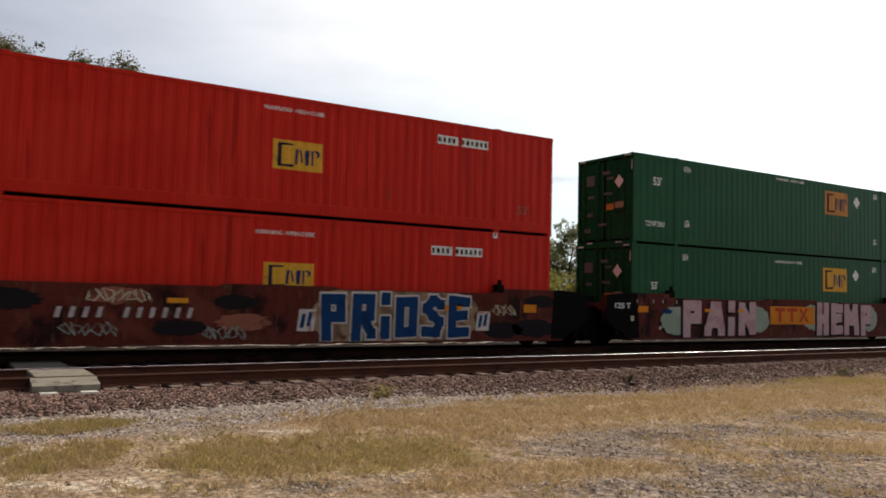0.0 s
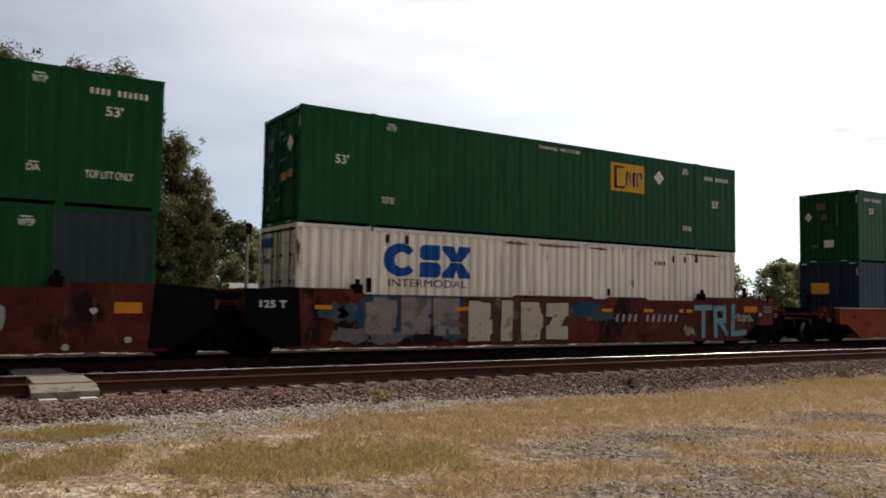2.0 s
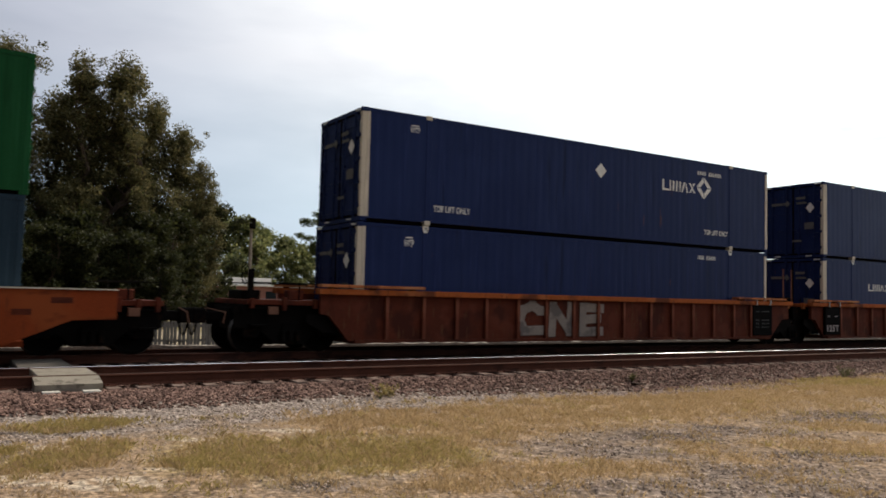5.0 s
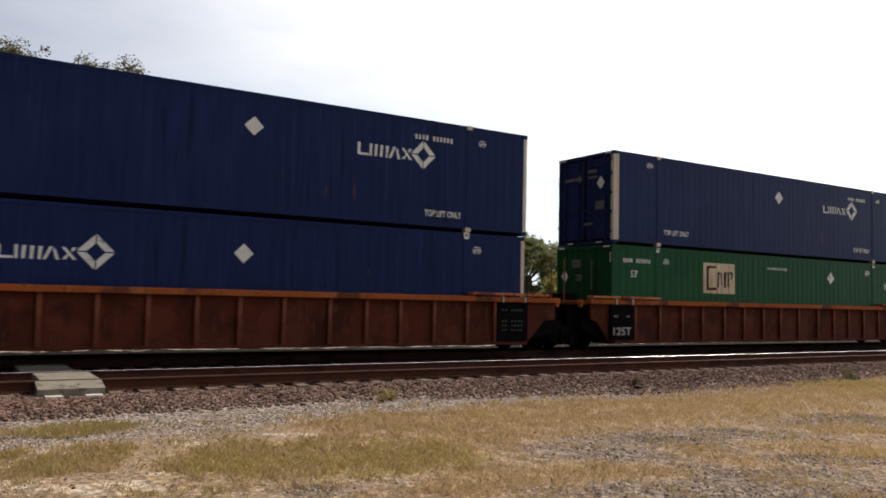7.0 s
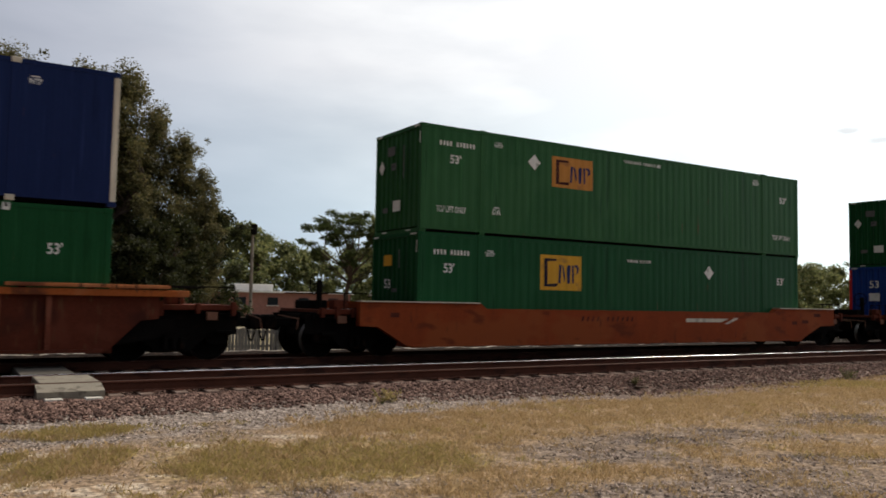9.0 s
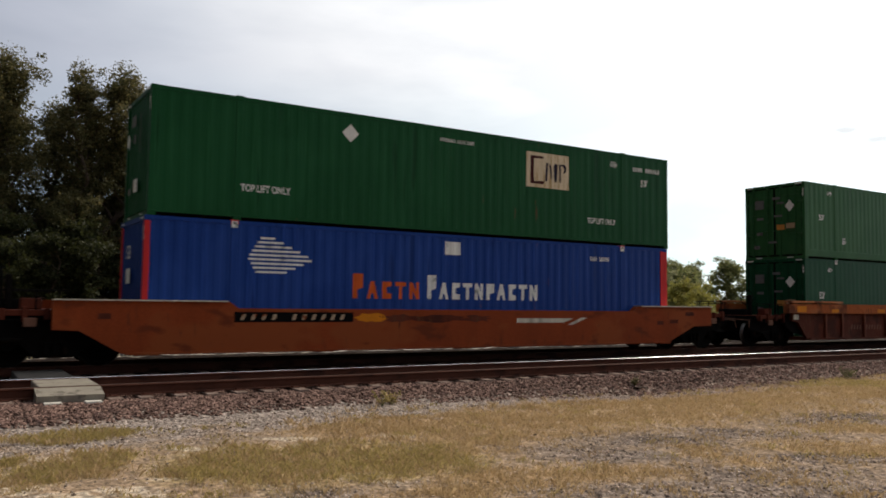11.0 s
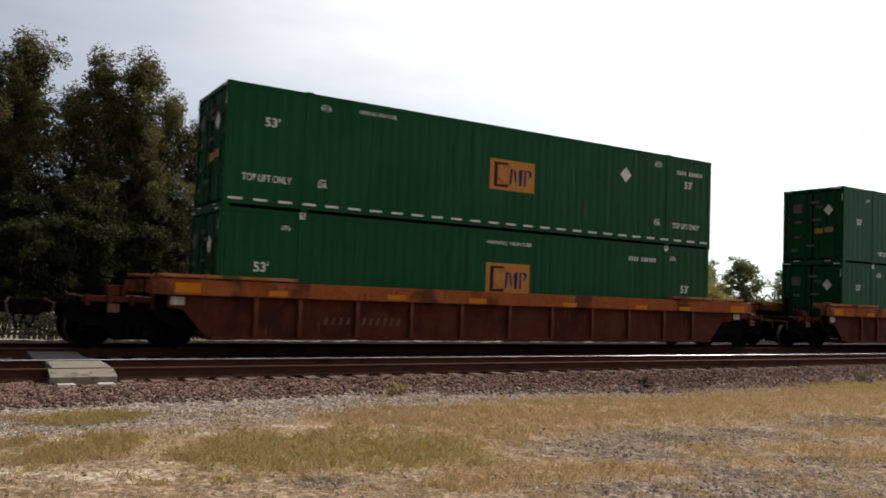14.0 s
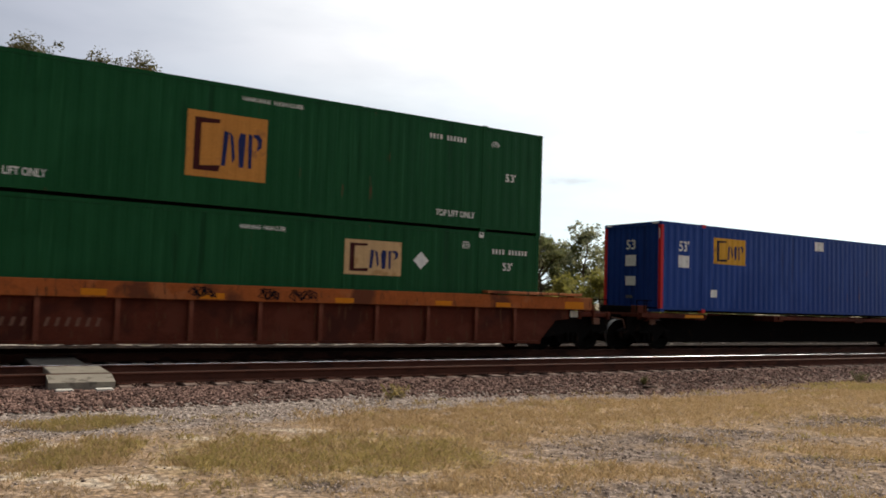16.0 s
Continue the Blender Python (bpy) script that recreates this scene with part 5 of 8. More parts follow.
def smooth_car(kind):
    """A unit of an articulated well car with plain maroon sides, sprayed over."""
    what = {"first": "blue outlined graffiti word", "second": "pink and white graffiti", "third": "grey, cream and teal graffiti"}[kind]
    car = tagged(new("well_car"), f"maroon articulated well car unit covered in {what}", "freight car", "well cars of the train")
    top = [(-1.3, 0.86), (-0.35, 0.28), (16.45, 0.28), (17.4, 0.86), (17.4, 1.60), (16.4, 1.68), (14.15, 1.68), (14.0, 1.55), (9.4, 1.55), (9.25, 1.61), (6.6, 1.61), (6.45, 1.55),
           (1.75, 1.55), (1.6, 1.68), (-0.4, 1.68), (-1.3, 1.60)]
    if kind == "third":           # the coupled end runs on over its bogie
        top[2:6] = [(16.15, 0.28), (16.85, 0.74), (17.85, 0.76), (17.85, 1.42), (17.3, 1.62), (16.4, 1.68)]
        k = top.index((9.4, 1.55))
        top[k:k] = [(11.65, 1.55), (11.5, 1.62), (10.15, 1.62), (10.0, 1.55)]
    for s in (-1, 1):
        part("side_sill", prism(bmesh.new(), top, "y", s * SILL, s * 1.34), M["car_maroon"], car)
        part("sill_flange", one_box(-0.3, 16.4, min(s * 1.62, s * 1.5), max(s * 1.62, s * 1.5), 0.25, 0.29), M["car_maroon"], car)
    inner_well(car, M["car_maroon"])
    end_deck(car, M["car_maroon"], -0.15, -1.45, 1.35, False)
    if kind == "first":
        truck(car, -1.62)
    if kind == "third":
        end_deck(car, M["car_maroon"], LENGTH + 0.15, 18.95, 1.35)
        coupler(car, 18.95, 1)
        truck(car, 17.55)
    else:
        end_deck(car, M["car_maroon"], LENGTH + 0.15, LENGTH + 1.45, 1.35, False)
        truck(car, 17.79)
    for x in (1.55, 14.2):
        bm = one_box(x - 0.14, x + 0.14, -1.56, -1.36, 1.55, 1.80, bevel=0.03)
        rod(bm, (x, -1.50, 1.80), (x, -1.50, 1.92), 0.06, 8)
        part("container_guide", bm, M["iron"], car)
    # shading towards the trailing end is put on as a near-black panel
    if kind != "third":
        on_side("end_panel", flat(bmesh.new(), [(16.0, 0.275), (16.45, 0.275), (17.405, 0.857), (17.405, 1.605), (16.4, 1.685), (16.1, 1.685)]), M["dark_plate"], car, lift=0.006)
    if kind == "third":
        bars(car, 10.2, 13.05, 0.88, 1.10, 11, (4,), M["spray_pale"])
        tag_writing(car, "TRL", 13.75, 16.35, 0.36, 1.48, "spray_teal", "spray_teal", thick=0.088, rim=0)
        scribble(car, 13.3, 13.75, 0.42, 0.75, "spray_cream")
        scribble(car, 15.8, 16.7, 0.85, 1.15, "spray_cream", lift=0.026)
        for x in (0.9, 1.4, 9.4):
            on_side("overspray", blob(bmesh.new(), x, 1.1, 0.4, 0.22, int(x * 10), 24, 0.3), M["spray_slate"], car, lift=0.003)
        tag_writing(car, "BIDZ", 4.75, 8.3, 0.34, 1.48, "spray_cream", "spray_dark", back="spray_umber", thick=0.195, rim=0.03, lift=0.028, narrow="i")
        tag_writing(car, "SER", 1.7, 4.65, 0.55, 1.50, "spray_taupe", "spray_mud", back="spray_lake", thick=0.19, rim=0.025)
        for x, z, r, mt in ((2.3, 0.5, 0.5, "spray_mud"), (3.6, 0.5, 0.45, "spray_dark"), (4.4, 0.55, 0.4, "spray_slate"), (1.3, 0.55, 0.5, "spray_mud")):
            on_side("overspray", blob(bmesh.new(), x, z, r, 0.2, int(x * 10), 24, 0.3), M[mt], car, lift=0.022)
        for x, wide in ((0.4, 0.45), (4.4, 0.45), (6.85, 0.45), (9.65, 0.42), (11.4, 0.42), (13.0, 0.2), (13.35, 0.27)):
            on_side("reflector", rect(bmesh.new(), x, x + wide, 1.17, 1.27), M["reflector"], car, lift=0.036)
        on_side("overspray", blob(bmesh.new(), 8.9, 1.26, 0.75, 0.2, 88, 34, 0.3), M["spray_lake"], car, lift=0.004)
        on_side("overspray", blob(bmesh.new(), 9.7, 1.05, 0.45, 0.16, 97, 30, 0.35), M["spray_slate"], car, lift=0.006)
        on_side("reflector", rect(bmesh.new(), 16.27, 16.98, 1.20, 1.40), M["panel_orange"], car, lift=0.018)
        on_side("stencil_block", rect(bmesh.new(), 17.07, 17.22, 1.06, 1.18), M["spray_pale"], car, lift=0.018)
        bm = bmesh.new()
        for x, z, w, h in ((17.34, 1.20, 0.42, 0.025), (17.34, 1.37, 0.42, 0.025), (17.34, 1.225, 0.025, 0.145), (17.735, 1.225, 0.025, 0.145), (17.40, 1.28, 0.28, 0.03)):
            rect(bm, x, x + w, z, z + h)
        on_side("stencil_frame", bm, M["spray_pale"], car, lift=0.018)
        bm = lathe(bmesh.new(), [(0.0, 0.34), (0.10, 0.325), (0.165, 0.27), (0.19, 0.19), (0.19, 0.0)], 16)
        part("brake_cylinder", moved(bm, Matrix.Translation((17.25, -1.25, 1.60))), M["car_maroon"], car, "rounded brake cylinder cap", True)
        part("valve_box", one_box(17.95, 18.35, -1.28, -0.95, 1.36, 1.62, bevel=0.02), M["car_maroon"], car)
        part("retainer_pipe", rod(bmesh.new(), (17.92, -1.30, 0.66), (17.92, -1.30, 1.80), 0.03, 6), M["iron"], car)
        part("step_ladder", grab(grab(bmesh.new(), 18.2, -1.36, 0.62, 0.95, 0.4), 18.2, -1.36, 0.95, 1.28, 0.4), M["iron"], car)
        brake_stand(car, LENGTH + 1.2, 1.35)
    if kind == "first":
        tag_writing(car, "PRiOSE", 8.85, 13.2, 0.33, 1.50, "spray_blue", "spray_white", back="spray_tan", thick=0.128, rim=0.045)
        on_side("graffiti_fill", flat(bmesh.new(), [(12.35, 1.05), (12.9, 1.10), (12.95, 1.24), (12.4, 1.20)]), M["panel_orange"], car, lift=0.024)
        for x in (8.35, 13.45):
            on_side("overspray", rect(bmesh.new(), x - 0.07, x + 0.36, 0.54, 1.06, 0.06), M["spray_white"], car, lift=0.012)
            on_side("graffiti_mark", rect(bmesh.new(), x, x + 0.10, 0.62, 0.95, 0.06), M["spray_blue"], car, lift=0.016)
            on_side("graffiti_mark", rect(bmesh.new(), x + 0.17, x + 0.27, 0.66, 1.0, 0.06), M["spray_blue"], car, lift=0.016)
        bars(car, 3.07, 5.96, 0.84, 1.06, 11, (4,), M["spray_pale"])
        # dark blobs past x = 14 grade the side into the black end panel
        for x, z, r, mt in ((4.3, 1.3, 0.5, "spray_salmon"), (6.8, 1.2, 0.45, "spray_dark"), (7.0, 0.75, 0.55, "spray_salmon"), (2.2, 1.2, 0.6, "spray_dark"),
                            (5.6, 0.62, 0.5, "spray_dark"), (14.3, 0.55, 0.6, "spray_dark"), (15.4, 0.6, 0.7, "spray_dark"), (15.6, 1.35, 0.5, "spray_dark"), (0.6, 1.1, 0.5, "spray_salmon")):
            on_side("overspray", blob(bmesh.new(), x, z, r * 1.15, r * 0.36, int(x * 10), 40, 0.12), M[mt], car, lift=0.003)
        for a, c, mt, z in ((0.2, 1.6, "spray_white", 1.0), (3.7, 5.0, "spray_cream", 1.15), (13.95, 14.75, "spray_cream", 0.95), (6.1, 7.1, "spray_grey", 0.36), (3.2, 4.3, "spray_grey", 0.45)):
            scribble(car, a, c, z, z + 0.30, mt)
        on_side("reflector", rect(bmesh.new(), 5.3, 5.75, 1.16, 1.27), M["reflector"], car, lift=0.018)
        on_side("reflector", rect(bmesh.new(), 15.0, 15.45, 1.04, 1.26), M["panel_orange"], car, lift=0.018)
    if kind != "first":
        on_side("end_panel", flat(bmesh.new(), [(-1.305, 0.857), (-0.35, 0.275), (0.10, 0.275), (0.0, 1.685), (-0.4, 1.685), (-1.305, 1.605)]), M["dark_plate"], car, lift=0.006)
        on_side("capacity_mark", letters("125 T", -0.95, -0.30, 1.20, 1.37, 0.02), M["decal"], car, lift=0.018)
    if kind == "second":
        for x, z, wide, tall, seed in ((1.72, 0.84, 0.66, 0.46, 17), (5.85, 0.88, 0.62, 0.46, 58), (12.75, 0.95, 0.55, 0.5, 27)):
            on_side("overspray", blob(bmesh.new(), x, z, wide, tall, seed, 30, 0.06), M["spray_mint"], car, lift=0.006)
        tag_writing(car, "PAiN", 1.95, 5.8, 0.33, 1.52, "spray_blush", "spray_dark", drop=(-0.07, -0.04), rim=0.035, thick=0.172, lift=0.008)
        for x in (3.08, 4.75):
            on_side("reflector", rect(bmesh.new(), x, x + 0.32, 1.13, 1.23), M["reflector"], car, lift=0.034)
        for x in (-0.05, 0.67, 1.09, 1.73):
            on_side("stencil_block", rect(bmesh.new(), x, x + 0.035, 1.37, 1.50), M["spray_pale"], car, lift=0.018)
        on_side("overspray", blob(bmesh.new(), 1.32, 1.12, 0.22, 0.08, 33, 24, 0.3), M["spray_blue"], car, lift=0.008)
        on_side("stencil_block", rect(bmesh.new(), -0.30, -0.16, 0.82, 0.98), M["spray_cream"], car, lift=0.018)
        on_side("overspray", blob(bmesh.new(), 9.0, 0.98, 0.55, 0.46, 41, 30, 0.10), M["spray_mint"], car, lift=0.006)
        tag_writing(car, "HEMP", 9.2, 12.95, 0.31, 1.54, "spray_blush", "spray_dark", drop=(-0.06, -0.03), rim=0.035, thick=0.165, lift=0.008)
        on_side("logo_panel", rect(bmesh.new(), 6.55, 9.15, 0.72, 1.36), M["panel_orange"], car, lift=0.010)
        bm = bmesh.new()
        for x in (6.80, 7.50):
            flat(bm, [(x, 1.18), (x + 0.20, 1.18), (x + 0.20, 0.80), (x + 0.36, 0.80), (x + 0.36, 1.18), (x + 0.60, 1.18), (x + 0.60, 1.30), (x, 1.30)])
        rect(bm, 8.18, 8.34, 0.80, 1.30, 0.42)
        flat(bm, [(8.20, 1.30), (8.36, 1.30), (8.44, 1.16), (8.36, 1.06)])
        flat(bm, [(8.52, 0.98), (8.60, 1.06), (8.80, 0.80), (8.62, 0.80)])
        on_side("logo_shape", bm, M["panel_red"], car, lift=0.014)
        on_side("reflector", rect(bmesh.new(), 0.02, 0.46, 1.09, 1.28), M["panel_orange"], car, lift=0.018)
        on_side("reflector", rect(bmesh.new(), 15.3, 15.85, 1.05, 1.28), M["reflector"], car, lift=0.018)
        for x, z in ((14.4, 0.35), (14.9, 1.1), (15.6, 0.5), (1.0, 0.6)):
            on_side("overspray", blob(bmesh.new(), x, z, 0.07, 0.07, int(x * 7), 12, 0.2), M["spray_white"], car, lift=0.016)
    return car


def scribble(car, x0, x1, z0, z1, mat, y=-SILL, lift=0.010):
    """A thin sprayed tag: a looping line that spells nothing."""
    rnd = random.Random(int(x0 * 31 + z0 * 17))
    bm = bmesh.new()
    n = 26
    pts = [(x0 + (x1 - x0) * (k / n) + 0.10 * math.sin(k * 2.1 + rnd.random()), (z0 + z1) / 2 + (z1 - z0) / 2 * math.sin(k * 1.7 + rnd.uniform(-0.6, 0.6))) for k in range(n + 1)]
    edge = []
    for k, (ax, az) in enumerate(pts):
        (bx, bz), (cx, cz) = pts[max(0, k - 1)], pts[min(n, k + 1)]
        d = Vector((cx - bx, cz - bz))
        p = Vector((-d.y, d.x)).normalized() * 0.016
        edge.append((bm.verts.new((ax - p.x, 0, az - p.y)), bm.verts.new((ax + p.x, 0, az + p.y))))
    for (a, c), (e, f) in zip(edge, edge[1:]):
        bm.faces.new((a, e, f, c))
    on_side("graffiti_line", bm, M[mat], car, y, lift)


def orange_car(worn=True, panel=False):
    """A single well car with smooth orange sides and slanted ends."""
    car = tagged(new("well_car"), "faded orange single well car with smooth slanted-end sides", "freight car", "well cars of the train")
    out = [(-1.75, 0.78), (-1.25, 0.76), (-0.42, 0.28), (15.95, 0.28), (17.1, 0.76), (17.95, 0.78), (17.95, 1.38), (14.6, 1.38), (14.4, 1.24), (2.05, 1.24), (1.85, 1.38), (-1.75, 1.38)]
    for s in (-1, 1):
        part("side_sill", prism(bmesh.new(), out, "y", s * SILL, s * 1.34), M["car_orange"], car)
        part("sill_flange", one_box(-0.35, 15.9, min(s * 1.61, s * 1.5), max(s * 1.61, s * 1.5), 0.25, 0.29), M["car_orange"], car)
    # cap plates in cream: the sunlit top edge is put into their colour
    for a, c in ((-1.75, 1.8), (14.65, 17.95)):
        part("end_cap", one_box(a, c, -1.60, -1.30, 1.38, 1.41), M["cream"], car, "cap plate coloured pale as if sunlit")
    inner_well(car, M["car_orange"])
    end_fill(car)
    for a, c, s in ((-1.3, -2.75, -1), (17.5, 18.95, 1)):
        end_deck(car, M["car_brown"], a, c, 1.18)
        coupler(car, c, s)
    brake_stand(car, -2.5, 1.18)
    truck(car, -1.62)
    truck(car, 17.55)
    if worn:
        if panel:
            on_side("number_panel", rect(bmesh.new(), 1.95, 4.90, 0.93, 1.16), M["dark_plate"], car)
            bars(car, 2.05, 4.75, 0.98, 1.11, 11, (4,), M["worn_cream"], lift=0.008)
            on_side("paint_patch", blob(bmesh.new(), 5.4, 1.04, 0.42, 0.11, 3, 20, 0.2), M["panel_orange"], car)
            for x, wide in ((6.2, 0.5), (7.3, 0.9), (8.6, 0.4)):
                on_side("grime_patch", blob(bmesh.new(), x, 1.02, wide, 0.09, int(x * 10), 22, 0.35), M["car_brown"], car)
        else:
            bars(car, 5.4, 7.6, 0.92, 1.06, 11, (4,), M["car_brown"])
        on_side("logo_shape", flat(bmesh.new(), [(9.9, 0.90), (11.6, 0.90), (11.95, 1.02), (9.9, 1.02)]), M["cream"], car)
        on_side("logo_shape", flat(bmesh.new(), [(11.75, 0.84), (11.95, 0.84), (12.5, 1.04), (12.25, 1.04)]), M["cream"], car)
    else:
        on_side("number_panel", rect(bmesh.new(), 3.25, 6.35, 0.92, 1.17), M["car_maroon"], car)
        bars(car, 3.4, 6.2, 0.97, 1.11, 11, (4,), M["cream"], lift=0.008)
        bm = flat(bmesh.new(), [(9.95, 1.00), (10.10, 1.00), (10.16, 0.70), (10.36, 0.70), (10.36, 1.00), (10.82, 1.00), (10.86, 0.70), (11.06, 0.70), (11.06, 1.00), (11.42, 1.00), (11.42, 1.13), (9.95, 1.13)])
        flat(bm, [(11.50, 1.13), (11.68, 1.13), (11.86, 0.96), (11.76, 0.88)])
        flat(bm, [(11.52, 0.70), (11.72, 0.70), (12.40, 1.13), (12.12, 1.13)])
        on_side("logo_shape", bm, M["worn_cream"], car)
    for x, z, w in ((15.4, 0.82, 0.3), (16.0, 0.86, 0.35), (-0.9, 1.0, 0.25), (16.7, 1.1, 0.4)):
        on_side("stencil_block", rect(bmesh.new(), x, x + w, z, z + 0.12), M["car_brown"], car)
    return car


SPRAYED = (6.4, 6.9, 7.97, 8.4, 8.7, 9.3)      # sprayed stretches of one top chord


def end_fill(car, top=1.2):
    """Black sheets added at the well ends, standing in for the dark over the bogies."""
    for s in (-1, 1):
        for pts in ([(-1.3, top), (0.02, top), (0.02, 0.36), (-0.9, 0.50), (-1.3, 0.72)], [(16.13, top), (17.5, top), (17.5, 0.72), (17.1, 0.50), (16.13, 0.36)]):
            part("end_fill_sheet", prism(bmesh.new(), pts, "y", s * 1.345, s * 1.325), M["iron"], car)


def ribbed_car(kind, sprayed=False, size_mark=False):
    """A well car with posts along its sides. kind: 'shared' for a unit between shared bogies, 'heavy' for a single car with a deep top chord."""
    heavy = kind == "heavy"
    text = "rusty brown single well car with deep orange-brown top chord" if heavy else "rusty brown articulated well car unit with ribbed sides"
    car = tagged(new("well_car"), text, "freight car", "well cars of the train")
    lo = 1.20 if heavy else 1.41
    if heavy:
        out = [(-1.05, 1.20), (-1.05, 0.93), (-0.72, 0.88), (-0.2, 0.28), (16.1, 0.28), (16.68, 0.88), (17.15, 0.93), (17.15, 1.20)]
        ends, posts = (-1.42, 17.92), (0.89, 1.95, 3.43, 4.94, 6.45, 8.0, 9.48, 10.97, 12.44, 13.92, 15.2)
    else:
        out = [(-1.0, 1.41), (-1.0, 0.94), (-0.78, 0.9), (-0.25, 0.28), (16.15, 0.28), (16.78, 0.9), (17.15, 0.94), (17.15, 1.41)]
        ends, posts = (-1.1, 17.25 if kind != "tail" else 17.75), (0.78, 1.86, 2.88, 3.84, 4.92, 5.93, 6.96, 7.92, 8.97, 10.13, 11.11, 12.07, 13.07, 14.1, 15.0)
    for s in (-1, 1):
        part("side_panel", prism(bmesh.new(), out, "y", s * 1.47, s * 1.35), M["car_brown"], car)
        part("top_chord", one_box(ends[0], ends[1], min(s * 1.60, s * 1.36), max(s * 1.60, s * 1.36), lo, 1.55, bevel=0.008), M["chord"], car)
        part("bottom_chord", one_box(-0.1, 16.05, min(s * 1.54, s * 1.36), max(s * 1.54, s * 1.36), 0.24, 0.31), M["car_brown"], car)
        first = None
        for x in posts:
            if first is None:
                first = part("post", one_box(-0.05, 0.05, min(s * 1.545, s * 1.47), max(s * 1.545, s * 1.47), 0.31, lo, bevel=0.004), M["lit_post"], car)
                first.location.x = x
            else:
                again("post", first, car, Matrix.Translation((x, 0, 0)))
        for a, c in ((ends[0] + 0.05, 1.83), (14.2, ends[1] - 0.42)):
            part("end_cap", one_box(a, c, min(s * 1.64, s * 1.36), max(s * 1.64, s * 1.36), 1.58, 1.655, bevel=0.008), M["chord_cap"], car)
            for x in (a + 0.3, (a + c) / 2, c - 0.3):
                part("cap_spacer", one_box(x - 0.06, x + 0.06, min(s * 1.58, s * 1.40), max(s * 1.58, s * 1.40), 1.551, 1.579), M["iron"], car)
    inner_well(car, M["car_brown"])
    end_fill(car, 1.2 if heavy else 0.92)
    if sprayed:
        for a, c in ((SPRAYED[0], SPRAYED[1]), (SPRAYED[2], SPRAYED[3]), (SPRAYED[4], SPRAYED[5])):
            scribble(car, a, c, 1.24, 1.50, "spray_dark", -1.60, 0.008)
    if heavy:
        for x, w, z, h, mat in ((-0.95, 0.55, 1.25, 0.22, "reflector"), (1.15, 0.45, 1.24, 0.12, "reflector"), (4.2, 0.5, 1.24, 0.14, "reflector"),
                                (6.6, 0.55, 1.23, 0.13, "reflector"), (9.8, 0.5, 1.22, 0.12, "reflector"), (12.6, 0.5, 1.22, 0.12, "reflector"), (14.5, 0.5, 1.22, 0.12, "reflector"), (16.9, 0.7, 1.22, 0.2, "reflector")):
            on_side("reflector", rect(bmesh.new(), x, x + w, z, z + h), M["panel_orange"], car, -1.60)
        for x in (-1.0, 17.2):
            on_side("end_plate", rect(bmesh.new(), x, x + 0.3, 0.98, 1.16), M["cream"], car, -1.47, 0.006)
        for a, c, s in ((-1.2, -2.75, -1), (17.6, 18.95, 1)):
            end_deck(car, M["car_brown"], a, c, 1.12)
            coupler(car, c, s)
        brake_stand(car, -2.5, 1.12)
        truck(car, -1.62)
        truck(car, 17.55)
        bars(car, 2.55, 3.32, 0.60, 0.78, 4, (), M["pale_rust"], -1.47, 0.004)
        bars(car, 3.55, 4.70, 0.60, 0.78, 6, (), M["pale_rust"], -1.47, 0.004)
        if size_mark:
            on_side("size_mark", letters("53", 12.72, 13.62, 0.46, 0.84, 0.015), M["spray_salmon"], car, -1.47, 0.004)
    else:
        if kind == "lead":
            end_deck(car, M["car_brown"], -0.15, -2.75, 1.25)
            coupler(car, -2.75, -1)
            brake_stand(car, -2.5, 1.25)
            truck(car, -1.62)
        else:
            end_deck(car, M["chord"], -0.15, -1.35, 1.50, False)
        if kind == "tail":
            end_deck(car, M["car_brown"], LENGTH + 0.15, 18.95, 1.25)
            coupler(car, 18.95, 1)
            truck(car, 17.55)
        else:
            end_deck(car, M["chord"], LENGTH + 0.15, LENGTH + 1.35, 1.50, False)
            truck(car, 17.85)
            for x in (17.22, 17.70):
                part("guide_post", rod(bmesh.new(), (x, -1.22, 1.50), (x, -1.22, 2.72), 0.022, 6), M["pale_rust"], car)
        for a, c in (((-0.28, 0.66),) if kind == "tail" else ((15.05, 16.1),) if kind == "lead" else ((-0.28, 0.66), (15.05, 16.1))):
            part("end_plate", one_box(a, c, -1.57, -1.46, 0.36, 1.40, bevel=0.01), M["dark_plate"], car, "black capacity plate")
        if kind != "lead":
            on_side("capacity_mark", letters("125T", -0.18, 0.56, 0.48, 0.72, 0.02), M["spray_pale"], car, -1.57)
            for x in (-0.16, 0.34):
                bars(car, x, x + 0.2, 1.02, 1.08, 3, (), M["spray_pale"], -1.57, lean=0.0)
        for z in (0.62, 0.74, 0.86, 1.16) if kind != "tail" else ():
            bars(car, 15.2, 15.95, z, z + 0.05, 7, (2,), M["grey_mark"], -1.57, lean=0.0)
        if kind == "lead":
            tag_writing(car, "CNE", 4.8, 8.2, 0.34, 1.36, "spray_taupe", "spray_umber", y=-1.47, thick=0.13, rim=0.02)
        for x in ((-0.1, 0.58) if kind == "tail" else (15.2, 15.95) if kind == "lead" else (-0.1, 0.58, 15.2, 15.95)):
            part("clamp", one_box(x - 0.02, x + 0.02, -1.63, -1.55, 1.40, 1.66), M["galv"], car)
    return car


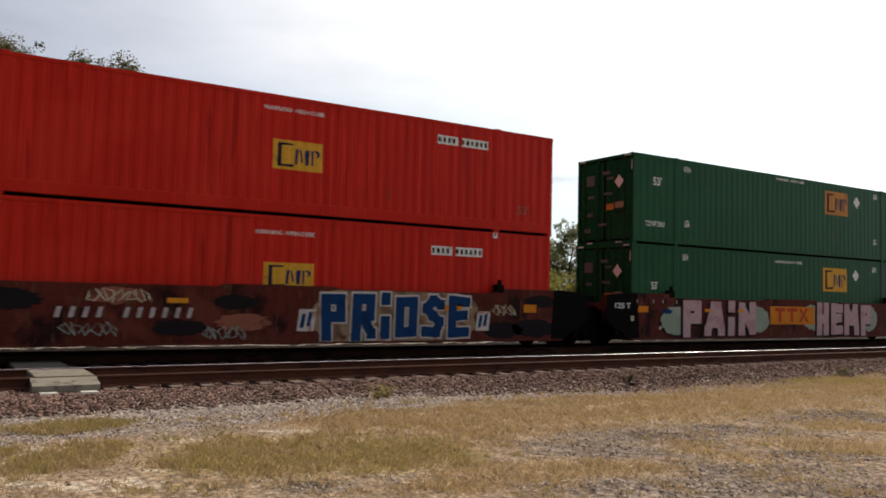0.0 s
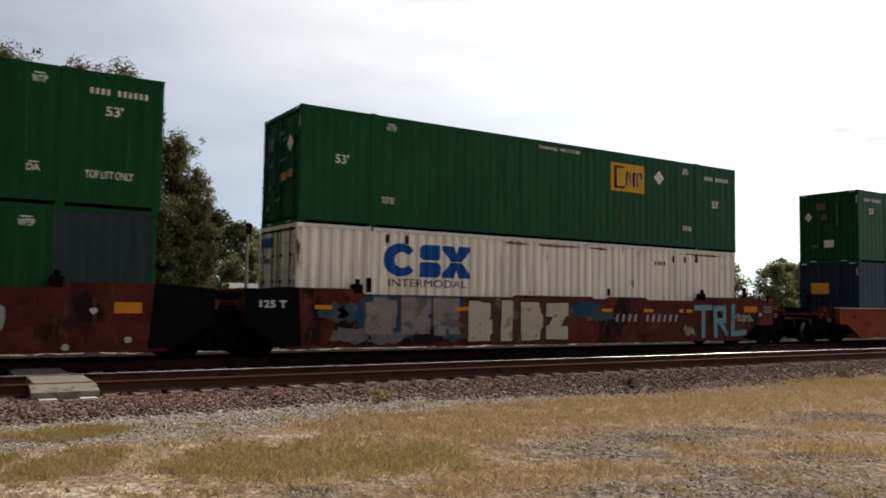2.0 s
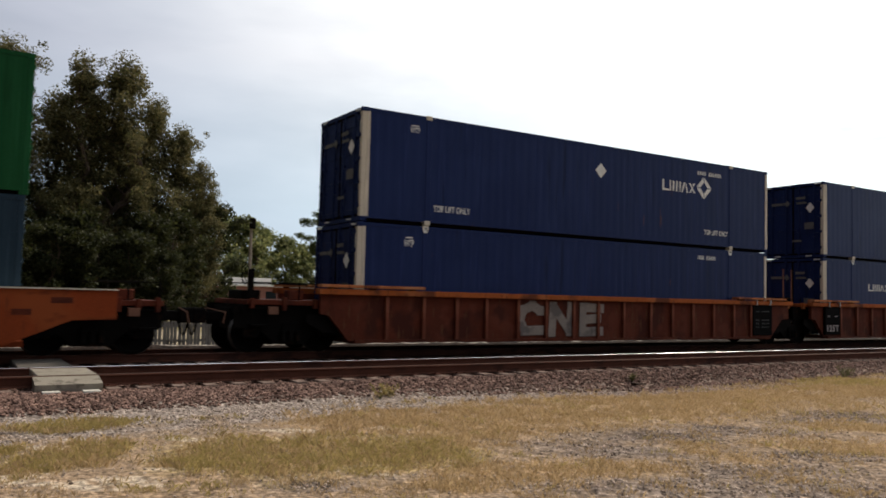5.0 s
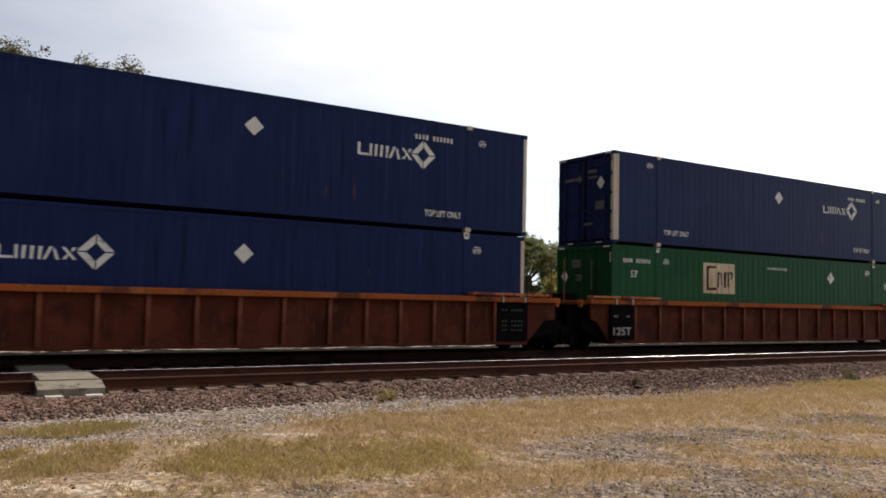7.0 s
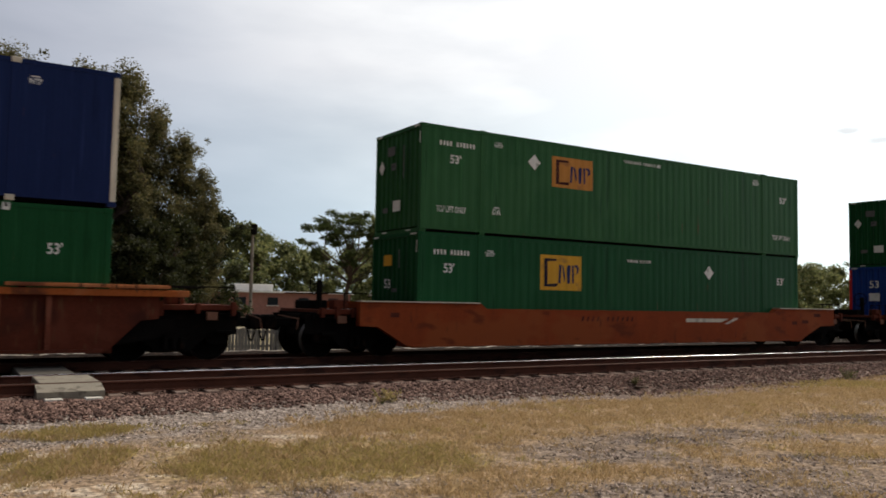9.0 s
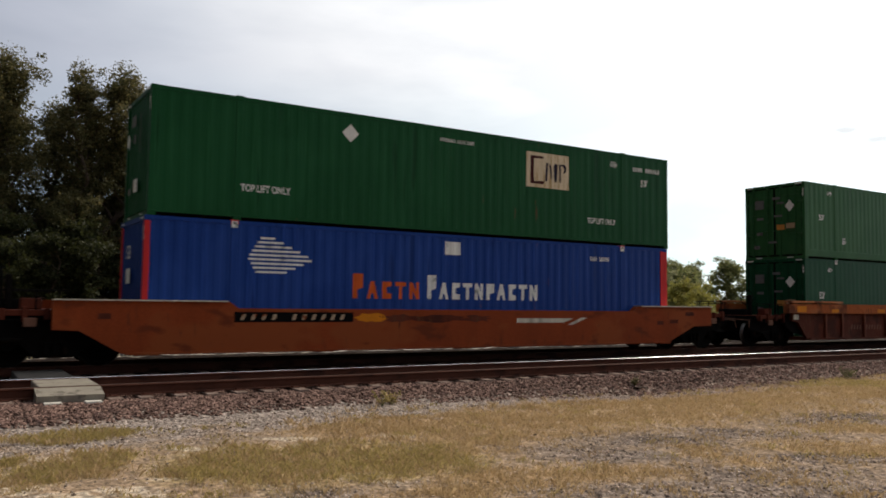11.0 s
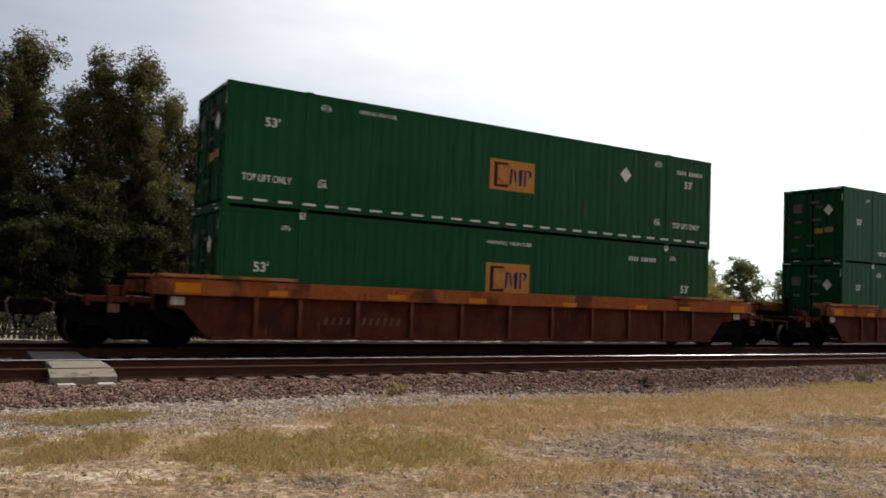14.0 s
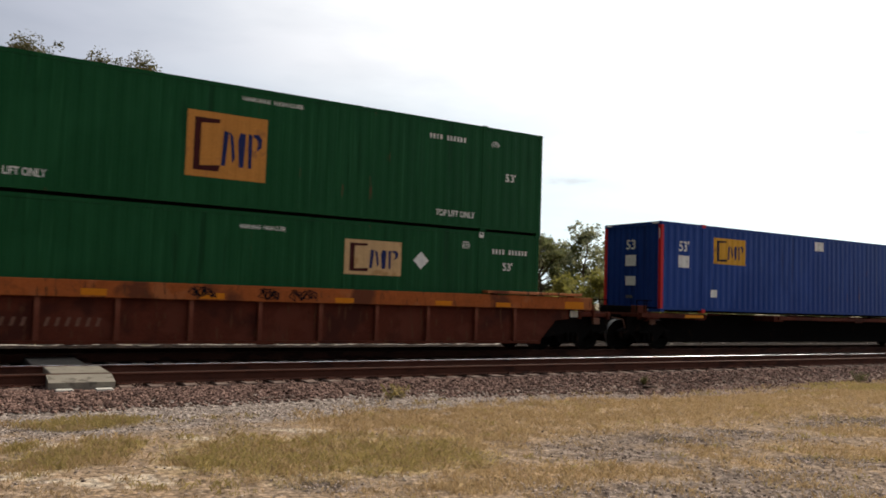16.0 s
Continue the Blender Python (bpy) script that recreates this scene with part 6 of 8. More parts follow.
def spine_car():
    """A low open spine car that carries one container on its beam."""
    car = tagged(new("spine_car"), "dark brown open spine car with a slim side sill", "freight car", "well cars of the train")
    part("spine", one_box(-1.2, 17.8, -0.6, 0.6, 0.20, 1.08), M["iron"], car)
    for x in (-0.7, 1.4, 5.4, 10.2, 14.2, 16.6):
        part("cross_arm", one_box(x, x + 0.5, -1.45, 1.45, 0.96, 1.15), M["car_brown"], car)
    for s in (-1, 1):
        part("side_sill", one_box(-1.0, 1.9, min(s * 1.5, s * 1.35), max(s * 1.5, s * 1.35), 1.02, 1.15), M["car_brown"], car)
        part("side_sill", one_box(5.6, 16.6, min(s * 1.5, s * 1.35), max(s * 1.5, s * 1.35), 1.02, 1.13), M["car_brown"], car)
    end_deck(car, M["car_brown"], -0.2, -1.0, 1.14)
    on_side("reflector", rect(bmesh.new(), 0.9, 1.75, 1.03, 1.12), M["reflector"], car, -1.5)
    truck(car, -0.4)
    truck(car, 16.6)
    return car


M["worn_cream"] = material("worn_cream_stencil", (0.42, 0.30, 0.20), 0.8, 0, [((0.25, 0.07, 0.025), 0.54, 5, (1, 1, 1))], 4, 30, 0.25, 0)
M["chord_cap"] = car_paint("worn_orange_tan_cap_paint", (0.40, 0.145, 0.055), (0.44, 0.19, 0.09), (0.16, 0.055, 0.028))
M["tan_label"] = material("faded_tan_label", (0.34, 0.25, 0.15), 0.7, 0, [((0.2, 0.14, 0.09), 0.55, 6, (1, 1, 1))], 6, 40, 0.2, 0)
M["spray_mint"] = material("pale_mint_spray_paint", (0.27, 0.33, 0.255), 0.8, 0, [((0.33, 0.35, 0.30), 0.52, 2.0, (1, 1, 1))], 2, 20, 0.2, 0)
M["spray_blush"] = material("blush_pink_spray_paint", (0.50, 0.34, 0.345), 0.8, 0, [((0.44, 0.26, 0.28), 0.52, 2.0, (1, 1, 1))], 2, 20, 0.2, 0)
M["spray_umber"] = material("umber_overspray", (0.095, 0.045, 0.032), 0.8, 0, [((0.15, 0.12, 0.10), 0.56, 2.2, (1, 1, 1))], 2, 20, 0.3, 0)
M["spray_taupe"] = material("taupe_spray_paint", (0.26, 0.22, 0.19), 0.8, 0, [((0.15, 0.13, 0.12), 0.55, 2.2, (1, 1, 1))], 2, 20, 0.25, 0)
M["spray_lake"] = material("deep_blue_spray_paint", (0.022, 0.062, 0.125), 0.8, 0, [((0.07, 0.06, 0.055), 0.54, 2.0, (1, 1, 1))], 2, 20, 0.3, 0)
M["pale_rust"] = material("faded_stencil_paint", (0.18, 0.09, 0.06), 0.8, 0, (), 4, 30, 0.3, 0)
M["grey_mark"] = material("grey_stencil_paint", (0.10, 0.10, 0.10), 0.8, 0, (), 4, 30, 0.3, 0)
M["spray_mud"] = material("muddy_grey_spray_paint", (0.17, 0.15, 0.135), 0.8, 0, [((0.09, 0.10, 0.12), 0.54, 2.2, (1, 1, 1))], 2, 20, 0.3, 0)
M["spray_slate"] = material("slate_blue_spray_paint", (0.055, 0.085, 0.10), 0.8, 0, [((0.13, 0.11, 0.10), 0.54, 2.2, (1, 1, 1))], 2, 20, 0.3, 0)


# ---- ground: one sheet, with the ballast bed raised along the tracks ----
NEAR_TRACK, TRAIN_TRACK = 15.08, 19.346      # centre lines
GRADE = -0.42


def ground_height(x, y):
    bed = -0.235
    if y < 12.6:
        z = GRADE
    elif y < 13.7:
        z = GRADE + (bed - GRADE) * (y - 12.6) / 1.1
    elif y < 20.8:
        z = bed
    elif y < 24.2:              # a ridge added along the far side, hiding bright ground behind it
        u = (y - 20.8) / 1.0 if y < 21.8 else (24.2 - y) / 2.4
        low = bed if y < 21.8 else -0.50
        z = low + (-0.04 - low) * u * u * (3 - 2 * u) + 0.045 * u * (noise.noise((x * 1.3, 0, 5)) + 0.6 * noise.noise((x * 4.0, 0, 7)))
    else:
        z = -0.50
    amp = 0.035 if y < 13.0 else 0.02
    if abs(x) < 150 and abs(y) < 150:
        z += amp * noise.noise((x * 0.5, y * 0.9, 0)) + 0.015 * noise.noise((x * 2.3, y * 2.3, 4))
    if y < 13 and abs(x) < 150:
        z += 0.05 * noise.noise((x * 0.12, y * 0.2, 9))
    return z


def build_ground():
    far = [150, 220, 350, 600, 1100, 2500]
    xs = [-v for v in reversed(far)] + list(np.arange(-100, -6, 6.0)) + list(np.arange(-6, 30, 0.24)) + list(np.arange(30, 140, 1.2)) + far
    ys = [-v for v in reversed(far)] + list(np.arange(-100, 2, 6.0)) + list(np.arange(2, 14.2, 0.18)) + list(np.arange(14.2, 20.6, 0.4)) + list(np.arange(20.6, 26, 0.2)) + list(np.arange(26, 140, 4.0)) + far
    verts = [(x, y, ground_height(x, y)) for y in ys for x in xs]
    n = len(xs)
    faces = [(j * n + i, j * n + i + 1, (j + 1) * n + i + 1, (j + 1) * n + i) for j in range(len(ys) - 1) for i in range(n - 1)]
    me = bpy.data.meshes.new("ground")
    me.from_pydata(verts, [], faces)
    me.polygons.foreach_set("use_smooth", [True] * len(faces))
    me.materials.append(M["ground"])
    tagged(new("ground", me), "dry trackside ground of straw grass, dirt and gravel", "ground", kind="structure")


build_ground()


def rail_profile(y):
    return [(y - 0.07, -0.185), (y + 0.07, -0.185), (y + 0.07, -0.172), (y + 0.012, -0.155), (y + 0.010, -0.045), (y + 0.036, -0.036), (y + 0.036, -0.018), (y + 0.028, -0.008),
            (y - 0.028, -0.008), (y - 0.036, -0.018), (y - 0.036, -0.036), (y - 0.010, -0.045), (y - 0.012, -0.155), (y - 0.07, -0.172)]


def head_profile(y):
    arc = [(0.026, -0.009), (0.025, -0.005), (0.018, -0.0018), (0.008, 0.0)]
    return [(y - a, z) for a, z in arc] + [(y + a, z) for a, z in reversed(arc)]


def railway_track(name, centre, heads, lo, hi, label):
    root = tagged(new(name), label, "railway track", kind="structure")
    for s, head in zip((-1, 1), heads):
        r = part("rail", prism(bmesh.new(), rail_profile(centre + s * 0.753), "x", -400, 500), M["rail_rust"], root)
        part("rail_head", prism(bmesh.new(), head_profile(centre + s * 0.753), "x", -400, 500), M[head], r, "polished running surface", True)
    rnd = random.Random(name)
    tie = None
    x = lo
    while x < hi:
        m = pose(x + rnd.uniform(-0.03, 0.03), centre + rnd.uniform(-0.07, 0.05), rnd.uniform(-0.012, 0.004), 0, 0, rnd.uniform(-1.4, 1.4))
        if tie is None:
            tie = part("tie", one_box(-0.115, 0.115, -1.17, 1.30, -0.36, -0.187, bevel=0.012), M["tie"], root)
            tie.matrix_basis = m
        else:
            again("tie", tie, root, m)
        x += 0.53
    bm = bmesh.new()
    x = lo
    while x < min(hi, 40):
        for s in (-1, 1):
            y = centre + s * 0.753
            box(bm, x - 0.09, x + 0.09, y - 0.17, y + 0.17, -0.187, -0.176)
            for dy in (-0.10, 0.10):
                box(bm, x - 0.05, x - 0.02, y + dy - 0.015, y + dy + 0.015, -0.176, -0.150)
        x += 0.53
    tagged(part("tie_plate", bm, M["rail_rust"], root), kind="stuff")
    return root


railway_track("near_track", NEAR_TRACK, ("rail_dull", "rail_head"), -6.0, 92.0, "empty railway track with rusty rails on wooden ties")
# the train's shade on its rail heads is put in as dull steel
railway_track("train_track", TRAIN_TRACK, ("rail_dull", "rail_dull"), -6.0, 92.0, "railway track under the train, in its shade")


def crossing_slabs():
    """Narrow concrete walkway slabs laid beside and between the rails."""
    root = tagged(new("crossing_slab"), "narrow weathered concrete crossing slabs between the rails", "crossing slab")
    for a, c, y0, y1, z, mat in ((1.40, 2.32, 14.42, 15.72, -0.012, "concrete"), (1.28, 2.22, 16.6, 18.45, -0.06, "concrete_shaded")):
        part("slab", one_box(a, c, y0, y1, -0.26, z, bevel=0.015), M[mat], root)
    part("slab", prism(bmesh.new(), [(14.27, -0.012), (14.27, -0.26), (13.86, -0.26), (13.84, -0.10)], "x", 1.32, 2.30), M["concrete"], root, "weathered concrete slab sloping towards the gravel")
    for x in (1.54, 2.12):
        part("slab_foot", one_box(x - 0.13, x + 0.13, 13.66, 13.835, -0.30, -0.19, bevel=0.01), M["concrete_sunlit"], root)
    return root


crossing_slabs()


# ---- loose stones, grass and weeds ----
def stone_bits(count, place, size, seed):
    """Many small irregular stones as plain arrays."""
    rnd = random.Random(seed)
    base = [(1, 0, 0), (-1, 0, 0), (0, 1, 0), (0, -1, 0), (0, 0, 1), (0, 0, -1)]
    tri = [(0, 2, 4), (2, 1, 4), (1, 3, 4), (3, 0, 4), (2, 0, 5), (1, 2, 5), (3, 1, 5), (0, 3, 5)]
    verts, faces = [], []
    for _ in range(count):
        p = place(rnd)
        if p is None:
            continue
        x, y = p
        z = ground_height(x, y)
        r = size * rnd.uniform(0.55, 1.5)
        m = Euler((rnd.uniform(0, 6), rnd.uniform(0, 6), rnd.uniform(0, 6))).to_matrix()
        o = len(verts)
        for b in base:
            v = m @ Vector([c * r * rnd.uniform(0.6, 1.2) for c in b])
            verts.append((x + v.x, y + v.y, z + r * 0.22 + v.z * 0.62))
        faces += [tuple(o + k for k in f) for f in tri]
    return verts, faces


def stuff(name, verts, faces, mat, label, category):
    me = bpy.data.meshes.new(name)
    me.from_pydata(verts, [], faces)
    me.materials.append(mat)
    return tagged(new(name, me), label, category, kind="stuff")


def along(rnd, lo, hi):
    """More places near the camera's end of the strip."""
    return lo + (hi - lo) * rnd.random() ** 1.7


def shoulder_place(r):
    """The ballast shoulder, with stones strewn further out along the track."""
    x = along(r, -0.5, 52)
    wide = 1.40 + 0.7 * min(1.0, max(0.0, (x - 7) * 0.2))
    return x, 14.05 - wide * (1 - r.random() ** 0.62)


stuff("ballast_stones", *stone_bits(30000, shoulder_place, 0.036, 1), M["stone_red"], "red-brown crushed ballast stones on the track shoulder", "ballast")
stuff("gauge_ballast", *stone_bits(9000, lambda r: (along(r, -0.5, 45), r.uniform(14.0, 15.9)), 0.030, 2), M["stone_red"], "red-brown ballast stones between the ties", "ballast")


def rough_at(x, y, k):
    """Uneven noise that frays the borders of the patches."""
    return 1.5 * noise.noise((x * 1.1, y * 1.5, k)) + 1.5 * noise.noise((x * 3.6, y * 4.5, k)) + 0.9 * noise.noise((x * 11, y * 12, k))


def gravel_edge(x):
    """The near border of the gravel strip beside the ballast."""
    return 11.9 - min(1.25, max(0.0, (10.5 - x) * 0.15) + 0.6 * min(1.0, max(0.0, (x - 8) * 0.25)))


def gravel_place(r):
    x, y = along(r, -0.5, 40), r.uniform(4.0, 13.95)
    if y > 13.2 and r.random() > 0.12 + 0.3 * min(1.0, max(0.0, (x - 7) * 0.15)):
        return None
    if y > gravel_edge(x) + 0.6 * noise.noise((x * 1.1, y * 1.1, 12)):
        return (x, y) if rough_at(x, y, 5) > 1.6 * r.random() - 1.3 else None
    f = patch_field(GREY, x, y) + rough_at(x, y, 3)
    return (x, y) if f > 1.2 * r.random() - 0.5 or r.random() < 0.10 else None


def coarse_place(r):
    x, y = r.uniform(2.0, 24.0), r.uniform(4.4, 13.3)
    f = max(patch_field(GREY, x, y), 0.5 + patch_field(DARK, x, y), 0.2 if y > gravel_edge(x) else -9) + rough_at(x, y, 6)
    return (x, y) if f > 0.2 + 0.8 * r.random() else None


stuff("gravel_stones", *stone_bits(82000, gravel_place, 0.0165, 3), M["stone_grey"], "loose grey gravel scattered over the dirt", "gravel")


stuff("coarse_stones", *stone_bits(15000, coarse_place, 0.021, 9), M["stone_rose"], "larger rose-grey stones lying in the gravel", "gravel")


def grass_bits(count, seed, tall, keep):
    rnd = random.Random(seed)
    verts, faces = [], []
    for _ in range(count):
        y = rnd.uniform(3.2, 12.3)
        x = along(rnd, -1.5 if y > 6 else 1.0, 30)
        if not keep(x, y, rnd):
            continue
        z = ground_height(x, y) - 0.005
        big = rnd.uniform(0.6, 1.3)
        for _ in range(rnd.randint(6, 9)):
            a, l = rnd.uniform(0, 6.28), tall * big * rnd.uniform(0.5, 1.2)
            lean, w = rnd.uniform(0.1, 0.8), rnd.uniform(0.0018, 0.0042)
            bx, by = x + rnd.uniform(-0.09, 0.09), y + rnd.uniform(-0.09, 0.09)
            dx, dy = math.cos(a), math.sin(a)
            o = len(verts)
            verts += [(bx - dy * w, by + dx * w, z), (bx + dy * w, by - dx * w, z),
                      (bx + dx * l * lean * 0.4 + dy * w * 0.7, by + dy * l * lean * 0.4 - dx * w * 0.7, z + l * 0.6), (bx + dx * l * lean, by + dy * l * lean, z + l * (1 - 0.35 * lean))]
            faces += [(o, o + 1, o + 2), (o, o + 2, o + 3)]
    return verts, faces


def golden(x, y, r):
    f = max(patch_field(GOLD, x, y), patch_field(OLIVE, x, y) - 0.3, -0.9) + 0.8 * rough_at(x, y, 0)
    if y > gravel_edge(x):
        f -= 1.1
    return f > 2.4 * r.random() - 0.9


def greenish(x, y, r):
    return max(patch_field(OLIVE, x, y), -1.4) + 0.9 * rough_at(x, y, 1) > 2.6 * r.random() - 0.8


stuff("dry_grass", *grass_bits(95000, 5, 0.06, golden), M["grass"], "short straw-coloured dry grass in patches", "grass")
stuff("fading_grass", *grass_bits(90000, 6, 0.075, greenish), M["grass_green"], "short yellowing green grass in patches", "grass")


def tufted(x, y, r):
    f = max(patch_field(GOLD, x, y), patch_field(OLIVE, x, y)) + rough_at(x, y, 8)
    return abs(f) < 0.5 and r.random() < 0.55


stuff("straw_tufts", *grass_bits(16000, 21, 0.10, tufted), M["grass"], "taller straw tufts on the borders of the grass", "grass")


def weed(x, y, h, seed, colour, label):
    rnd = random.Random(seed)
    root = tagged(new("weed"), label, "weed", "trackside weeds")
    root.location = (x, y, ground_height(x, y) - 0.01)
    stem, leaf = bmesh.new(), bmesh.new()
    for k in range(7):
        a, l = rnd.uniform(0, 6.28), h * rnd.uniform(0.6, 1.1)
        tip = Vector((math.cos(a) * l * 0.7, math.sin(a) * l * 0.7, l))
        rod(stem, (0, 0, 0), tip, 0.006, 4, 0.003)
        for _ in range(16):
            p = tip * rnd.uniform(0.25, 1.0) + Vector((rnd.gauss(0, 0.03), rnd.gauss(0, 0.03), rnd.gauss(0, 0.02)))
            m = Euler((rnd.uniform(-1, 1), rnd.uniform(-1, 1), rnd.uniform(0, 6))).to_matrix()
            leaf.faces.new([leaf.verts.new(p + m @ Vector(c)) for c in ((-0.012, 0, 0), (0, -0.035, 0.008), (0.012, 0, 0), (0, 0.035, 0.008))])
    part("stem", stem, M["weed"], root)
    part("foliage", leaf, M[colour], root)


def scrap(x, y, w, d, turn):
    root = tagged(new("wood_scrap"), "dark broken piece of wood lying in the gravel", "wood scrap", "wood scraps")
    bm = one_box(-w / 2, w / 2, -d / 2, d / 2, 0.0, 0.045, bevel=0.012)
    rnd = random.Random(int(x * 10))
    for v in bm.verts:
        v.co += Vector((rnd.uniform(-0.03, 0.03), rnd.uniform(-0.02, 0.02), rnd.uniform(-0.008, 0.012)))
    part("board", bm, M["dark_wood"], root)
    root.matrix_basis = pose(x, y, ground_height(x, y) - 0.005, 0, 3, turn)


M["dark_wood"] = material("dark_rotten_wood", (0.045, 0.03, 0.022), 0.9, 0, [((0.09, 0.065, 0.05), 0.58, 9, (1, 4, 1))], 6, 50, 0.3, 0.4)
scrap(13.2, 12.8, 0.42, 0.12, 12)
weed(6.6, 12.5, 0.26, 1, "grass_green", "small yellowing weed in the gravel")
weed(6.85, 12.6, 0.20, 2, "grass_green", "small yellowing weed in the gravel")
weed(19.9, 12.1, 0.34, 3, "leaf_olive", "low dark weed clump in dry grass")
weed(20.3, 12.2, 0.25, 4, "leaf_olive", "low dark weed clump in dry grass")
weed(13.2, 13.0, 0.16, 5, "leaf_olive", "low dark weed clump in the gravel")


# ---- trees ----
def limb(bm, a, c, r0, r1, rnd, bends=3):
    a, c = Vector(a), Vector(c)
    pts = [a + (c - a) * (k / bends) + Vector((rnd.gauss(0, 1), rnd.gauss(0, 1), 0)) * (c - a).length * (0.05 if 0 < k < bends else 0) for k in range(bends + 1)]
    for k in range(bends):
        rod(bm, pts[k], pts[k + 1], r0 + (r1 - r0) * k / bends, 6, r0 + (r1 - r0) * (k + 1) / bends)
    return pts


def tree_leaves(centres, rnd, each, size, spread):
    verts, faces = [], []
    for c, r in centres:
        for _ in range(int(each * (r / spread) ** 2)):
            d = Vector((rnd.gauss(0, 1), rnd.gauss(0, 1), rnd.gauss(0, 0.8)))
            p = c + d.normalized() * r * rnd.random() ** 0.62
            m = Euler((rnd.uniform(-1.1, 1.1), rnd.uniform(-1.1, 1.1), rnd.uniform(0, 6.28))).to_matrix()
            s = size * rnd.uniform(0.6, 1.35)
            o = len(verts)
            for v in ((-s * 0.5, 0, 0), (0, -s, s * 0.18), (s * 0.5, 0, 0), (0, s, s * 0.18)):
                verts.append(tuple(p + m @ Vector(v)))
            faces += [(o, o + 1, o + 2), (o, o + 2, o + 3)]
    return verts, faces


def tree(h, r, seed, colour, label, bare=0.25, form="tall", each=70, size=0.13):
    """A tree at the origin: tapered trunk, limbs, and a crown of leaf tufts at the twig ends."""
    rnd = random.Random(seed)
    root = tagged(new("tree"), label, "tree", "trees behind the tracks")
    wood = bmesh.new()
    top = Vector((rnd.uniform(-0.3, 0.3), rnd.uniform(-0.3, 0.3), h * 0.93))
    trunk = limb(wood, (0, 0, -0.1), top, 0.028 * h * 0.55, 0.03, rnd, 5)
    tufts = []
    n = int(h * (4.2 if form == "spire" else 2.6))
    for k in range(n):
        u = bare + (1 - bare) * (k + rnd.random()) / n
        if form == "tall":
            wide = r * (0.50 + 0.75 * math.sin(math.pi * min(1, (u - bare) / (1 - bare) * 0.72 + 0.28)) ** 1.2) * (1.12 - 0.5 * u)
        elif form == "spire":
            wide = r * (1.15 - 0.95 * ((u - bare) / (1 - bare)) ** 0.9)
        elif form == "umbrella":
            wide = r * (0.35 + 0.65 * math.sin(math.pi * min(1.0, (u - bare) / (1 - bare) * 0.75 + 0.25)))
        else:
            wide = r * (0.95 - 0.55 * ((u - bare) / (1 - bare)) ** 2)
        wide *= rnd.uniform(0.45, 1.25)
        a = k * 2.4 + rnd.uniform(-0.5, 0.5)
        seg = min(4, int(u * 5 * 0.93))
        base = trunk[seg] + (trunk[seg + 1] - trunk[seg]) * min(1.0, max(0.0, u * 0.93 * 5 - seg)) * 0.8
        rise = 0.55 if form == "spire" else 0.12
        tip = Vector((math.cos(a) * wide, math.sin(a) * wide, min(h, h * u * (0.97 if form == "umbrella" else 0.95 - (0.04 if form == "spire" else 0)) + wide * rise)))
        pts = limb(wood, base, tip, 0.010 * h * (1.15 - u), 0.012, rnd, 3)
        for q, f in ((pts[3], 1.0), (pts[2], 0.8)):
            tufts.append((q + Vector((rnd.gauss(0, 0.15), rnd.gauss(0, 0.15), rnd.gauss(0, 0.15))), r * (0.30 if form == "round" else 0.265) * f * rnd.uniform(0.6, 1.3)))
        for _ in range(2):
            tufts.append((tip + Vector((rnd.gauss(0, r * 0.22), rnd.gauss(0, r * 0.22), rnd.gauss(0, r * 0.20))), r * (0.22 if form == "round" else 0.19) * rnd.uniform(0.6, 1.3)))
    tufts.append((top + Vector((0, 0, h * 0.03)), r * 0.36))
    tufts.append((top + Vector((r * 0.2, 0, -h * 0.02)), r * 0.34))
    for _ in range(5):
        tufts.append((top + Vector((rnd.gauss(0, r * 0.10), rnd.gauss(0, r * 0.10), rnd.uniform(-h * 0.07, h * 0.02))), r * rnd.uniform(0.18, 0.28)))
    part("trunk", wood, M["bark"], root)
    v, f = tree_leaves(tufts, rnd, each, size, r * 0.30)
    me = bpy.data.meshes.new("crown")
    me.from_pydata(v, [], f)
    me.materials.append(M[colour])
    o = new("crown", me)
    o.parent = root
    return root


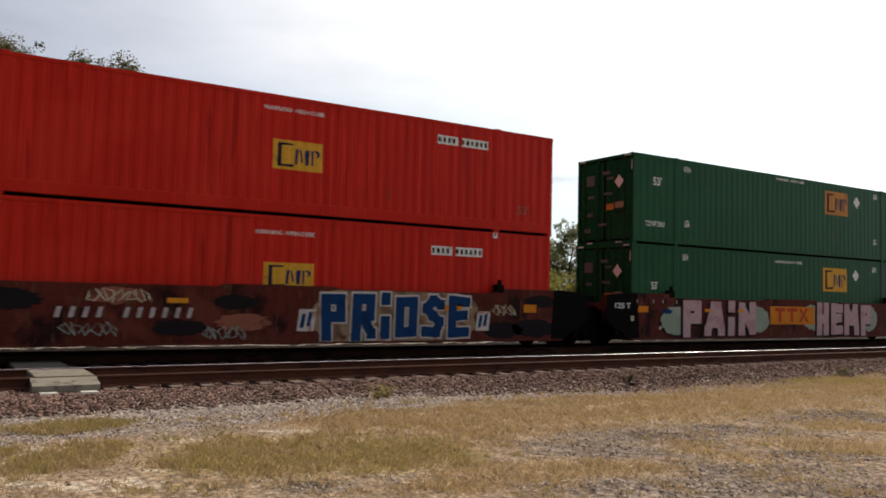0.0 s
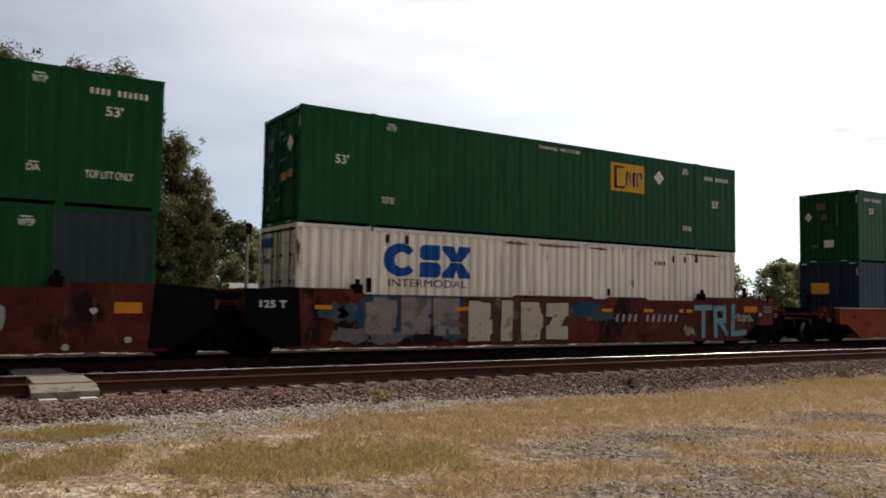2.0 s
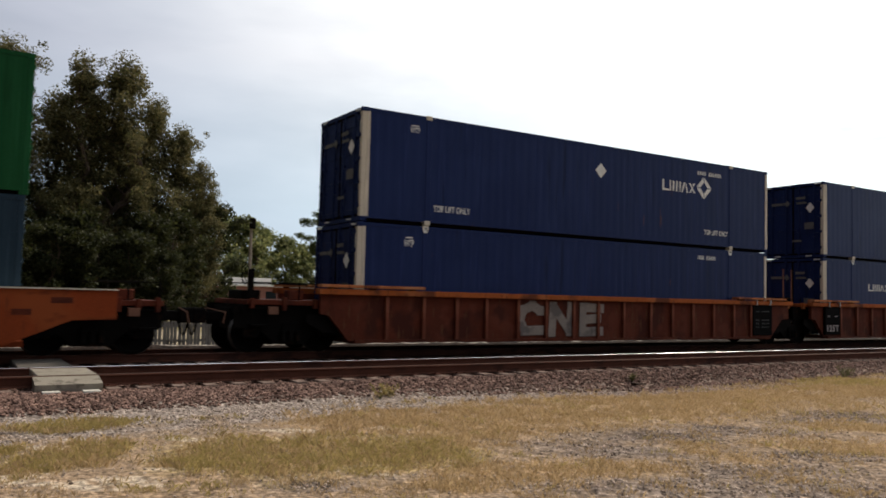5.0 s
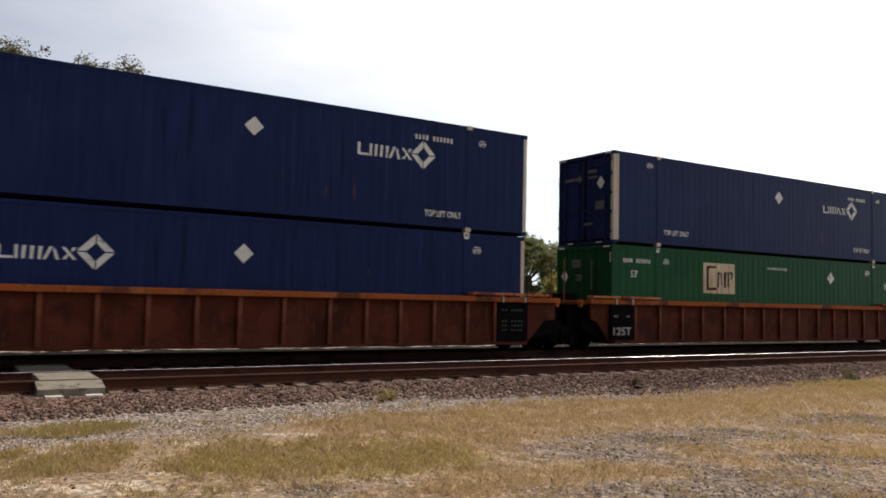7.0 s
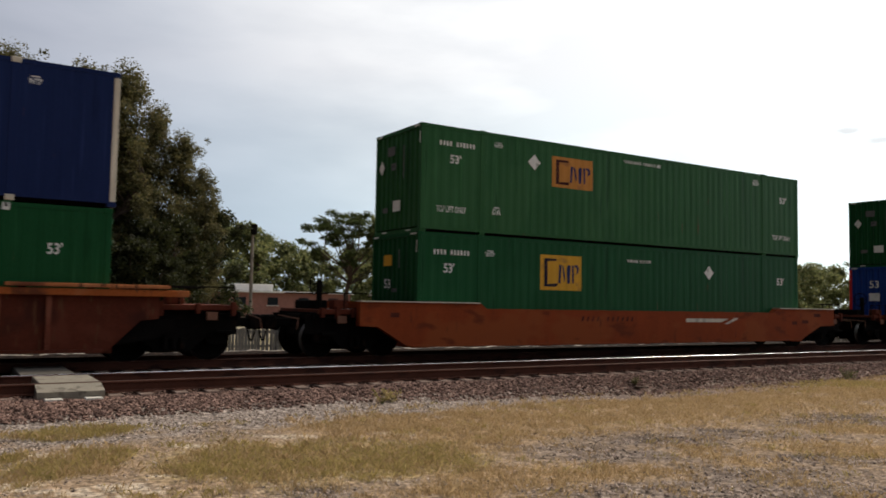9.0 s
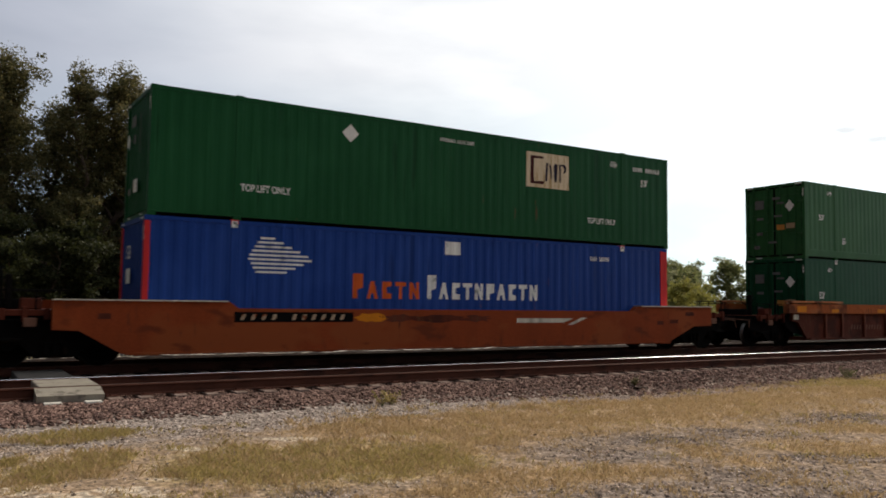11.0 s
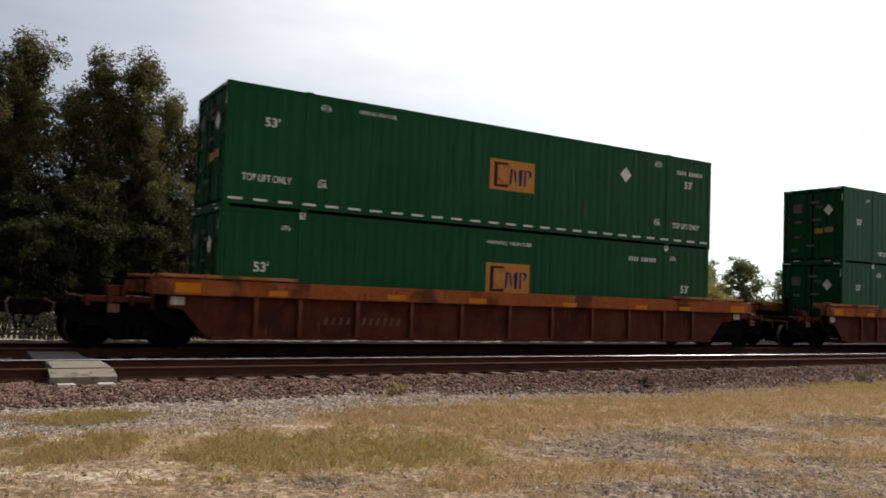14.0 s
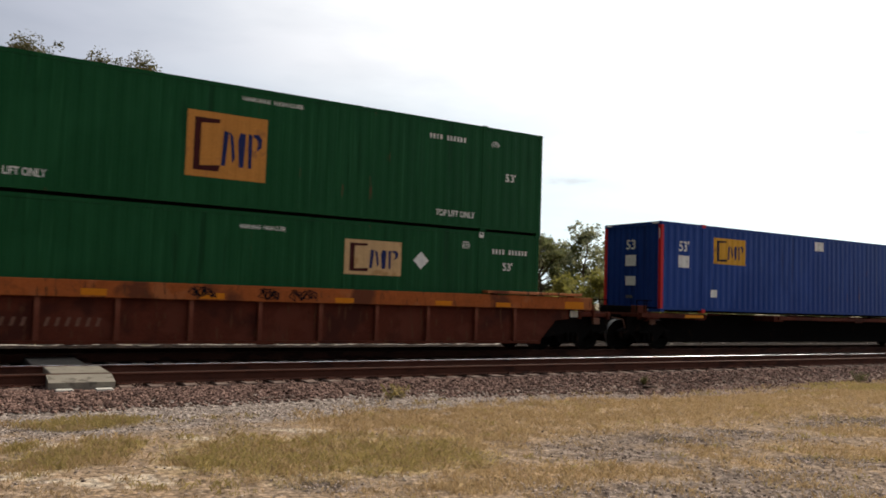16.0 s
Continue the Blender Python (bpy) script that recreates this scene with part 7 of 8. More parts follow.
def flat_tree(h, r, seed, colour, label):
    """A tree with a forked trunk, bare arching limbs and a wide layered crown of flat leaf pads with sky between them."""
    rnd = random.Random(seed)
    root = tagged(new("tree"), label, "tree", "trees behind the tracks")
    wood = bmesh.new()
    fork = Vector((0.1, 0, h * 0.40))
    limb(wood, (0, 0, -0.1), fork, 0.024 * h, 0.017 * h, rnd, 3)
    pads = []
    n = 15
    for k in range(n):
        a, u = k * 2.4, math.sqrt((k + 0.6) / n)
        tip = Vector((math.cos(a) * r * u, math.sin(a) * r * u, h * (0.97 - 0.22 * u ** 2) + rnd.uniform(-0.45, 0.1)))
        pts = limb(wood, fork, tip, 0.009 * h, 0.02, rnd, 4)
        for q, f in ((tip, 1.0), (pts[3], 0.8)):
            for _ in range(3):
                pads.append((q + Vector((rnd.gauss(0, 0.45), rnd.gauss(0, 0.45), rnd.gauss(0, 0.16))), 0.62 * f * rnd.uniform(0.7, 1.25)))
    for k in range(9):              # a lower skirt of foliage
        a = k * 2.1
        tip = Vector((math.cos(a) * r * 0.8, math.sin(a) * r * 0.8, h * rnd.uniform(0.46, 0.62)))
        limb(wood, fork - Vector((0, 0, h * 0.06)), tip, 0.006 * h, 0.015, rnd, 3)
        pads += [(tip + Vector((rnd.gauss(0, 0.4), rnd.gauss(0, 0.4), rnd.gauss(0, 0.15))), 0.5 * rnd.uniform(0.7, 1.2)) for _ in range(2)]
    part("trunk", wood, M["bark"], root)
    verts, faces = [], []
    for c, size in pads:
        v, f = tree_leaves([(Vector((0, 0, 0)), size)], rnd, 150, 0.12, 0.5)
        o = len(verts)
        verts += [(c.x + p[0], c.y + p[1], c.z + p[2] * 0.55) for p in v]
        faces += [tuple(o + i for i in q) for q in f]
    me = bpy.data.meshes.new("crown")
    me.from_pydata(verts, [], faces)
    me.materials.append(M[colour])
    o = new("crown", me)
    o.parent = root
    return root


def plant(kind, rows):
    """Set one kind of tree at each row of x, y, scale, turn."""
    for k, (x, y, s, turn) in enumerate(rows):
        m = pose(x, y, -0.5, 0, 0, turn) @ Matrix.Diagonal((s, s, s, 1))
        if k == 0:
            kind.matrix_basis = m
        else:
            c = copy_thing(kind, Matrix.Identity(4))
            c.matrix_basis = m


ROW_TREE = "tall olive-brown tree in a row behind the tracks"
plant(tree(14.6, 2.35, 11, "leaf_olive", ROW_TREE, 0.08, "spire", 260, 0.082), ((2.4, 45.0, 1.0, 0), (7.85, 45.0, 1.0, 120), (-3.4, 45, 0.98, 60), (11.2, 46.0, 0.78, 30)))
plant(tree(14.4, 2.25, 12, "leaf_olive", ROW_TREE, 0.08, "spire", 260, 0.082), ((5.9, 45.2, 1.0, 40), (9.7, 46.0, 0.89, 200), (-1.2, 46, 1.0, 20)))
plant(tree(13.6, 2.35, 13, "leaf_olive", ROW_TREE, 0.08, "spire", 260, 0.082), ((0.5, 44.6, 1.02, 0), (12.5, 46.5, 0.70, 90), (4.7, 47.2, 0.93, 200), (8.6, 47.5, 0.86, 40), (2.2, 47.0, 0.98, 300), (6.9, 47.8, 0.92, 150)))
plant(tree(8.0, 2.5, 14, "leaf_deep", "dense tree behind the tracks, shade put into its dark green", 0.06, "round", 110, 0.15), ((13.2, 47, 0.88, 0), (10.8, 43.5, 0.75, 70), (8.4, 42.5, 0.72, 310), (5.6, 42.5, 0.7, 140), (2.4, 42.0, 0.72, 10), (-1.5, 42.5, 0.75, 260), (-3.6, 41.0, 0.6, 0), (-1.6, 40.6, 0.56, 50), (0.4, 40.8, 0.62, 100), (2.3, 40.3, 0.55, 150), (4.1, 40.7, 0.6, 200), (5.9, 40.4, 0.56, 250), (7.7, 40.8, 0.58, 300), (9.5, 40.9, 0.48, 20)))
plant(tree(5.6, 2.2, 15, "leaf_mid", "dense green tree behind the tracks", 0.05, "round", 100, 0.15), ((29.3, 91, 1.80, 0), (32.2, 92, 1.62, 50), (35.2, 93, 1.5, 100), (26.0, 90, 1.9, 200), (37.6, 92, 1.35, 240), (40.0, 93, 1.4, 300), (44, 94, 1.45, 20), (48, 95, 1.5, 160)))
plant(flat_tree(9.5, 3.7, 16, "leaf_green", "spreading tree with flat layered crown and visible limbs"), ((28.6, 60.5, 1.0, 0),))
plant(flat_tree(9.4, 3.3, 36, "leaf_mid", "open olive-green tree with visible limbs"), ((36.0, 61, 0.95, 80), (41.2, 60.5, 0.98, 190), (46.4, 60, 0.88, 300)))
plant(tree(9.0, 3.0, 17, "leaf_mid", "olive tree with dark trunk", 0.18, "umbrella", 100, 0.2), ((32.6, 61, 0.98, 0), (38.2, 63, 1.0, 100), (43.3, 62, 0.92, 220)))
plant(tree(9.0, 2.9, 37, "leaf_pale", "grey-green tree with an open rounded crown", 0.18, "umbrella", 85, 0.17), ((54.6, 62.4, 1.06, 0), (49.3, 63, 0.92, 45), (59.2, 63, 0.92, 15), (66, 64, 0.90, 120)))
plant(tree(7.6, 3.0, 18, "leaf_mid", "full green tree in the distance", 0.06, "round", 110, 0.2), ((52.5, 64, 1.0, 0), (62.0, 63, 1.05, 100), (70.0, 66, 0.95, 30), (74.5, 67, 0.9, 200), (79, 70, 0.85, 300), (84, 74, 0.9, 10), (90, 78, 1.0, 140), (96, 76, 1.1, 250), (102, 72, 1.05, 60), (109, 74, 1.1, 320), (117, 76, 1.1, 190), (125, 78, 1.15, 90), (122, 72, 0.82, 40), (126, 71.5, 0.78, 250), (133, 73, 0.9, 130)))
plant(tree(3.6, 2.2, 19, "leaf_yellow", "yellow-green bush in front of the trees", 0.03, "round", 110, 0.14), ((41.5, 50, 1.0, 0), (45.0, 49, 1.1, 60), (50.5, 51, 1.15, 170), (56.0, 50, 1.05, 280), (61.5, 52, 0.95, 30)))


def hedge(x0, x1, y, seed, gaps):
    rnd = random.Random(seed)
    centres = []
    x = x0
    while x < x1:
        x += 0.26
        if noise.noise((x * 0.9, y, seed)) > gaps:
            for z in (-0.2, 0.25):
                centres.append((Vector((x + rnd.uniform(-0.2, 0.2), y + rnd.uniform(-0.4, 0.4), z + rnd.uniform(-0.15, 0.2))), 0.42))
    v, f = tree_leaves(centres, rnd, 60, 0.07, 0.42)
    stuff("hedge", v, f, M["leaf_deep"], "low hedge beyond the tracks, shade put into its dark leaves", "hedge")


# the long hedge is added to darken the view under the cars
hedge(17.5, 49, 29.0, 61, -2)
hedge(-4, 5.2, 27.7, 62, -0.28)


def far_wood():
    """The wooded skyline, far off, too fine to count."""
    rnd = random.Random(30)
    centres = []
    for k in range(420):
        x = -160 + k * 1.6 + rnd.uniform(-1, 1)
        hh = 5.5 + 2.6 * noise.noise((x * 0.05, 0, 2)) + rnd.uniform(-0.8, 0.8)
        y = 150 + 14 * noise.noise((x * 0.02, 3, 0)) + rnd.uniform(-4, 4)
        for z in (0.8, 2.4, hh * 0.62, hh * 0.85):
            centres.append((Vector((x, y, min(z, hh) - 0.3)), 1.8))
    v, f = tree_leaves(centres, rnd, 16, 0.55, 1.8)
    stuff("far_wood", v, f, M["leaf_far"], "dark line of distant woods on the skyline", "woods")


far_wood()


# ---- things beyond the tracks ----
def low_building():
    root = tagged(new("low_building"), "long low pinkish brick building with a pale flat roof", "building")
    part("wall", one_box(23.3, 38.0, 80, 84.2, -0.6, 2.02), M["brick"], root)
    part("roof", one_box(23.0, 38.3, 79.7, 84.5, 2.02, 2.20, bevel=0.02), M["roof_white"], root)
    part("roof_unit", one_box(25.4, 29.6, 81.2, 83.4, 2.20, 2.92, bevel=0.05), M["roof_white"], root, "pale boxed roof unit")
    for k in range(4):
        x = 25.2 + k * 3.4
        w = part("window", one_box(x, x + 1.1, 79.93, 80.02, 0.75, 1.55), M["glass_dark"], root)
        part("window_sill", one_box(x - 0.1, x + 1.2, 79.88, 79.99, 0.67, 0.74), M["roof_white"], w)
    shed = tagged(new("shed"), "low pale-roofed pinkish shed beyond the tracks", "building")
    part("wall", one_box(42.6, 47.8, 80.5, 84, -0.6, 1.95), M["brick"], shed)
    part("roof", one_box(42.4, 48.0, 80.2, 84.3, 1.95, 2.10, bevel=0.02), M["roof_white"], shed)


def picket_fence():
    """A low pale fence in the field beyond the tracks."""
    root = tagged(new("fence"), "low pale grey slatted fence beyond the tracks", "fence")
    rnd = random.Random(77)
    post = None
    for k in range(9):
        if post is None:
            post = part("post", one_box(-0.05, 0.05, -0.05, 0.05, -0.6, 0.40, bevel=0.01), M["fence_paint"], root)
            post.location = (-4, 28.6, 0)
        else:
            again("post", post, root, Matrix.Translation((-4 + k * 2.44, 28.6, 0)))
    for z in (-0.36, 0.15):
        part("rail", one_box(-4, 16.5, 28.5, 28.55, z, z + 0.09), M["fence_paint"], root)
    bm = bmesh.new()
    x = -4.0
    while x < 16.4:
        box(bm, x, x + rnd.uniform(0.085, 0.11), 28.47, 28.498, -0.56, 0.32 + rnd.uniform(-0.03, 0.03))
        x += rnd.choice((0.115, 0.12, 0.125, 0.16))
    tagged(part("picket", bm, M["fence_paint"], root), kind="stuff")


M["fence_paint"] = material("weathered_pale_fence_paint", (0.15, 0.145, 0.145), 0.8, 0, [((0.09, 0.085, 0.08), 0.6, 3, (1, 1, 1))], 3, 20, 0.2, 0.1)
picket_fence()
low_building()


def utility_pole(x, y, h):
    root = tagged(new("utility_pole"), "grey wooden utility pole with a small lamp arm", "utility pole")
    root.location = (x, y, -0.55)
    part("pole", rod(bmesh.new(), (0, 0, 0), (0, 0, h), 0.15, 10, 0.11), M["wood_pole"], root)
    part("lamp_arm", one_box(-0.75, 0.05, -0.04, 0.04, h - 0.30, h - 0.22), M["iron"], root)
    part("lamp_head", one_box(-1.05, -0.65, -0.12, 0.12, h - 0.36, h - 0.18, bevel=0.04), M["iron"], root)
    part("pole_top", rod(bmesh.new(), (0.0, -0.25, h - 0.75), (0.0, -0.25, h + 0.05), 0.24, 12, 0.26), M["iron"], root, "dark rounded transformer can")


utility_pole(20.1, 60.0, 7.6)


def bare_mast(x, y, h):
    root = tagged(new("mast"), "dark bare mast with a stubby head among far trees", "mast")
    root.location = (x, y, -0.55)
    part("pole", rod(bmesh.new(), (0, 0, 0), (0, 0, h), 0.20, 10, 0.15), M["iron"], root)
    bm = one_box(-0.30, 0.26, -0.24, 0.24, h - 0.85, h - 0.1, bevel=0.05)
    rod(bm, (-0.1, 0, h - 0.1), (-0.1, 0, h + 0.45), 0.10, 8, 0.07)
    part("mast_head", bm, M["iron"], root)


bare_mast(87.6, 52.0, 7.3)


# ---- the train ----
SPEED, TOP = 15.252, 6.15


ART = {
    "1u": [("warn", 7.35, 8.89, 2.5, 2.62), ("logo", 7.61, 8.88, 1.12, 1.83), ("plate", 12.18, 13.83, 2.32, 2.46), ("53_worn", 14.88, 15.29, 0.56, 0.79)],
    "1l": [("warn", 7.29, 8.77, 2.46, 2.53), ("logo", 7.53, 8.79, 1.16, 1.79), ("plate", 12.1, 13.75, 2.2, 2.39)],
    "2u": [("warn", 7.24, 8.9, 2.69, 2.8), ("logo", 10.24, 11.76, 1.68, 2.59), ("dia", 12.13, 12.61, 2.06, 2.51), ("wtp", 13.54, 13.83, 2.5, 2.71), ("num", 14.63, 15.84, 2.4, 2.56), ("53", 14.97, 15.32, 1.98, 2.17), ("da", 13.52, 13.77, 0.67, 0.87), ("tlo", 14.62, 15.58, 0.63, 0.78), ("53", 0.89, 1.29, 1.92, 2.17), ("tlo", 0.56, 1.45, 0.63, 0.71), ("wtp", 2.31, 2.65, 2.47, 2.66), ("da", 2.38, 2.62, 0.65, 0.87)],
    "2l": [("warn", 7.19, 8.79, 2.55, 2.69), ("logo", 10.12, 11.69, 1.61, 2.51), ("dia", 12.08, 12.53, 2.05, 2.49), ("wtp", 13.46, 13.77, 2.43, 2.64), ("wtp", 2.32, 2.6, 2.43, 2.65), ("53", 0.88, 1.19, 1.47, 1.69)],
    "3u": [("wtp", 2.34, 2.64, 2.52, 2.71), ("tlo", 2.24, 2.61, 0.69, 0.75), ("warn", 7.35, 8.96, 2.65, 2.74), ("logo", 10.24, 11.69, 1.68, 2.56), ("dia", 12.15, 12.59, 2.05, 2.47), ("wtp", 13.47, 13.75, 2.47, 2.68), ("num", 14.54, 15.78, 2.37, 2.53), ("53", 14.95, 15.29, 1.48, 1.7), ("tlo", 13.46, 13.92, 0.65, 0.73), ("53", 0.93, 1.29, 1.54, 1.75)],
    "3l": [("mark_arc", 2.37, 5.06, 1.67, 2.53), ("inter", 2.54, 4.94, 1.41, 1.61), ("num", 12.2, 12.72, 2.3, 2.46)],
    "4u": [("num", 0.43, 1.63, 2.43, 2.6), ("53", 0.8, 1.12, 1.96, 2.18), ("wtp", 2.19, 2.47, 2.43, 2.63), ("logo2", 4.12, 5.72, 1.55, 2.57), ("tlo", 2.13, 3.35, 0.63, 0.79), ("warn", 7.55, 8.63, 2.44, 2.53), ("dia", 11.13, 11.5, 2.04, 2.4), ("wtp", 13.58, 13.92, 2.36, 2.59), ("53", 14.92, 15.18, 1.91, 2.1), ("tlo", 12.67, 13.9, 0.59, 0.74)],
    "4l": [("how", 4.06, 7.84, 1.43, 1.74), ("br1", 8.14, 8.52, 0.91, 2.32), ("mark_arc", 8.81, 11.39, 1.22, 2.14), ("inter", 8.94, 11.34, 0.96, 1.25), ("br2", 11.31, 11.93, 0.89, 2.28), ("num", 12.34, 13.69, 2.29, 2.47), ("warn", 7.33, 8.86, 2.53, 2.66)],
    "5u": [("wtp", 1.4, 1.69, 2.41, 2.61), ("dia", 7.87, 8.37, 1.91, 2.31), ("mark_row", 10.8, 12.38, 1.77, 2.14), ("ring", 12.27, 13.31, 1.65, 2.35), ("num", 12.46, 13.66, 2.43, 2.54), ("tlo", 2.16, 3.33, 0.38, 0.55), ("tlo", 12.81, 14.02, 0.44, 0.6)],
    "5l": [("wtp", 1.34, 1.64, 2.34, 2.59), ("num", 12.54, 13.44, 2.48, 2.68)],
    "6u": [("dia", 7.91, 8.34, 1.89, 2.31), ("mark_row", 10.8, 12.39, 1.75, 2.08), ("ring", 12.34, 13.09, 1.58, 2.3), ("num", 12.44, 13.64, 2.37, 2.46), ("wtp", 14.47, 14.72, 2.36, 2.54), ("tlo", 12.79, 13.94, 0.34, 0.51)],
    "6l": [("ring", 4.52, 5.23, 1.54, 2.27), ("dia", 7.82, 8.25, 1.83, 2.24), ("wtp", 14.38, 14.67, 2.33, 2.53), ("mark_row", 3.05, 4.53, 1.71, 2.0)],
    "7u": [("wtp", 1.42, 1.72, 2.47, 2.64), ("tlo", 2.22, 3.39, 0.4, 0.54), ("dia", 7.9, 8.38, 1.89, 2.31), ("mark_row", 10.83, 12.3, 1.77, 2.07), ("ring", 12.28, 13.08, 1.64, 2.31), ("num", 12.43, 13.62, 2.39, 2.48), ("wtp", 14.4, 14.65, 2.4, 2.57), ("tlo", 12.78, 13.91, 0.37, 0.53)],
    "7l": [("num", 0.46, 1.67, 2.35, 2.5), ("53", 0.81, 1.11, 1.92, 2.11), ("wtp", 2.23, 2.52, 2.36, 2.53), ("logo2", 4.15, 5.74, 1.49, 2.51), ("warn", 7.52, 8.63, 2.38, 2.5), ("dia", 11.09, 11.53, 2.01, 2.42), ("wtp", 13.6, 13.92, 2.38, 2.58), ("53", 14.94, 15.22, 1.89, 2.1)],
    "8u": [("num", 0.56, 1.73, 2.34, 2.5), ("53", 0.91, 1.26, 1.9, 2.11), ("wtp", 2.36, 2.65, 2.48, 2.64), ("dia", 3.54, 4.04, 2.02, 2.42), ("logo", 4.45, 6.03, 1.58, 2.49), ("warn", 7.34, 8.97, 2.61, 2.66), ("tlo", 0.5, 1.45, 0.6, 0.68), ("da", 2.33, 2.61, 0.6, 0.81), ("wtp", 13.55, 13.92, 2.44, 2.65), ("53", 15.07, 15.46, 1.94, 2.13), ("tlo", 14.66, 15.68, 0.63, 0.73)],
    "8l": [("num", 0.47, 1.64, 2.3, 2.46), ("53", 0.81, 1.14, 1.84, 2.07), ("wtp", 2.16, 2.47, 2.32, 2.49), ("logo", 4.09, 5.65, 1.45, 2.47), ("warn", 7.52, 8.58, 2.36, 2.49), ("dia", 11.03, 11.59, 1.97, 2.39), ("53", 14.93, 15.32, 1.87, 2.1)],
    "9u": [("warn", 7.44, 8.54, 2.5, 2.59), ("logo2", 10.37, 11.96, 1.54, 2.56), ("wtp", 13.62, 13.91, 2.41, 2.59), ("num", 14.59, 15.79, 2.37, 2.52), ("53", 14.95, 15.23, 1.93, 2.12), ("tlo", 12.7, 13.85, 0.63, 0.78), ("tlo", 2.05, 3.26, 0.72, 0.83), ("dia", 4.63, 4.99, 2.18, 2.58)],
    "9l": [("sq", 7.69, 8.18, 2.35, 2.7), ("word_short", 4.95, 6.97, 1.15, 1.77), ("word_long", 7.11, 10.89, 1.16, 1.79), ("num", 12.85, 13.63, 2.36, 2.53), ("leaf", 2.3, 3.95, 1.68, 2.57)],
    "10u": [("wtp", 1.46, 1.74, 2.45, 2.61), ("53", 0.89, 1.24, 1.49, 1.68), ("da", 2.4, 2.62, 0.62, 0.86), ("logo", 7.37, 8.84, 1.11, 2.04), ("warn", 7.36, 8.85, 2.57, 2.66), ("num", 12.55, 13.73, 2.34, 2.5), ("dia", 12.07, 12.52, 1.62, 2.04), ("wtp", 14.38, 14.73, 2.38, 2.55), ("53", 14.91, 15.27, 1.45, 1.65), ("da", 13.45, 13.66, 0.61, 0.81)],
    "10l": [("wtp", 1.43, 1.73, 2.41, 2.56), ("53", 0.88, 1.23, 1.41, 1.64), ("logo", 7.35, 8.82, 1.12, 2.0), ("warn", 7.32, 8.91, 2.54, 2.62), ("num", 12.56, 13.74, 2.32, 2.49), ("dia", 12.08, 12.54, 1.61, 2.02), ("wtp", 14.32, 14.65, 2.37, 2.52), ("53", 14.9, 15.23, 1.45, 1.64)],
    "11u": [("wtp", 2.27, 2.56, 2.51, 2.66), ("53", 0.91, 1.27, 1.95, 2.14), ("tlo", 0.42, 1.62, 0.63, 0.8), ("da", 2.29, 2.53, 0.63, 0.83), ("warn", 3.28, 4.35, 2.61, 2.67), ("logo", 7.29, 8.82, 1.13, 1.98), ("dia", 12.11, 12.57, 1.86, 2.28), ("wtp", 13.55, 13.88, 2.46, 2.64), ("num", 14.55, 15.74, 2.35, 2.42), ("53", 14.92, 15.27, 1.91, 2.12), ("da", 13.59, 13.84, 0.62, 0.81), ("tlo", 14.39, 15.63, 0.61, 0.73)],
    "11l": [("wtp", 1.45, 1.7, 2.42, 2.54), ("53", 0.85, 1.21, 1.44, 1.65), ("warn", 7.29, 8.85, 2.5, 2.62), ("logo", 7.32, 8.8, 1.13, 2.0), ("num", 12.57, 13.76, 2.33, 2.48), ("wtp", 14.35, 14.64, 2.42, 2.55), ("53", 14.87, 15.24, 1.43, 1.65)],
    "12u": [("wtp", 1.46, 1.73, 2.39, 2.51), ("53", 0.87, 1.22, 1.48, 1.68), ("tlo", 2.26, 3.43, 0.36, 0.5), ("logo3", 6.17, 8.01, 0.7, 2.19), ("warn", 7.37, 8.87, 2.58, 2.65), ("num", 12.39, 13.56, 2.34, 2.51), ("wtp", 14.38, 14.65, 2.35, 2.51), ("53", 14.88, 15.24, 1.45, 1.65), ("tlo", 12.66, 13.89, 0.33, 0.5)],
    "12l": [("wtp", 2.23, 2.58, 2.39, 2.57), ("53", 0.88, 1.2, 1.85, 2.06), ("warn", 7.5, 8.6, 2.5, 2.61), ("logo3", 10.14, 11.73, 1.57, 2.44), ("dia", 12.05, 12.57, 1.8, 2.22), ("wtp", 13.55, 13.81, 2.4, 2.59), ("num", 14.53, 15.75, 2.3, 2.44), ("53", 14.91, 15.24, 1.87, 2.06)],
    "13u": [("53", 0.83, 1.28, 1.98, 2.3), ("sq", 0.81, 1.29, 1.45, 1.84), ("logo3", 2.47, 4.06, 1.65, 2.52), ("sq", 7.94, 8.46, 2.39, 2.72), ("sq", 2.33, 2.64, 0.53, 0.78)],
}

GREEN = "corrugated dark green intermodal container"
END = ((0.62, 1.98, 0.40, 0.34, "dim"), (-0.12, 2.30, 0.34, 0.10, "dim"), (-0.30, 2.12, 0.30, 0.08, "dim"), (-0.70, 1.80, 0.40, 0.44, "decal", "diamond"),
       (0.60, 1.55, 0.30, 0.10, "dim"), (-0.20, 1.62, 0.36, 0.08, "dim"), (-0.30, 1.12, 0.34, 0.20, "amber"), (-0.72, 1.16, 0.38, 0.20, "tan_label"), (0.62, 0.95, 0.26, 0.12, "dim"), (0.05, 0.62, 0.36, 0.08, "dim"), (0.75, 0.42, 0.26, 0.14, "dim"))
END_2 = ((0.30, 2.20, 0.40, 0.26, "dim"), (0.85, 1.72, 0.34, 0.40, "decal", "diamond"), (0.15, 1.78, 0.26, 0.20, "dim"), (-0.42, 1.50, 0.06, 0.90, "dim"), (-0.05, 0.62, 0.42, 0.30, "decal"), (0.60, 0.62, 0.30, 0.14, "dim"))
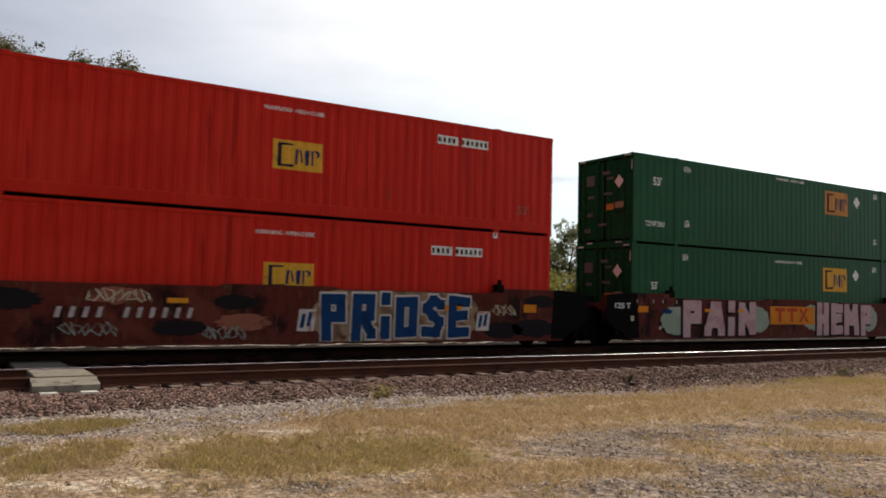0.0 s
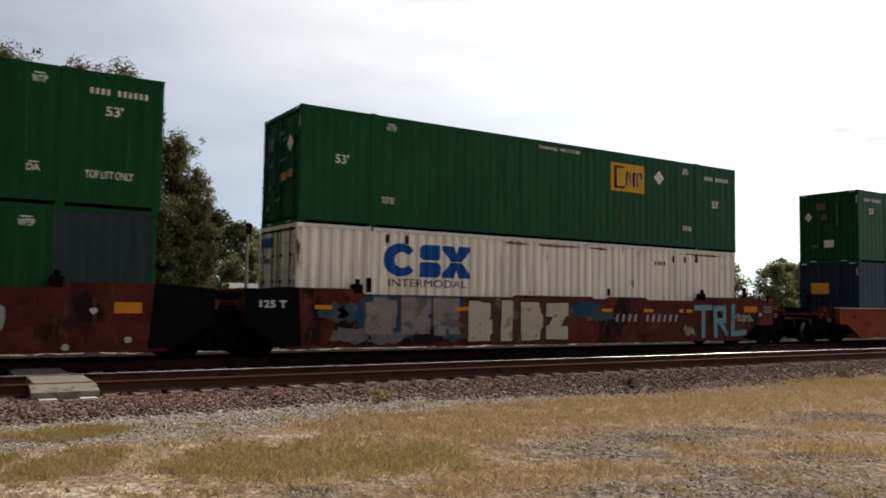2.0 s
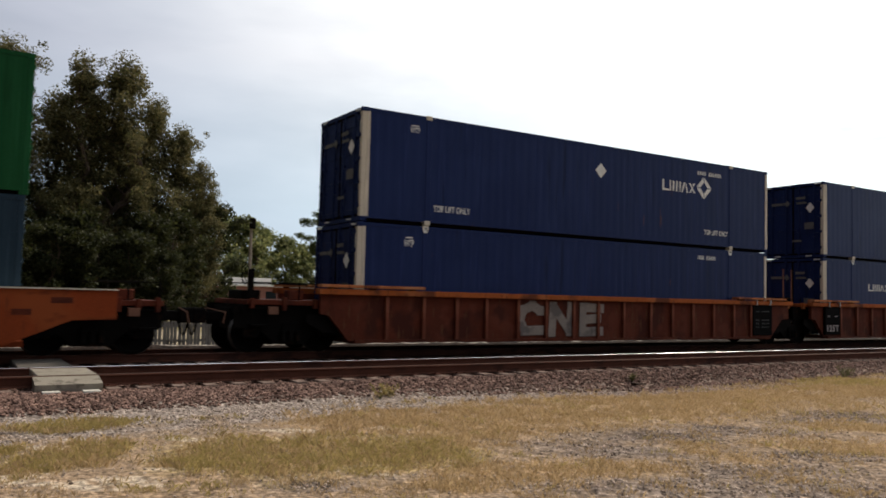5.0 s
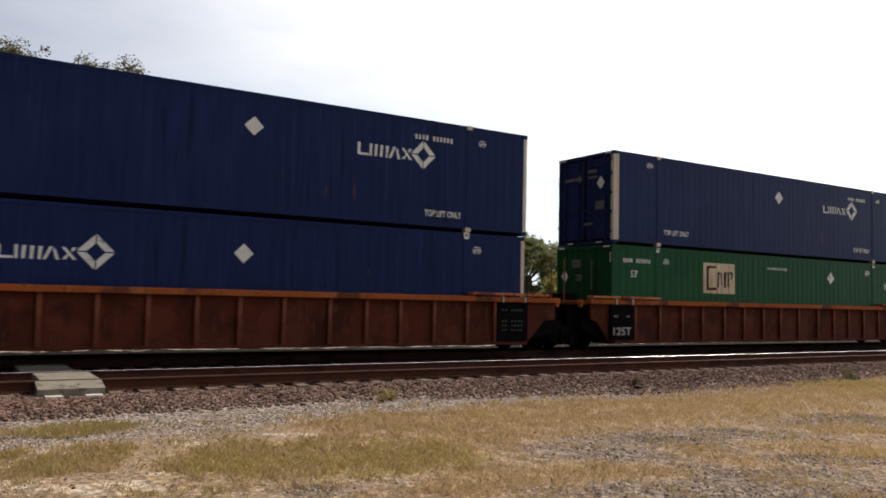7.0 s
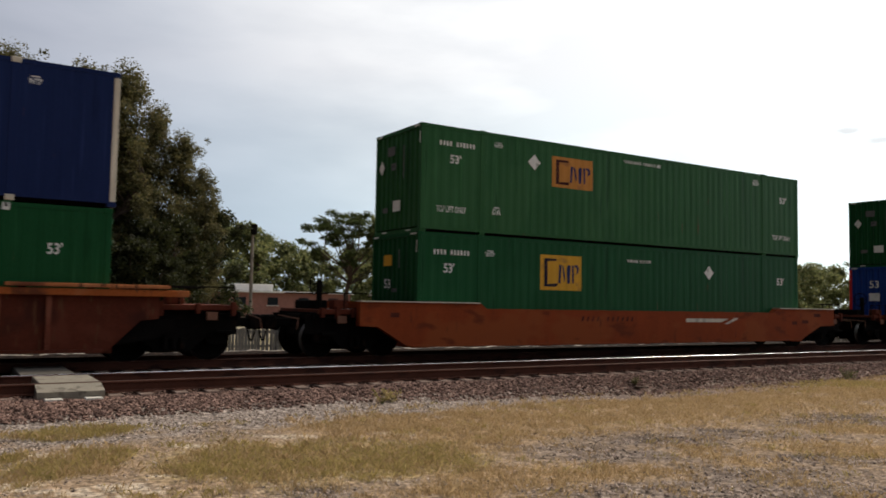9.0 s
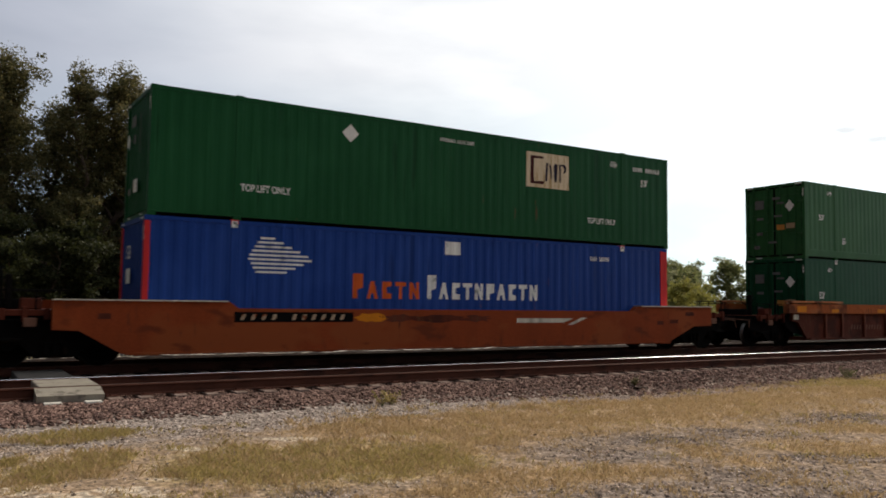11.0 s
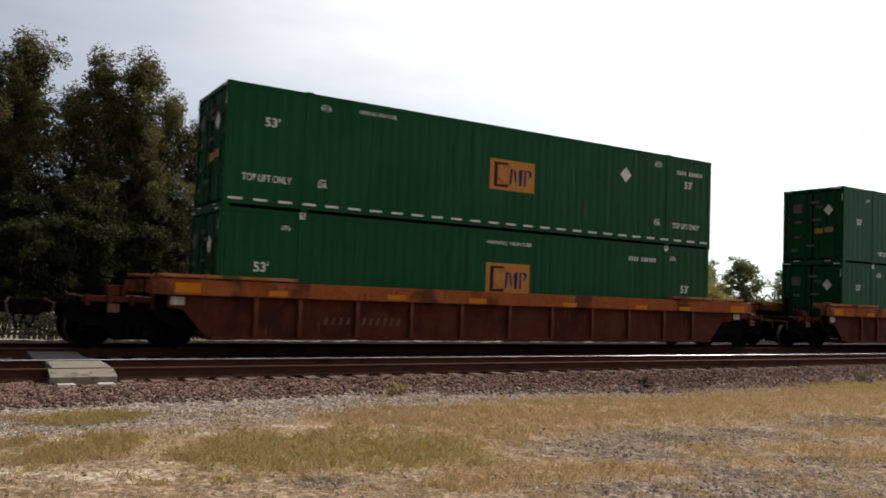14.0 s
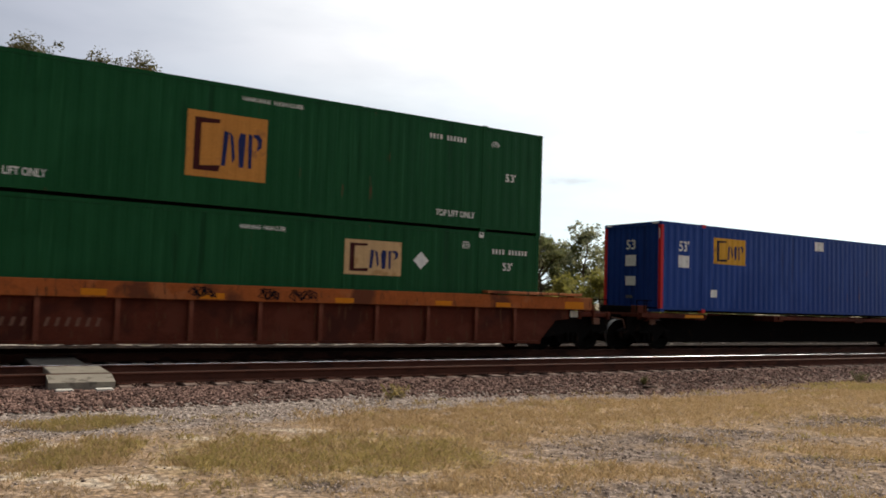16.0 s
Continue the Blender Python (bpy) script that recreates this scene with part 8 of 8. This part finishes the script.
END_3 = ((0.62, 2.10, 0.60, 0.10, "dim"), (0.22, 2.02, 0.24, 0.26, "dim", "diamond"), (-0.36, 2.28, 0.40, 0.10, "dim"), (-0.40, 2.10, 0.44, 0.08, "dim"), (-0.76, 1.72, 0.36, 0.42, "decal", "diamond"), (-0.72, 1.10, 0.40, 0.26, "dim"), (-0.2, 0.62, 0.4, 0.08, "dim"))
END_4 = ((0.15, 1.98, 0.42, 0.32, "decal", "53"), (0.15, 1.42, 0.46, 0.34, "decal"), (0.20, 0.85, 0.40, 0.16, "dim"))
END_5 = ((0.0, 2.02, 0.42, 0.32, "decal", "53"), (0.0, 1.48, 0.48, 0.36, "decal"), (0.0, 0.84, 0.46, 0.30, "decal"), (0.05, 0.42, 0.3, 0.1, "dim"))
OLD_MARK, PALE_MARK, DARK_MARK = ("yellow", "logo_brown", "logo_blue"), ("pale_vinyl", "logo_brown", "logo_dark"), ("yellow", "logo_dark", "logo_blue")
TAN_MARK = ("tan_vinyl", "logo_brown", "logo_blue")
AMBER_MARK = ("amber", "logo_brown", "logo_blue")

# where the leading end of each lower container stands at the start, the car, and the two boxes it carries
TRAIN = (
    (-1.09, lambda: smooth_car("first"),
     dict(colour="red", label="corrugated red intermodal container with yellow logo", artwork=ART["1u"], palette=DARK_MARK, band=True),
     dict(colour="red", label="corrugated red intermodal container in a well car", artwork=ART["1l"], marked=True, palette=DARK_MARK)),
    (18.37, lambda: smooth_car("second"),
     dict(colour="green", label=GREEN + " with amber logo and placard", artwork=ART["2u"], palette=AMBER_MARK, end_marks=END),
     dict(colour="green", label=GREEN + " with one grey end section", artwork=ART["2l"], palette=OLD_MARK, tail_colour="grey", end_marks=END)),
    (37.75, lambda: smooth_car("third"),
     dict(colour="green", label=GREEN + " above a white one", artwork=ART["3u"], palette=OLD_MARK, end_marks=END),
     dict(colour="white", label="rust-stained white intermodal container with blue logo", artwork=ART["3l"], palette="royal", post_colour="rusty_white", end_marks=((0.9, 2.36, 0.20, 0.26, "royal"), (0.64, 2.36, 0.20, 0.26, "royal"), (0.38, 2.36, 0.20, 0.26, "royal"), (0.62, 1.95, 0.5, 0.12, "dim")))),
    (61.47, lambda: orange_car(False),
     dict(colour="green", label=GREEN + " with pale striped logo", artwork=ART["4u"], palette=PALE_MARK, doors_first=False, end_marks=END_2),
     dict(colour="slate", label="slate-blue intermodal container with gold logo and slogan", artwork=ART["4l"], palette="gold", doors_first=False, end_marks=((0.35, 1.6, 0.8, 0.45, "yellow"),))),
    (85.03, lambda: ribbed_car("lead"),
     dict(colour="navy", label="navy blue intermodal container with cream corner posts", artwork=ART["5u"], post_colour="cream", end_marks=END_3),
     dict(colour="navy", label="navy blue intermodal container with cream corner posts", artwork=ART["5l"], marked=True, post_colour="cream", end_marks=END_3)),
    (104.57, lambda: ribbed_car("shared"),
     dict(colour="navy", label="navy blue intermodal container with white diamond logo", artwork=ART["6u"], post_colour="cream", end_marks=END_3),
     dict(colour="navy", label="navy blue intermodal container with white diamond logo", artwork=ART["6l"], marked=True, post_colour="cream", end_marks=END_3)),
    (124.10, lambda: ribbed_car("tail"),
     dict(colour="navy", label="navy blue intermodal container above a green one", artwork=ART["7u"], post_colour="cream", end_marks=END_3),
     dict(colour="green", label="corrugated green intermodal container with pale logo", artwork=ART["7l"], marked=True, palette=PALE_MARK, doors_first=False, end_marks=END_2)),
    (147.75, orange_car,
     dict(colour="green_pale", label="corrugated green intermodal container with amber logo", artwork=ART["8u"], palette=AMBER_MARK, doors_first=False, end_marks=END_2),
     dict(colour="green", label=GREEN + " with yellow logo", artwork=ART["8l"], palette=DARK_MARK, doors_first=False, end_marks=((0.3, 2.02, 0.45, 0.30, "yellow"), (0.3, 1.40, 0.36, 0.26, "decal", "53"), (-0.35, 1.95, 0.06, 0.5, "dim"), (-0.1, 1.3, 0.3, 0.1, "dim")))),
    (171.44, lambda: orange_car(True, True),
     dict(colour="green", label=GREEN + " above a blue one", artwork=ART["9u"], palette=PALE_MARK, doors_first=False, end_marks=END_2),
     dict(colour="blue", label="bright blue intermodal container with red corner posts", artwork=ART["9l"], marked=True, post_colour="orange_red", doors_first=False, end_marks=END_4)),
    (194.91, lambda: ribbed_car("heavy", size_mark=True),
     dict(colour="green_pale", label="faded green intermodal container with broad base rail", artwork=ART["10u"], palette=AMBER_MARK, band=True, end_marks=END),
     dict(colour="green_dark", label=GREEN + " low in a brown well car", artwork=ART["10l"], marked=True, palette=PALE_MARK, end_marks=END)),
    (218.48, lambda: ribbed_car("heavy"),
     dict(colour="green", label=GREEN + " with a dashed white base line", artwork=ART["11u"], palette=AMBER_MARK, dashes=True, end_marks=END),
     dict(colour="green", label=GREEN + " low in a brown well car", artwork=ART["11l"], marked=True, palette=AMBER_MARK, end_marks=END)),
    (242.01, lambda: ribbed_car("heavy", True),
     dict(colour="green", label=GREEN + " with a large amber logo", artwork=ART["12u"], palette=AMBER_MARK, end_marks=END),
     dict(colour="green", label=GREEN + " with a small yellow logo", artwork=ART["12l"], marked=True, palette=TAN_MARK, end_marks=END)),
    (263.04, spine_car,
     dict(colour="blue", label="bright blue intermodal container with red corner posts", artwork=ART["13u"], palette=DARK_MARK, post_colour="orange_red", doors_first=False, end_marks=END_5), None),
)
MOVING = []
for x0, make_car, upper, lower in TRAIN:
    MOVING.append((make_car(), x0, 0.0))
    if lower:
        MOVING.append((container(**lower), x0, TOP - 2 * HEIGHT))
        MOVING.append((container(**upper), x0 + 0.045, TOP - HEIGHT + (0.03 if upper["colour"] == "navy" else 0.0)))
    else:
        MOVING.append((container(**upper), x0, 1.19))


def motions():
    """The train rolls past at a steady pace; its wheels turn with it."""
    for ob, x0, z in MOVING:
        walk(ob, [(t, pose(x0 - SPEED * t, TRAIN_TRACK, z)) for t in (0.0, 8.0, SECONDS)])
    steps = int(SECONDS * FPS)
    for k, (w, dx) in enumerate(SPINS):
        rows = []
        for n in range(steps + 1):
            t = n / FPS
            rows.append((t, pose(dx, 0, WHEEL, 0, -math.degrees(SPEED * t / WHEEL) + 37 * k, 0)))
        walk(w, rows)


motions()
